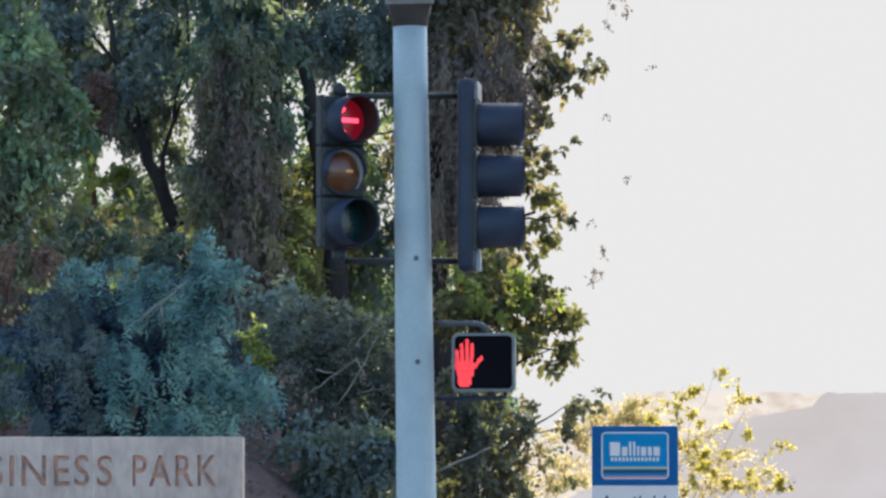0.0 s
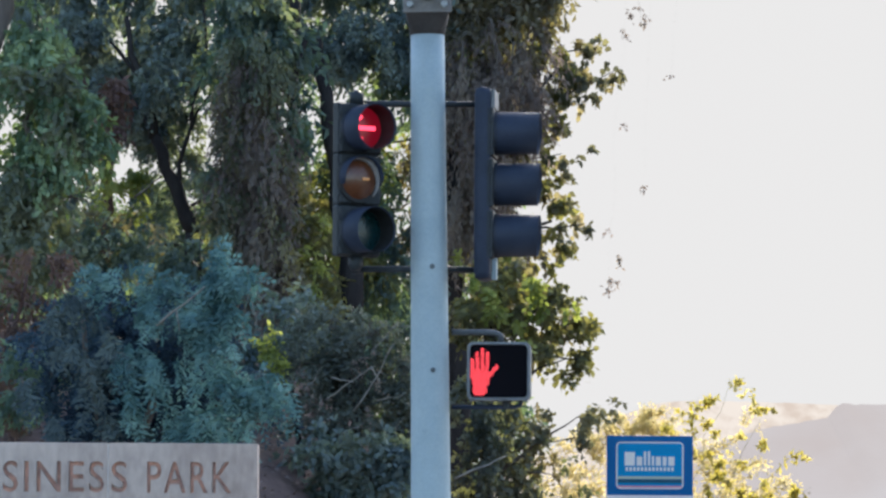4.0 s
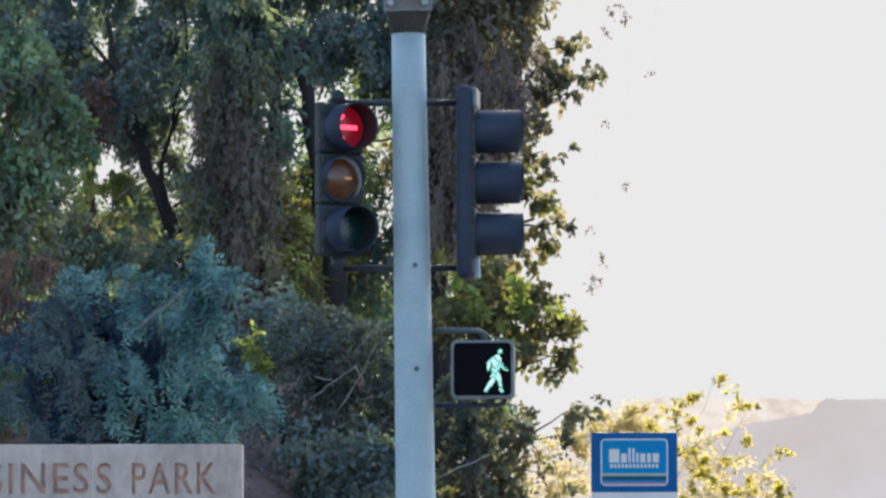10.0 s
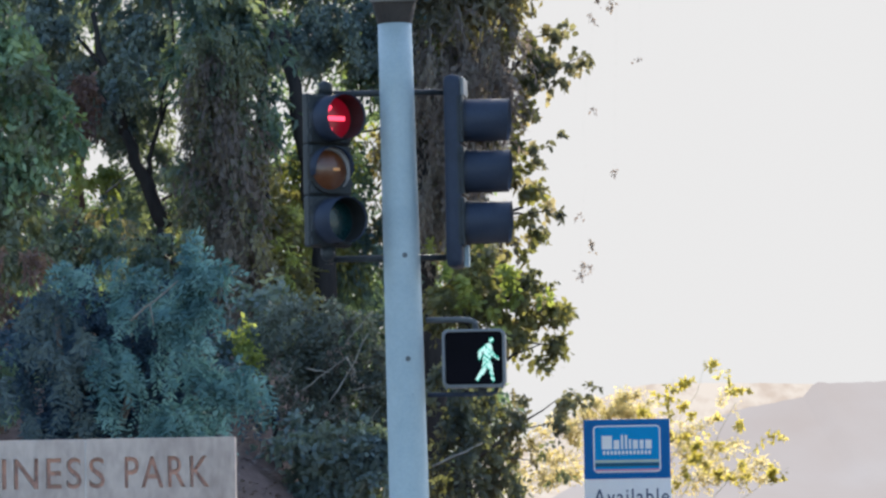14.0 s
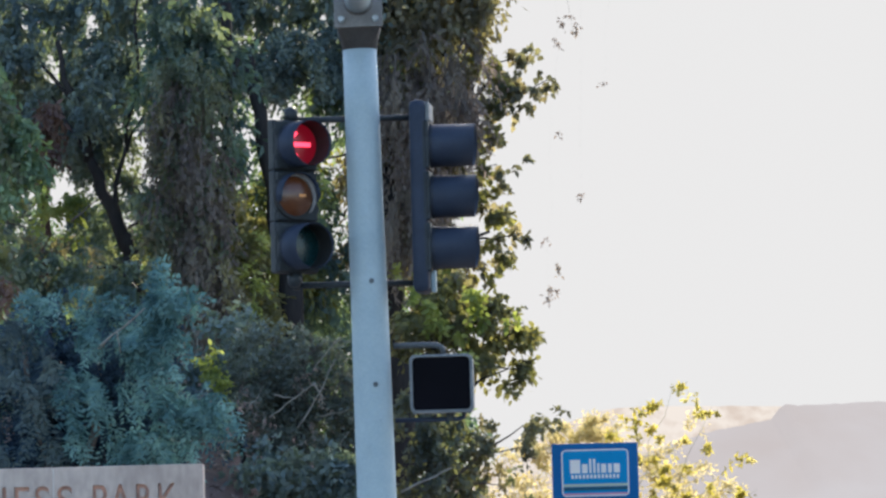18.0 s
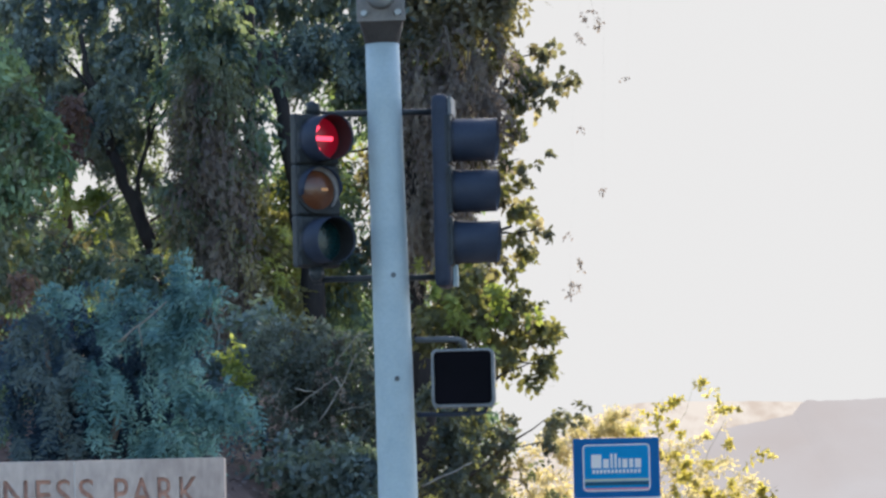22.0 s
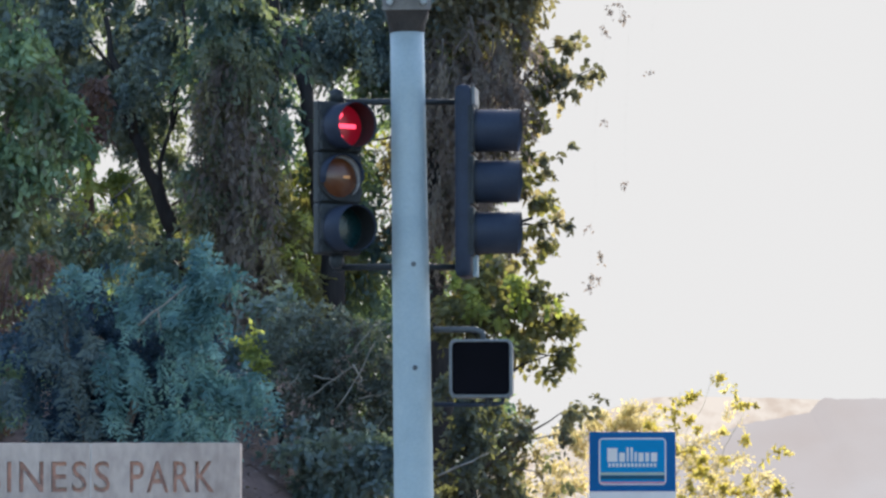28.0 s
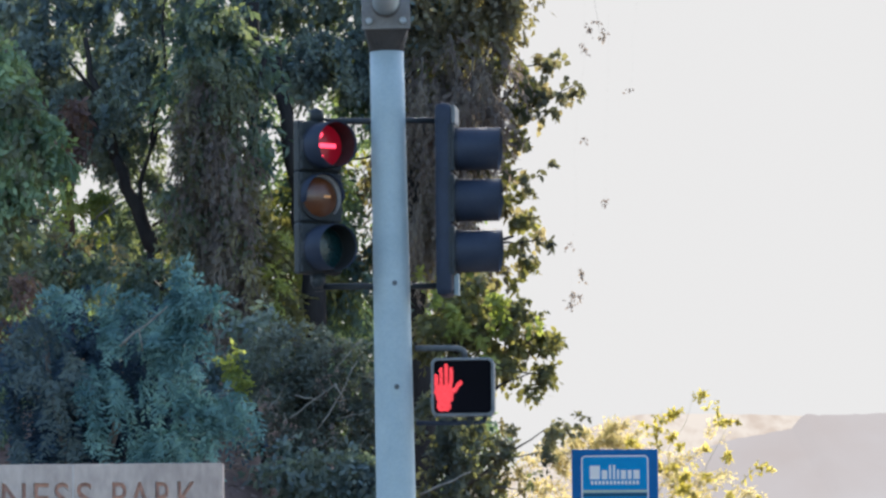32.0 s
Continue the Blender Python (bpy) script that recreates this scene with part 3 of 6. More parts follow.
def signal_pole():
    pole = thing("signal_pole", (-0.122, 30.0, 0.135), "pale blue-grey galvanised steel traffic signal pole on the pavement", "signal pole", tilt=-0.76)
    zs = [0, 0.6, 1.2, 1.8, 2.4, 3.0, 3.6, 4.2, 4.70]
    part("shaft", tubed([(0, 0, z) for z in zs], [pole_r(z) for z in zs], 40), galvanised, pole, smooth=True)
    base = boxed((0.46, 0.46, 0.03), (0, 0, 0.015), 0.006)
    part("base_plate", base, flange_steel, pole)
    for sx in (-1, 1):
        for sy in (-1, 1):
            part("anchor_bolt", bolt_head(0.022, 0.08, (sx * 0.185, sy * 0.185, 0.06), "z"), bolt_steel, pole)
    part("access_cover", boxed((0.12, 0.012, 0.2), (0, -0.147, 0.55), 0.004), galvanised, pole)
    for z in (3.03, 2.315):
        part("bolt", bolt_head(0.014, 0.026, (0.022, -pole_r(z) - 0.004, z)), bolt_dark, pole, "small round bolt head")
    for z, a in ((2.07, 0.05), (3.33, -0.02), (1.9, -0.05)):
        part("weld_mark", bolt_head(0.008, 0.006, (a, -pole_r(z) + 0.004, z)), galvanised, pole)
    # arm connection: tapered shoe, clamp box and bolted flange
    bm = bmesh.new()
    angles = [2 * math.pi * k / 32 for k in range(32)]
    squared = lambda w, d, z: [(max(-w, min(w, 1.5 * w * math.cos(a))), max(-d, min(d * 0.8, 1.5 * d * math.sin(a))), z) for a in angles]
    rings = [[(0.119 * math.cos(a), 0.119 * math.sin(a), 4.645) for a in angles], squared(0.143, 0.19, 4.765), squared(0.150, 0.2, 4.786)]
    loft(bm, rings)
    # underside shade is put into the shoe's colour
    part("arm_shoe", bm, shoe_steel, pole, "underside of the arm bracket, coloured dark brown for shade")
    part("clamp_box", boxed((0.30, 0.34, 0.45), (0, 0, 5.005), 0.012), flange_steel, pole)
    part("flange", boxed((0.335, 0.032, 0.43), (0, -0.20, 4.995), 0.005), flange_steel, pole, "square steel flange plate")
    for sx in (-1, 1):
        for z in (4.835, 5.15):
            part("flange_bolt", bolt_head(0.019, 0.05, (sx * 0.117, -0.232, z)), bolt_steel, pole, "large hexagonal bolt")
    part("mast_arm", tubed([(0, -0.21, 4.965), (0, -3.0, 5.12), (0, -6.5, 5.22), (0, -9.5, 5.26)], [0.093, 0.082, 0.068, 0.055], 28), galvanised, pole, "long tapering arm over the road", smooth=True)
    part("arm_weld", tubed([(0, -0.205, 4.965), (0, -0.24, 4.967)], [0.108, 0.096], 28), flange_steel, pole)
    part("shaft_top", tubed([(0, 0, 5.21), (0, 0, 5.9)], [0.113, 0.108], 32), galvanised, pole, smooth=True)
    part("pole_cap", tubed([(0, 0, 5.9), (0, 0, 5.93), (0, 0, 5.96)], [0.12, 0.11, 0.03], 24), flange_steel, pole)
    return pole


signal_pole()


def arc_visor(r, length, cut, sides=36, thick=0.004, gap=0.9):
    """An open-bottomed tunnel visor along -y, cut back below."""
    rings = []
    for y_f, rr in ((0, r), (1, r * 0.985), (1, r * 0.985 - thick), (0, r - thick)):
        ring = []
        for k in range(sides + 1):
            a = -math.pi / 2 + gap / 2 + (2 * math.pi - gap) * k / sides
            low = max(0.0, -math.sin(a))
            ring.append((rr * math.cos(a), -length * y_f * (1 - cut * low), rr * math.sin(a)))
        rings.append(ring)
    bm = bmesh.new()
    loft(bm, rings + [rings[0]], closed=False, caps=False)
    return bm


def disc(r, y, bulge=0.012, rings=5, sides=36):
    bm = bmesh.new()
    rr = [[(r * f * math.cos(2 * math.pi * k / sides), y - bulge * (1 - f * f), r * f * math.sin(2 * math.pi * k / sides)) for k in range(sides)]
          for f in [1 - i / rings for i in range(rings)]]
    loft(bm, rr, caps=False)
    bm.faces.new([v for v in bm.verts][-sides:])
    bmesh.ops.recalc_face_normals(bm, faces=bm.faces)
    return bm


def arrow(y, length=0.19, stroke=0.03):
    """An arrow to the left, lying on a lens."""
    bm = boxed((length, 0.006, stroke), (-0.005, y, 0), 0.002)
    for s in (-1, 1):
        box(bm, (0.125, 0.006, stroke), (-0.066, y, s * 0.043), 0.002, Matrix.Rotation(s * radians(-45), 4, "Y"))
    return bm


def signal_head(place, turn, lit, label, deep=0.13, reach=0.30, bore=0.163):
    """Three-section head, its lenses towards -y before turning. When lit, the middle section has a short cap instead of a tunnel."""
    head = thing("traffic_signal", place, label, "traffic light", "signal heads on the pole", turn)
    lens = (lit_red_lens if lit else red_lens, amber_lens, teal_lens)
    says = ("glowing red lens" if lit else "unlit red lens", "unlit amber lens", "unlit green lens")
    for i, z in enumerate((0.355, 0.0, -0.355)):
        cap = lit and i == 1
        body = part("signal_section", boxed((0.345, deep, 0.356), (0, 0.01 + deep / 2, z), 0.016), signal_black, head)
        part("door", boxed((0.33, 0.03, 0.335), (0, 0.0, z), 0.012), signal_black, body)
        for sx in (-1, 1):
            for dz in (-0.09, 0.09):
                part("hinge" if sx < 0 else "wing_nut", tubed([(sx * 0.169, 0.0, z + dz - 0.02), (sx * 0.169, 0.0, z + dz + 0.02)], 0.011, 8), signal_black, body)
        shift = Matrix.Translation((-0.03 if cap else 0, -0.012, z))
        for name, bm, mat, tag in (
                ("lens_rim", tubed([(0, 0.006, 0), (0, -0.022, 0)], [bore + 0.005, bore + 0.003], 36), visor_in, ""),
                ("visor", arc_visor(bore, 0.10, 0.9, gap=2.6) if cap else arc_visor(bore, reach, 0.06, gap=0.35), signal_green, "dark cap visor" if cap else "dark tunnel visor"),
                ("lens", disc(bore - (0.022 if cap else 0.012), -0.024, 0.045 if cap else 0.012), lens[i], says[i])):
            bmesh.ops.transform(bm, matrix=shift, verts=bm.verts)
            part(name, bm, mat, body, tag, smooth=name != "lens_rim")
        if cap:
            # added crescent: skylight on the lens edge, painted as a grey piece
            flare = loft(bmesh.new(), [[((bore - 0.003 - (0.003 + d * math.sin(math.pi * k / 24))) * math.cos(a), y, (bore - 0.003 - (0.003 + d * math.sin(math.pi * k / 24))) * math.sin(a)) for k, a in ((k, radians(-50 + 8.2 * k)) for k in range(25))]
                                       for d, y in ((0.030, -0.030), (0.028, -0.052), (0.0, -0.058), (0.0, -0.030))], closed=False, caps=False)
            bmesh.ops.transform(flare, matrix=shift, verts=flare.verts)
            part("lens_glint", flare, glint_grey, body, "pale grey crescent painting the glint round the lens", smooth=True)
        else:
            lining = loft(bmesh.new(), [[((bore - 0.007) * math.cos(a), y, z + (bore - 0.007) * math.sin(a)) for a in (2 * math.pi * k / 36 for k in range(36))]
                                        for y in (-0.034, -0.006 - reach * 0.92)], caps=False)
            part("visor_lining", lining, visor_in, body, "black inside of the visor", smooth=True)
            ring = [[(rr * math.cos(a), y, rr * math.sin(a)) for a in (2 * math.pi * k / 36 for k in range(36))]
                    for rr, y in ((bore + 0.004, -0.012), (bore + 0.004, -0.03), (bore - 0.001, -0.03))]
            bm = loft(bmesh.new(), [[(x, y, h + z) for x, y, h in r] for r in ring], caps=False)
            part("visor_collar", bm, signal_green, body, smooth=False)
        if lit and i < 2:
            bm = arrow(-0.041) if i == 0 else boxed((0.055, 0.006, 0.02), (0.03, -0.068, 0), 0.003)
            bmesh.ops.transform(bm, matrix=shift, verts=bm.verts)
            part("arrow", bm, led_arrow if i == 0 else amber_arrow, body, "glowing red arrow" if i == 0 else "unlit amber arrow")
    hub = 0.01 + deep / 2
    part("top_hub", tubed([(0, hub, 0.53), (0, hub, 0.60), (0, hub, 0.625)], [0.05, 0.048, 0.02], 20), signal_black, head, smooth=True)
    part("bottom_hub", tubed([(0, hub, -0.53), (0, hub, -0.59), (0, hub, -0.625)], [0.05, 0.05, 0.03], 20), signal_black, head, smooth=True)
    return head


signal_head((-0.645, 29.93, 3.765), 34, True, "dark three-lens traffic light showing a red arrow on the pole", 0.075, 0.21, 0.160)
right = signal_head((0.278, 30.0, 3.742), 84, False, "dark three-lens traffic light turned side-on on the pole", 0.09, 0.315, 0.149)
part("back_spine", boxed((0.36, 0.118, 1.335), (0, 0.061, 0.0), 0.05), signal_green, right, "rounded dark mounting spine", smooth=True)
# two pale pieces paint the sunlit edges of the spine
part("lit_foot_edge", boxed((0.08, 0.035, 0.15), (0, -0.012, -0.585), 0.006), galvanised, right)
part("lit_cap_edge", boxed((0.30, 0.03, 0.13), (0, -0.008, 0.585), 0.012), ped_frame, right, "pale piece painting the lit cap edge")


def bracket(z, x0, x1, label):
    br = thing("signal_bracket", (pole_axis(z)[0], 30.0, z), label, "bracket", "brackets on the pole")
    part("pipe", tubed([(x0, 0.04, 0), (x1, 0.04, 0)], 0.022, 14), signal_black, br, smooth=True)
    for x in (x0, x1):
        part("elbow", tubed([(x - 0.03, 0.04, 0), (x + 0.03, 0.04, 0)], 0.034, 14), signal_black, br, smooth=True)
    return br


bracket(4.304, -0.47, 0.40, "dark upper pipe bracket carrying both traffic lights")
bracket(3.154, -0.50, 0.38, "dark lower pipe bracket carrying both traffic lights")


# ---- pedestrian signal ----
def dots(shapes, step, r, y):
    """Small round lights filling a set of bars (x0, z0, x1, z1, half width)."""
    bm = bmesh.new()
    i0 = -30
    for i in range(i0, 31):
        for k in range(i0, 31):
            x, z = (i + 0.5 * (k % 2)) * step, k * step * 0.88
            for x0, z0, x1, z1, w in shapes:
                dx, dz = x1 - x0, z1 - z0
                f = min(max(((x - x0) * dx + (z - z0) * dz) / (dx * dx + dz * dz + 1e-9), 0), 1)
                if math.hypot(x - x0 - f * dx, z - z0 - f * dz) <= w:
                    vs = [bm.verts.new((x + r * math.cos(a), y, z + r * math.sin(a))) for a in (math.pi * j / 3 for j in range(6))]
                    mid = bm.verts.new((x, y - r * 0.6, z))
                    for j in range(6):
                        bm.faces.new((vs[j], vs[(j + 1) % 6], mid))
                    break
    bmesh.ops.recalc_face_normals(bm, faces=bm.faces)
    return bm


def pedestrian_signal():
    ps = thing("pedestrian_signal", (0.322, 29.93, 2.448), "grey boxed crossing signal with dark smoked face", "crossing signal", turn=-4)
    bm = bmesh.new()
    box(bm, (0.436, 0.20, 0.40), (0, 0.11, -0.003), 0.045)
    part("housing", bm, ped_frame, ps, smooth=False)
    bm = bmesh.new()
    rr = lambda w, h, y, c: [(sx * (w - c + c * math.cos(a)), y, sz * (h - c + c * math.sin(a)))
                             for sx, sz, a0 in ((1, 1, 0), (-1, 1, 1), (-1, -1, 0), (1, -1, 1))
                             for a in [(math.pi / 2) * ((j / 5) if a0 == 0 else 1 - j / 5) for j in range(6)]]
    loft(bm, [rr(0.218, 0.201, 0.02, 0.04), rr(0.218, 0.201, -0.012, 0.04), rr(0.2, 0.184, -0.014, 0.03), rr(0.197, 0.181, 0.0, 0.03)], caps=False)
    part("front_frame", bm, ped_frame, ps, "light grey rounded rim", smooth=False)
    bm = bmesh.new()
    loft(bm, [rr(0.199, 0.183, 0.004, 0.03), rr(0.199, 0.183, 0.0, 0.03)])
    part("face", bm, ped_face, ps, "black smoked face")
    for sx in (-1, 1):
        part("latch", boxed((0.02, 0.02, 0.04), (sx * 0.19, 0.01, -0.192), 0.004), ped_frame, ps)
    stop = [(-0.178, -0.03, -0.183, 0.075, 0.0122), (-0.147, 0.0, -0.150, 0.125, 0.0122), (-0.114, 0.0, -0.113, 0.148, 0.0122),
            (-0.082, 0.0, -0.077, 0.125, 0.0122), (-0.085, -0.06, -0.015, 0.03, 0.0135),
            (-0.15, -0.03, -0.105, -0.03, 0.047), (-0.14, -0.07, -0.11, -0.07, 0.045), (-0.145, -0.13, -0.115, -0.13, 0.036), (-0.15, -0.15, -0.11, -0.15, 0.02)]
    go = [(0.135, 0.138, 0.138, 0.142, 0.021), (0.116, 0.085, 0.102, 0.005, 0.034), (0.13, 0.075, 0.15, 0.03, 0.014), (0.15, 0.03, 0.178, 0.006, 0.012),
          (0.09, 0.09, 0.06, 0.06, 0.015), (0.06, 0.06, 0.055, 0.005, 0.012), (0.112, -0.01, 0.128, -0.075, 0.021), (0.128, -0.075, 0.145, -0.155, 0.015),
          (0.095, -0.01, 0.083, -0.075, 0.021), (0.083, -0.075, 0.04, -0.15, 0.016)]
    red = part("stop_symbol", dots(stop, 0.0098, 0.0042, -0.002), led_red, ps, "glowing red raised-palm stop sign of small lights")
    bm = dots([(a - 0.014, b * 0.93 - 0.008, c - 0.014, d * 0.93 - 0.008, w * 0.85) for a, b, c, d, w in go], 0.0098, 0.0047, -0.002)
    white = part("walk_symbol", bm, led_white, ps, "glowing white-green walk sign of small lights")
    white.data.materials.append(led_teal)
    for f0 in range(0, len(white.data.polygons), 6):
        c = white.data.polygons[f0].center
        if (math.floor(c.x / 0.017) + math.floor(c.z / 0.017)) % 2 and (math.floor(c.x / 0.05) * 3 + math.floor(c.z / 0.034)) % 4:
            for f in range(f0, f0 + 6):
                white.data.polygons[f].material_index = 1
    # pipe arms back to the pole
    part("upper_arm", tubed([(-0.33, 0.08, 0.272), (-0.10, 0.08, 0.272), (-0.03, 0.08, 0.268), (0.005, 0.08, 0.25), (0.015, 0.08, 0.20)], 0.021, 14), pipe_grey, ps, "bent dark grey pipe arm", smooth=True)
    part("lower_arm", tubed([(-0.33, 0.10, -0.245), (0.10, 0.10, -0.245), (0.14, 0.10, -0.235), (0.15, 0.10, -0.2)], 0.017, 12), signal_green, ps, "dark pipe arm", smooth=True)
    part("wire_conduit", tubed([(0.05, 0.1, -0.2), (0.05, 0.1, -0.26)], 0.03, 12), signal_black, ps)
    return ps, red, white


ped, stop_symbol, walk_symbol = pedestrian_signal()


# ---- monument wall ----
def flat_text(body, size, extrude, name):
    cu = bpy.data.curves.new(name, "FONT")
    cu.body, cu.size, cu.extrude = body, size, extrude
    cu.space_character, cu.offset = 1.16, 0.003
    ob = bpy.data.objects.new(name, cu)
    scene.collection.objects.link(ob)
    bpy.context.view_layer.update()
    me = bpy.data.meshes.new_from_object(ob.evaluated_get(bpy.context.evaluated_depsgraph_get()))
    bpy.data.objects.remove(ob)
    return me


def letters_of(me):
    """The letters of a text mesh, one mesh each, from their connected pieces."""
    root = list(range(len(me.vertices)))

    def find(a):
        while root[a] != a:
            root[a] = root[root[a]]
            a = root[a]
        return a
    for e in me.edges:
        a, b = e.vertices
        root[find(a)] = find(b)
    pieces = {}
    for v in me.vertices:
        pieces.setdefault(find(v.index), []).append(v.index)
    spans = sorted((min(me.vertices[i].co.x for i in p), max(me.vertices[i].co.x for i in p), p) for p in pieces.values())
    merged = []
    for a, b, p in spans:
        if merged and a < merged[-1][1] - 0.6 * min(b - a, merged[-1][1] - merged[-1][0]):
            merged[-1] = (merged[-1][0], max(b, merged[-1][1]), merged[-1][2] + p)
        else:
            merged.append((a, b, p))
    out_meshes = []
    for _, _, p in merged:
        keep = set(p)
        bm = bmesh.new()
        bm.from_mesh(me)
        bm.verts.ensure_lookup_table()
        bmesh.ops.delete(bm, geom=[v for v in bm.verts if v.index not in keep], context="VERTS")
        out_meshes.append(mesh_from("letter", bm))
    return out_meshes


def carved_plate(x0, x1, z0, z1, words, depth):
    """A slab front from y = 0 to depth with the words cut right through it. words: text, left, right, foot and head."""
    cu = bpy.data.curves.new("plate", "CURVE")
    cu.dimensions, cu.fill_mode, cu.extrude = "2D", "BOTH", depth / 2
    outlines = [[(x0, z0), (x1, z0), (x1, z1), (x0, z1)]]
    for body, a, b, foot_, head_ in words:
        ft = bpy.data.curves.new("word", "FONT")
        ft.body, ft.space_character, ft.offset, ft.resolution_u = body, 1.16, 0.012, 4
        ob = bpy.data.objects.new("word", ft)
        scene.collection.objects.link(ob)
        bpy.context.view_layer.update()
        me = bpy.data.meshes.new_from_object(ob.evaluated_get(bpy.context.evaluated_depsgraph_get()))
        bpy.data.objects.remove(ob)
        w0, w1 = min(v.co.x for v in me.vertices), max(v.co.x for v in me.vertices)
        h0, h1 = min(v.co.y for v in me.vertices), max(v.co.y for v in me.vertices)
        # rims of the flat letters, walked edge by edge
        use = collections.Counter(tuple(sorted(key)) for f in me.polygons for key in f.edge_keys)
        near = collections.defaultdict(list)
        for (p, q), n in use.items():
            if n == 1:
                near[p].append(q)
                near[q].append(p)
        while near:
            start = next(iter(near))
            loop, at = [start], start
            while near.get(at):
                nxt = near[at].pop()
                near[nxt].remove(at)
                if not near[at]:
                    del near[at]
                at = nxt
                if at != start:
                    loop.append(at)
            near = {p: q for p, q in near.items() if q}
            outlines.append([(a + (me.vertices[p].co.x - w0) / (w1 - w0) * (b - a), foot_ + (me.vertices[p].co.y - h0) / (h1 - h0) * (head_ - foot_)) for p in loop])
    for pts in outlines:
        sp = cu.splines.new("POLY")
        sp.points.add(len(pts) - 1)
        for q, (x, z) in zip(sp.points, pts):
            q.co = (x, z, 0, 1)
        sp.use_cyclic_u = True
    ob = bpy.data.objects.new("plate", cu)
    scene.collection.objects.link(ob)
    bpy.context.view_layer.update()
    me = bpy.data.meshes.new_from_object(ob.evaluated_get(bpy.context.evaluated_depsgraph_get()))
    bpy.data.objects.remove(ob)
    for v in me.vertices:
        x, z, y = v.co
        v.co = (x, depth / 2 - y, z)
    bm = bmesh.new()
    bm.from_mesh(me)
    bmesh.ops.remove_doubles(bm, verts=bm.verts, dist=0.0002)
    bmesh.ops.recalc_face_normals(bm, faces=bm.faces)
    return bm


def monument():
    x1, top, width, seam, y, depth = -1.472, 2.015, 4.6, -2.604, 33.0, 0.03
    middle = x1 - width / 2
    mo = thing("monument_sign", (middle, y, grade(-3)), "weathered concrete monument wall with recessed reddish lettering", "sign wall")
    base = mo.matrix_basis.translation.z
    h, left, cut = top - base, -width / 2, seam - middle
    foot_, head_ = 1.638 - base, 1.874 - base
    words = [("BUSINES", -3.797, -2.634), ("S", -2.578, -2.458), ("PARK", -2.308, -1.665)]
    words = [(body, a - middle, b - middle, foot_, head_) for body, a, b in words]
    for a, b, said in ((left, cut - 0.003, words[:1]), (cut + 0.003, width / 2, words[1:])):
        panel = part("concrete_panel", boxed((b - a, 0.34 - depth, h), ((a + b) / 2, depth + (0.34 - depth) / 2, h / 2), 0.012), concrete, mo)
        part("carved_face", carved_plate(a, b, 0.0, h - 0.004, said, depth), concrete, panel, "concrete face cut with letters")
        for body, p, q, z0, z1 in said:
            me = flat_text(body, 1.0, 0.0, "lettering")
            xs, ys = [v.co.x for v in me.vertices], [v.co.y for v in me.vertices]
            for v in me.vertices:
                v.co = (p - 0.004 + (v.co.x - min(xs)) / (max(xs) - min(xs)) * (q - p + 0.008), depth - 0.003,
                        z0 - 0.004 + (v.co.y - min(ys)) / (max(ys) - min(ys)) * (z1 - z0 + 0.008))
            for one in letters_of(me):
                one.materials.clear()
                one.materials.append(rust_letter)
                ob = new("letter", one)
                ob.parent = panel
                tagged(ob, "faded reddish letter deep in the concrete")
    part("joint_filler", boxed((0.014, 0.33, h - 0.01), (cut, 0.172, h / 2 - 0.006)), timber, mo)
    part("footing", boxed((width + 0.16, 0.5, 0.16), (0, 0.17, 0.08), 0.02), concrete, mo)
    return mo


monument()


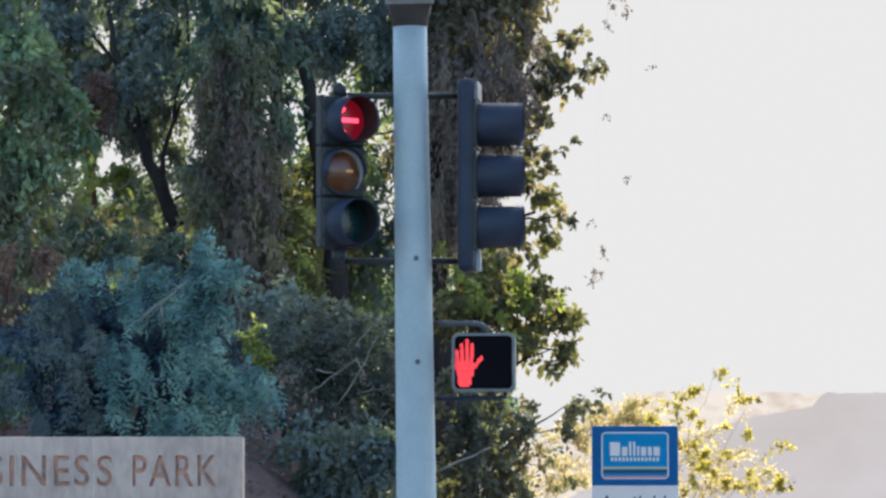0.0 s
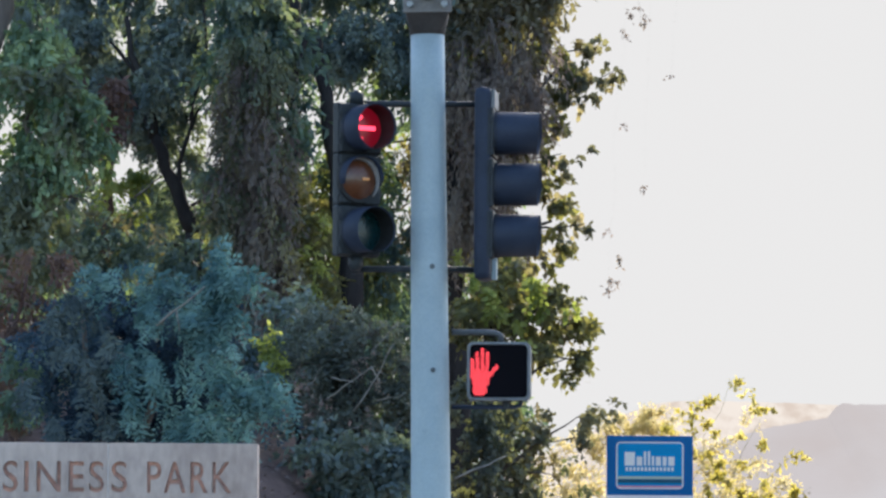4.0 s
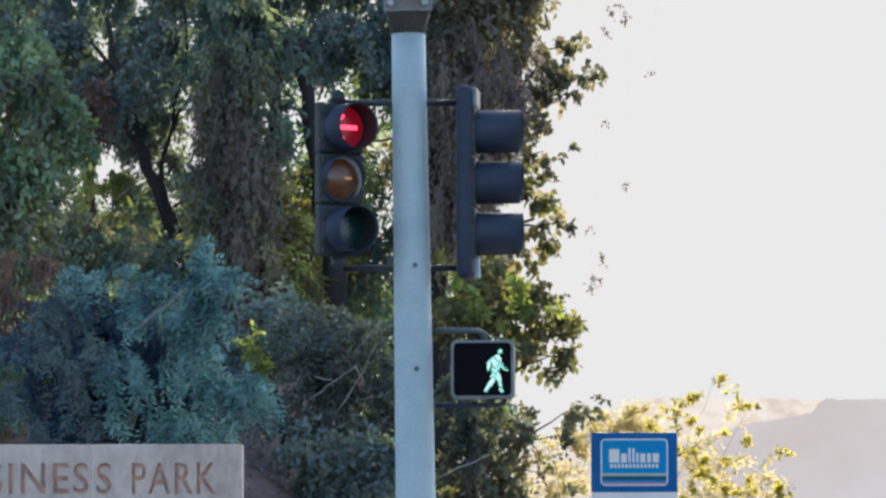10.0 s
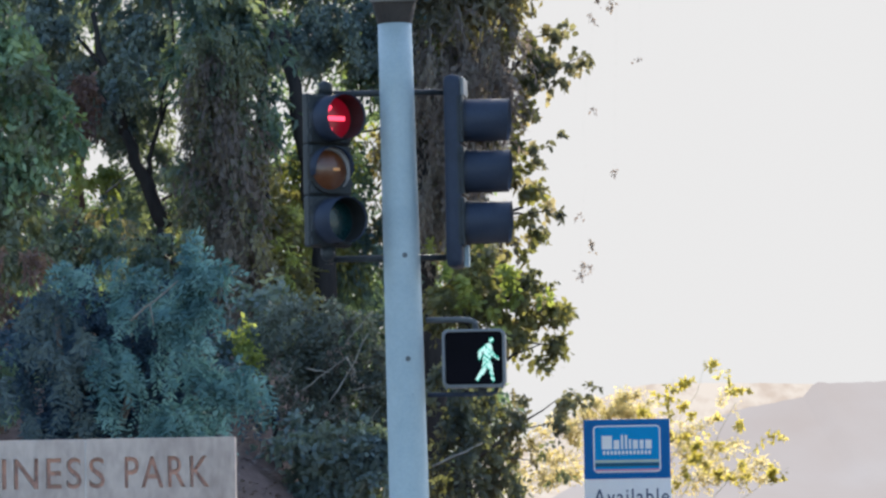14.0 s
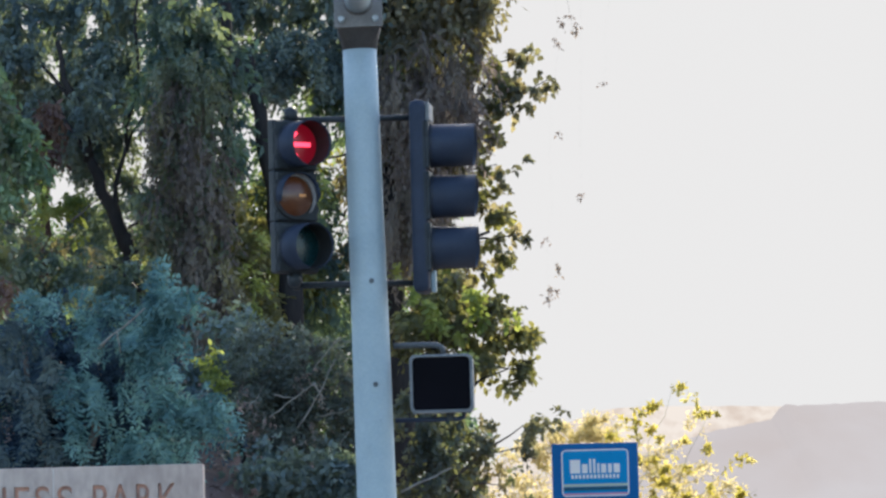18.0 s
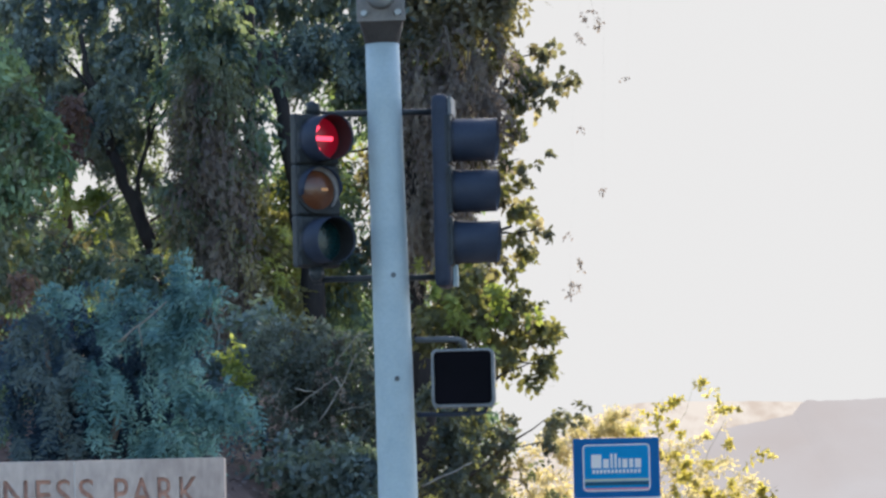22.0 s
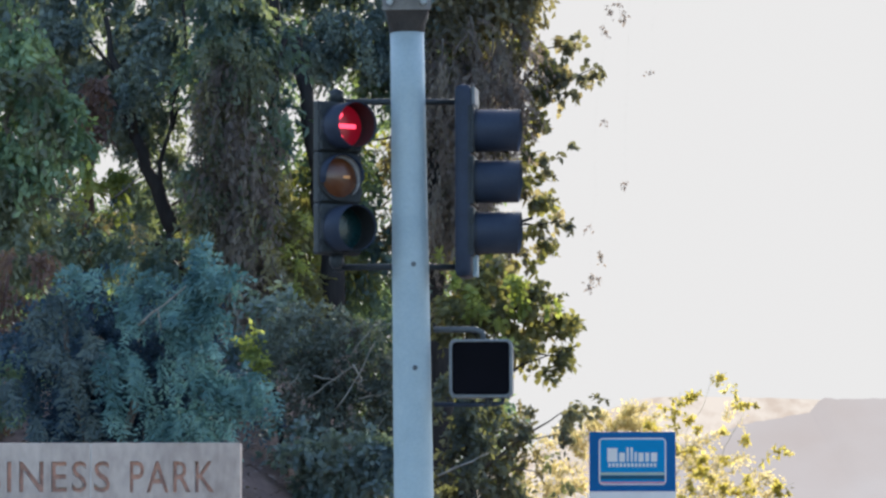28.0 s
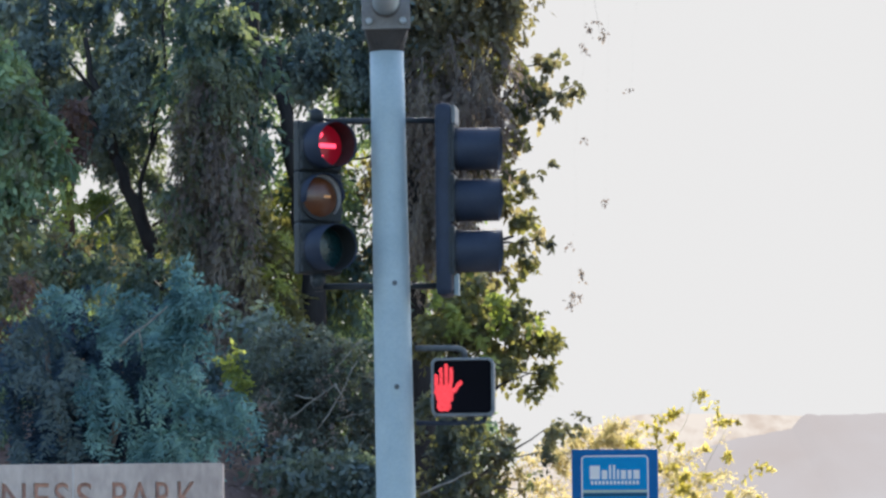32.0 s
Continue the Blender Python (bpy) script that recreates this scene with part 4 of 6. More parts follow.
# ---- site sign ----
def site_sign():
    y = 60.0
    mid, w, top = 2.734, 1.193, 2.822
    g = ground_z(mid, y)
    sg = thing("property_sign", (mid, y, g), "blue and white property sign board on posts", "sign board")
    z = lambda drop: top - drop - g
    panel_h = 2.3
    part("board", boxed((w, 0.03, panel_h), (0, 0.0, z(0) - panel_h / 2), 0.004), sign_white, sg)
    part("blue_panel", boxed((w - 0.004, 0.006, z(0) - z(0.819)), (0, -0.0155, (z(0) + z(0.819)) / 2 - 0.001)), sign_blue, sg, "deep blue printed panel")

    def frame_ring(u0, v0, u1, v1, t, c, yy, material, name, label):
        bm = bmesh.new()
        cx, cz, hw, hh = (u0 + u1) / 2, (z(v0) + z(v1)) / 2, (u1 - u0) / 2, (z(v0) - z(v1)) / 2
        def rounded(a, b, c, yv):
            out_pts = []
            for sx, sz, up in ((1, 1, True), (-1, 1, False), (-1, -1, True), (1, -1, False)):
                for j in range(5):
                    ang = math.pi / 2 * (j / 4 if up else 1 - j / 4)
                    out_pts.append((cx + sx * (a - c + c * math.cos(ang)), yv, cz + sz * (b - c + c * math.sin(ang))))
            return out_pts
        if t is None:
            loft(bm, [rounded(hw, hh, c, yy + 0.003), rounded(hw, hh, c, yy)])
        else:
            loft(bm, [rounded(hw, hh, c, yy + 0.003), rounded(hw, hh, c, yy), rounded(hw - t, hh - t, max(c - t, 0.005), yy), rounded(hw - t, hh - t, max(c - t, 0.005), yy + 0.003)], caps=False)
        return part(name, bm, material, sg, label)
    frame_ring(-0.464, 0.086, 0.464, 0.733, None, 0.06, -0.022, sign_cyan, "light_blue_panel", "bright blue rounded panel")
    frame_ring(-0.464, 0.086, 0.464, 0.733, 0.018, 0.06, -0.026, sign_white, "white_outline", "thin white rounded outline")
    # brand mark as plain bars
    for u0, u1, v0, v1 in ((-0.347, -0.207, 0.226, 0.413), (-0.183, -0.105, 0.289, 0.413), (-0.082, -0.051, 0.218, 0.413), (-0.027, 0.004, 0.218, 0.413), (0.027, 0.059, 0.281, 0.413), (0.082, 0.152, 0.289, 0.413), (0.176, 0.230, 0.289, 0.413), (0.254, 0.339, 0.289, 0.413)):
        bm = boxed((u1 - u0, 0.003, z(v0) - z(v1)), ((u0 + u1) / 2, -0.0265, (z(v0) + z(v1)) / 2))
        part("brand_bar", bm, sign_white, sg)
    for k in range(13):
        u = -0.316 + k * 0.0523
        part("brand_small_bar", boxed((0.033, 0.003, 0.051), (u, -0.0265, z(0.460))), sign_white, sg)
    for v0, v1, m in ((0.561, 0.597, sign_pale), (0.603, 0.650, sign_slate), (0.690, 0.712, sign_pink)):
        part("stripe", boxed((0.886, 0.003, z(v0) - z(v1)), (0, -0.028, (z(v0) + z(v1)) / 2)), m, sg)
    me = flat_text("Available", 1.0, 0.004, "word")
    xs, ys = [v.co.x for v in me.vertices], [v.co.y for v in me.vertices]
    sx = 1.061 / (max(xs) - min(xs))
    for v in me.vertices:
        x, yv, zz = v.co
        v.co = (-0.472 + (x - min(xs)) * sx * 0.98, -0.0155 - zz, z(1.170) + yv * sx * 1.22)
    for one in letters_of(me):
        one.materials.clear()
        one.materials.append(sign_text)
        new("letter", one).parent = sg
    for k, wd in enumerate((0.8, 0.6, 0.7)):
        part("text_bar", boxed((w * wd, 0.003, 0.07), (0, -0.0165, z(1.373 + k * 0.14))), sign_text, sg)
    for sgn in (-1, 1):
        part("post", boxed((0.09, 0.09, z(0) - 0.03 + 0.3), (sgn * (w / 2 - 0.12), 0.062, (z(0) - 0.33) / 2), 0.006), timber, sg)
    return sg


site_sign()


# ---- trees and shrubs ----
def tree(name, x, y, label, category="tree", group="trees on the bank"):
    return thing(name, (x, y, ground_z(x, y) - 0.05), label, category, group)


def foot(ob, dx=0.0):
    p = ob.matrix_basis.translation
    return (p.x + dx, p.y, p.z)


# tree with fresh green leaves at the outer end of the bank
t = tree("eucalyptus_tree", -5.2, 44.0, "eucalyptus with fresh green hanging leaves on the bank")
limb("trunk", t, bark_grey, foot(t), (-4.313, 44, 8.453), 0.16, 0.09, 0.12, 9, 3)
limb("limb", t, bark_grey, (-4.370, 44, 4.335), (-3.798, 44, 5.707), 0.05, 0.02, 0.1, 6, 4)
limb("limb", t, bark_grey, (-4.341, 44, 5.021), (-4.141, 44, 6.508), 0.05, 0.015, 0.1, 6, 5)
crown("crown", t, green_mid, puffs(44, (-4.26, 6.11, 0.34, 0.40, 108), (-4.06, 6.39, 0.17, 0.29, 43), (-4.31, 6.62, 0.23, 0.34, 43), (-4.14, 5.59, 0.46, 0.46, 166), (-3.77, 5.65, 0.26, 0.34, 79), (-3.93, 5.26, 0.23, 0.26, 64), (-4.42, 5.10, 0.34, 0.36, 90)),
      0.115, 0.054, droop=1.0, strand=0.28, per=9)

crown("lower_leaves", t, sage_leaf, puffs(44, (-4.30, 4.90, 0.34, 0.34, 90), (-4.27, 4.60, 0.32, 0.36, 104), (-4.40, 4.16, 0.36, 0.34, 90)) + puffs(43.6, (-4.30, 4.82, 0.26, 0.34, 50), (-4.32, 4.31, 0.30, 0.28, 60), (-4.10, 5.95, 0.28, 0.34, 43), (-3.82, 5.44, 0.23, 0.28, 43)), 0.11, 0.054, "paler sage green leaves", droop=0.9, strand=0.25)

# dark eucalyptus with a leaning forked stem
t = tree("dark_eucalyptus_tree", -2.85, 49.0, "dark eucalyptus with a leaning forked trunk and thin crown")
limb("trunk", t, bark_dark, foot(t), (-2.924, 49, 4.786), 0.14, 0.10, 0.080, 5, 11)
limb("fork", t, bark_dark, (-2.905, 49, 4.742), (-3.389, 49, 5.888), 0.10, 0.06, 0.04, 6, 12)
limb("fork", t, bark_dark, (-3.147, 49, 5.264), (-2.968, 49, 5.997), 0.032, 0.022, 0.04, 5, 13)
limb("limb", t, bark_dark, (-3.389, 49, 5.850), (-3.720, 49, 7.239), 0.055, 0.03, 0.08, 6, 14)
limb("limb", t, bark_dark, (-2.968, 49, 5.965), (-2.796, 49, 7.748), 0.024, 0.015, 0.08, 6, 15)
crown("crown", t, deep_leaf, puffs(49.5, (-4.27, 7.30, 0.35, 0.26, 92), (-4.34, 6.98, 0.26, 0.29, 78), (-4.11, 6.59, 0.29, 0.26, 82), (-3.89, 6.46, 0.19, 0.23, 44), (-3.36, 6.98, 0.27, 0.39, 146), (-3.21, 7.24, 0.24, 0.26, 88), (-3.00, 6.98, 0.14, 0.35, 59), (-3.50, 6.46, 0.32, 0.29, 118), (-3.31, 6.21, 0.29, 0.26, 88), (-3.66, 6.11, 0.23, 0.29, 69), (-3.08, 6.59, 0.19, 0.26, 59), (-3.02, 6.27, 0.09, 0.20, 20)) + puffs(49.8, (-3.86, 6.84, 0.20, 0.18, 60), (-3.00, 5.62, 0.12, 0.18, 34), (-3.26, 5.98, 0.16, 0.12, 24), (-2.88, 5.44, 0.14, 0.14, 28), (-3.16, 5.48, 0.10, 0.12, 16)) + puffs(48.5, (-3.40, 6.55, 0.25, 0.25, 59)), 0.075, 0.038, droop=0.9, strand=0.26, per=16, group=9)
crown("upper_crown", t, deep_leaf, puffs(49.5, (-4.22, 7.78, 0.51, 0.30, 120), (-3.34, 7.72, 0.45, 0.28, 120), (-2.79, 7.74, 0.39, 0.32, 100), (-4.85, 7.74, 0.51, 0.32, 110), (-4.66, 7.36, 0.39, 0.26, 65)),
      0.12, 0.055, "high dark leaves", droop=0.9, strand=0.28, per=9, group=9)
# inner shade of the crown painted with the deep leaf colour
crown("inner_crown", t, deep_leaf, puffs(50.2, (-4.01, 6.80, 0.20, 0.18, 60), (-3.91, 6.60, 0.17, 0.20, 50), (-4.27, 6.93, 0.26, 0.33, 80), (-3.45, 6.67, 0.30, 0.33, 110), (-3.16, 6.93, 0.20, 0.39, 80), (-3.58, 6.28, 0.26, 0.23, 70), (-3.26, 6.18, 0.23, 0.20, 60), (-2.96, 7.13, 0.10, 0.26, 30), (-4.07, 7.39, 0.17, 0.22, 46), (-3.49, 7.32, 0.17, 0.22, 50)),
      0.09, 0.045, "inner leaves coloured dark as if shaded", droop=0.9, strand=0.26, per=12, group=9)
crown("paler_crown", t, shade_leaf, puffs(49, (-2.45, 7.30, 0.25, 0.23, 48), (-2.48, 6.89, 0.25, 0.25, 48), (-2.19, 6.60, 0.35, 0.35, 60), (-2.73, 6.67, 0.13, 0.15, 21), (-2.38, 6.41, 0.29, 0.25, 48)) + puffs(47, (-1.92, 6.93, 0.24, 0.31, 68), (-2.22, 7.36, 0.55, 0.31, 128), (-2.58, 5.16, 0.18, 0.24, 27)) + puffs(50, (-3.30, 5.10, 0.14, 0.20, 24)),
      0.12, 0.055, "paler grey-green leaves", droop=0.9, strand=0.26, per=9, group=9)
# sun spots painted as lime leaves
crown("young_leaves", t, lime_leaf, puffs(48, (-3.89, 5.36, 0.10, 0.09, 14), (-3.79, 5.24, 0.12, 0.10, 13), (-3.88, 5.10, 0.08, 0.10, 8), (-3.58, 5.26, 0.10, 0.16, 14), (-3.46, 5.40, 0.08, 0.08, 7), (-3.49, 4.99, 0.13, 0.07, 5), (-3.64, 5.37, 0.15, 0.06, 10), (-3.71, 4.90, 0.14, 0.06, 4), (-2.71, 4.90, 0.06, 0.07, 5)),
      0.09, 0.045, "leaves with sunlight painted into their lime colour", droop=0.6, strand=0.14, per=7)

crown("lower_leaves", t, shade_leaf, puffs(46, (-3.98, 4.52, 0.22, 0.20, 50), (-3.62, 4.55, 0.24, 0.16, 50), (-3.26, 4.52, 0.24, 0.18, 52), (-2.92, 4.32, 0.22, 0.16, 46), (-3.80, 4.26, 0.30, 0.18, 54), (-3.36, 4.24, 0.30, 0.18, 54), (-2.88, 4.24, 0.26, 0.20, 52), (-2.62, 4.50, 0.12, 0.16, 20)),
      0.10, 0.040, "dull grey-green lower leaves", droop=0.9, strand=0.24, per=9)
crown("dull_leaves", t, umber_leaf, puffs(46.3, (-4.02, 4.78, 0.16, 0.14, 22), (-3.74, 4.72, 0.14, 0.12, 16), (-3.42, 4.66, 0.20, 0.12, 20), (-3.10, 4.40, 0.22, 0.14, 20), (-3.58, 4.36, 0.24, 0.12, 20)),
      0.09, 0.034, "brownish dull lower leaves", droop=0.9, strand=0.24, per=9)
# dark recess painted by leaf colour
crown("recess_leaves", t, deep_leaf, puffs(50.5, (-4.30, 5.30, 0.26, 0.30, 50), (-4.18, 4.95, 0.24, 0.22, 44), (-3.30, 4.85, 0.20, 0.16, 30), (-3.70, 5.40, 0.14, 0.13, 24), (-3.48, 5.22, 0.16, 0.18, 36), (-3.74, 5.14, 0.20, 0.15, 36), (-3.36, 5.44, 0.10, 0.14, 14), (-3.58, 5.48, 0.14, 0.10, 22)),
      0.10, 0.05, "recess leaves with shade painted in their colour", droop=0.8, strand=0.26, per=9)
for i, (a, b) in enumerate((((-4.34, 47, 4.99), (-3.90, 47, 5.10)), ((-4.16, 47, 5.03), (-3.92, 47, 4.96)), ((-4.05, 47, 5.06), (-3.86, 47, 5.20)), ((-3.46, 47, 5.02), (-3.16, 47, 5.26)))):
    limb("bare_branch", t, bark_grey, a, b, 0.014, 0.006, 0.02, 5, 171 + i, 6)
limb("bough", t, bark_dark, (-3.36, 49, 5.80), (-3.86, 49.4, 6.70), 0.035, 0.012, 0.05, 5, 175, 6)
limb("bough", t, bark_dark, (-2.975, 49, 5.96), (-2.50, 48.9, 6.95), 0.020, 0.008, 0.05, 5, 176, 6)
limb("bough", t, bark_dark, (-3.55, 49, 6.55), (-4.25, 49.4, 7.30), 0.030, 0.010, 0.05, 5, 177, 6)
limb("bough", t, bark_dark, (-2.95, 49, 5.10), (-2.62, 47.2, 5.12), 0.022, 0.008, 0.04, 5, 178, 6)
limb("bough", t, bark_dark, (-2.90, 49, 4.62), (-3.60, 46.2, 4.50), 0.028, 0.010, 0.05, 6, 179, 6)
limb("bough", t, bark_dark, (-2.88, 49, 4.40), (-2.85, 46.2, 4.45), 0.024, 0.010, 0.05, 6, 180, 6)

# reddish stem in the shade
t = tree("red_barked_tree", -3.92, 48.7, "slim shaded tree with red-brown bark")
limb("trunk", t, bark_red, foot(t), (-3.837, 48.8, 6.5), 0.10, 0.015, 0.05, 8, 21)
limb("limb", t, bark_red, (-3.887, 48.7, 5.746), (-4.273, 49.5, 6.657), 0.04, 0.02, 0.06, 5, 22)
crown("dead_leaves", t, red_leaf, puffs(48.2, (-3.80, 6.42, 0.11, 0.20, 30), (-3.79, 6.16, 0.12, 0.18, 34), (-3.80, 5.92, 0.11, 0.18, 30), (-3.84, 5.68, 0.11, 0.16, 22)), 0.10, 0.045, "hanging red-brown dead leaves", droop=1.2, strand=0.2)
crown("crown", t, green_dark, puffs(52, (-4.62, 5.51, 0.41, 0.27, 60), (-3.95, 5.28, 0.41, 0.26, 76), (-4.69, 4.84, 0.61, 0.41, 140), (-3.75, 5.01, 0.61, 0.37, 170), (-3.44, 5.55, 0.24, 0.20, 36), (-2.93, 5.41, 0.30, 0.27, 60), (-4.49, 6.05, 0.14, 0.20, 20)), 0.12, 0.055, droop=0.8)

# big shaggy tree with hanging bark and drooping dull foliage
t = tree("shaggy_eucalyptus_tree", -2.25, 47.5, "large shaggy eucalyptus with grey-brown hanging foliage")
limb("trunk", t, bark_grey, foot(t), (-2.217, 47.5, 5.757), 0.24, 0.20, 0.06, 8, 31, 14)
limb("trunk_top", t, bark_grey, (-2.217, 47.5, 5.726), (-2.371, 47.5, 9.030), 0.2, 0.12, 0.12, 7, 32, 12)
limb("bark_ridge", t, bark_red, (-2.10, 46.9, 4.0), (-2.14, 46.9, 5.3), 0.06, 0.05, 0.03, 6, 36)
limb("second_stem", t, bark_dark, (-1.835, 48, 3.746), (-1.772, 48, 7.490), 0.09, 0.06, 0.08, 8, 33)
limb("limb", t, bark_dark, (-2.217, 47.5, 5.572), (-1.630, 47.5, 6.807), 0.06, 0.03, 0.08, 6, 34)
crown("mixed_leaves", t, sage_leaf, puffs(46.8, (-2.39, 5.99, 0.13, 0.37, 64), (-2.43, 5.08, 0.11, 0.30, 48), (-2.03, 6.42, 0.24, 0.24, 80), (-1.86, 5.69, 0.11, 0.37, 54), (-2.50, 4.98, 0.11, 0.24, 54), (-2.50, 4.64, 0.14, 0.28, 73), (-2.44, 4.26, 0.15, 0.24, 70), (-2.08, 5.20, 0.12, 0.20, 22), (-1.78, 4.90, 0.12, 0.30, 41), (-2.02, 4.30, 0.12, 0.20, 19), (-2.22, 6.72, 0.26, 0.20, 64)),
      0.09, 0.038, "grey-green leaves among the bark strips", droop=1.1, strand=0.26, per=9)
crown("shaded_leaves", t, umber_leaf, puffs(46.7, (-2.40, 5.60, 0.12, 0.40, 50), (-2.36, 6.20, 0.14, 0.30, 44), (-2.46, 4.90, 0.12, 0.30, 34), (-1.84, 5.30, 0.10, 0.34, 34), (-1.80, 4.60, 0.12, 0.34, 36), (-2.14, 5.90, 0.10, 0.22, 14), (-1.98, 4.90, 0.08, 0.22, 12)),
      0.09, 0.036, "olive brown leaves among the bark strips", droop=1.1, strand=0.26, per=9)
crown("hanging_foliage", t, brown_leaf, puffs(47, (-2.24, 6.38, 0.26, 0.37, 150), (-2.20, 5.89, 0.28, 0.49, 210), (-2.34, 5.40, 0.15, 0.50, 130), (-2.04, 5.53, 0.22, 0.55, 180), (-2.00, 4.98, 0.22, 0.55, 180), (-2.16, 4.67, 0.22, 0.58, 220), (-1.92, 4.43, 0.21, 0.49, 170), (-2.12, 4.06, 0.22, 0.37, 150), (-2.01, 3.82, 0.18, 0.27, 90)),
      0.095, 0.032, "dull brown hanging leaves and bark strips", droop=1.5, strand=0.36, per=12, spread=0.5)
crown("crown", t, green_dark, puffs(47.5, (-2.19, 7.12, 0.49, 0.25, 72)) + puffs(48, (-1.77, 6.74, 0.31, 0.44, 65), (-1.71, 6.05, 0.25, 0.44, 50), (-2.42, 6.52, 0.22, 0.30, 46)), 0.12, 0.054, droop=1.0)
crown("dull_growth", t, olive_broad, puffs(47.5, (-1.63, 4.46, 0.28, 0.37, 86), (-1.51, 4.09, 0.25, 0.31, 72)) + puffs(48, (-1.49, 5.06, 0.25, 0.44, 65)) + puffs(48.5, (-1.73, 5.54, 0.22, 0.38, 36)), 0.10, 0.054, droop=0.7)

# lime clumps paint sunny patches beside the trunk
crown("young_leaves", t, lime_leaf, puffs(46.9, (-1.55, 4.24, 0.16, 0.30, 24), (-1.62, 3.81, 0.18, 0.18, 19), (-1.49, 3.50, 0.18, 0.13, 12)) + puffs(47.2, (-1.47, 4.69, 0.12, 0.25, 13)),
      0.09, 0.034, "leaves with sunlight painted into their lime colour", droop=0.6, strand=0.15, per=7)

# tall dense tree behind the signals
t = tree("tall_eucalyptus_tree", 0.1, 50.0, "tall dense dark eucalyptus behind the signal pole")
limb("trunk", t, bark_dark, foot(t), (-0.091, 50, 6.712), 0.2, 0.15, 0.08, 9, 41, 12)
limb("trunk_top", t, bark_dark, (-0.091, 50, 6.680), (-0.286, 50, 10.742), 0.15, 0.09, 0.1, 7, 42)
limb("side_stem", t, bark_dark, (-1.129, 48, 1.624), (-1.117, 48, 4.495), 0.16, 0.14, 0.048, 6, 43)
limb("side_stem_top", t, bark_dark, (-1.117, 48, 4.464), (-1.554, 49, 6.984), 0.12, 0.064, 0.1, 8, 44)
limb("limb", t, bark_dark, (-0.091, 50, 5.802), (0.754, 50, 7.232), 0.06, 0.025, 0.1, 6, 45)
limb("limb", t, bark_dark, (-0.078, 50, 5.347), (1.339, 50, 6.907), 0.06, 0.015, 0.1, 7, 46)
limb("limb", t, bark_dark, (-0.078, 50, 4.762), (1.144, 50, 5.022), 0.05, 0.015, 0.1, 6, 47)
for i, (a, b) in enumerate((((0.50, 50, 6.81), (1.60, 50.2, 7.05)), ((0.75, 50, 6.27), (1.85, 50, 6.76)), ((0.62, 50, 6.12), (1.48, 50.2, 6.45)), ((-0.08, 50, 5.55), (1.25, 50, 5.80)), ((0.55, 50, 4.90), (1.45, 50, 4.98)), ((0.30, 50, 6.48), (1.05, 50, 7.40)), ((-0.08, 50, 6.30), (-1.30, 50, 7.20)), ((-0.09, 50, 6.00), (-1.15, 50.4, 5.90)))):
    limb("bough", t, bark_dark, a, b, 0.022, 0.005, 0.07, 6, 190 + i, 6)
for i, (a, b) in enumerate((((0.103, 49.3, 7.019), (0.199, 49.3, 6.122)), ((0.423, 49.3, 7.276), (0.500, 49.3, 6.186)), ((0.679, 49.3, 7.019), (0.615, 49.3, 5.930)), ((0.295, 49.3, 6.443), (0.372, 49.3, 5.289)))):
    limb("hanging_branch", t, bark_grey, a, b, 0.015, 0.008, 0.06, 6, 50 + i, 6)
# shaded mass painted with the deep bluish leaf colour
crown("deep_crown", t, deep_leaf, puffs(49.8, (-1.45, 7.21, 0.52, 0.39, 173), (-0.87, 7.14, 0.58, 0.41, 238)) + puffs(50, (-0.35, 7.04, 0.46, 0.46, 158)), 0.075, 0.038, "leaves with bluish shade painted in their colour", droop=0.9, strand=0.28, per=16)
crown("crown", t, green_dark, puffs(50.5, (-1.27, 7.23, 0.46, 0.33, 65), (-0.62, 7.16, 0.53, 0.39, 86), (-1.21, 5.85, 0.46, 0.53, 108), (-0.88, 5.26, 0.39, 0.53, 94), (-0.16, 6.83, 0.59, 0.59, 209)) + puffs(50, (-0.55, 4.57, 0.65, 0.52, 238)),
      0.12, 0.056, droop=1.0, strand=0.32, per=9)
crown("brown_side_crown", t, umber_leaf, puffs(50, (0.43, 7.10, 0.59, 0.52, 219), (0.49, 6.32, 0.52, 0.52, 207), (0.56, 5.61, 0.46, 0.39, 132), (0.10, 5.02, 0.65, 0.52, 219), (0.62, 4.89, 0.39, 0.39, 98)) + puffs(50.5, (0.04, 5.91, 0.59, 0.53, 196)),
      0.12, 0.056, "brownish olive leaves", droop=1.0, strand=0.3, per=9, group=9)
crown("hanging_foliage", t, brown_leaf, puffs(49.3, (0.29, 6.83, 0.45, 0.58, 137), (0.68, 6.44, 0.32, 0.51, 94), (0.04, 6.25, 0.32, 0.64, 94), (0.55, 5.80, 0.32, 0.45, 72)) + puffs(49.5, (0.94, 7.04, 0.19, 0.39, 50)) + puffs(49.2, (0.10, 5.41, 0.32, 0.58, 94), (0.42, 5.15, 0.26, 0.38, 50)), 0.09, 0.026, "dull brown hanging leaves", droop=1.5, strand=0.4, per=22, spread=0.5)
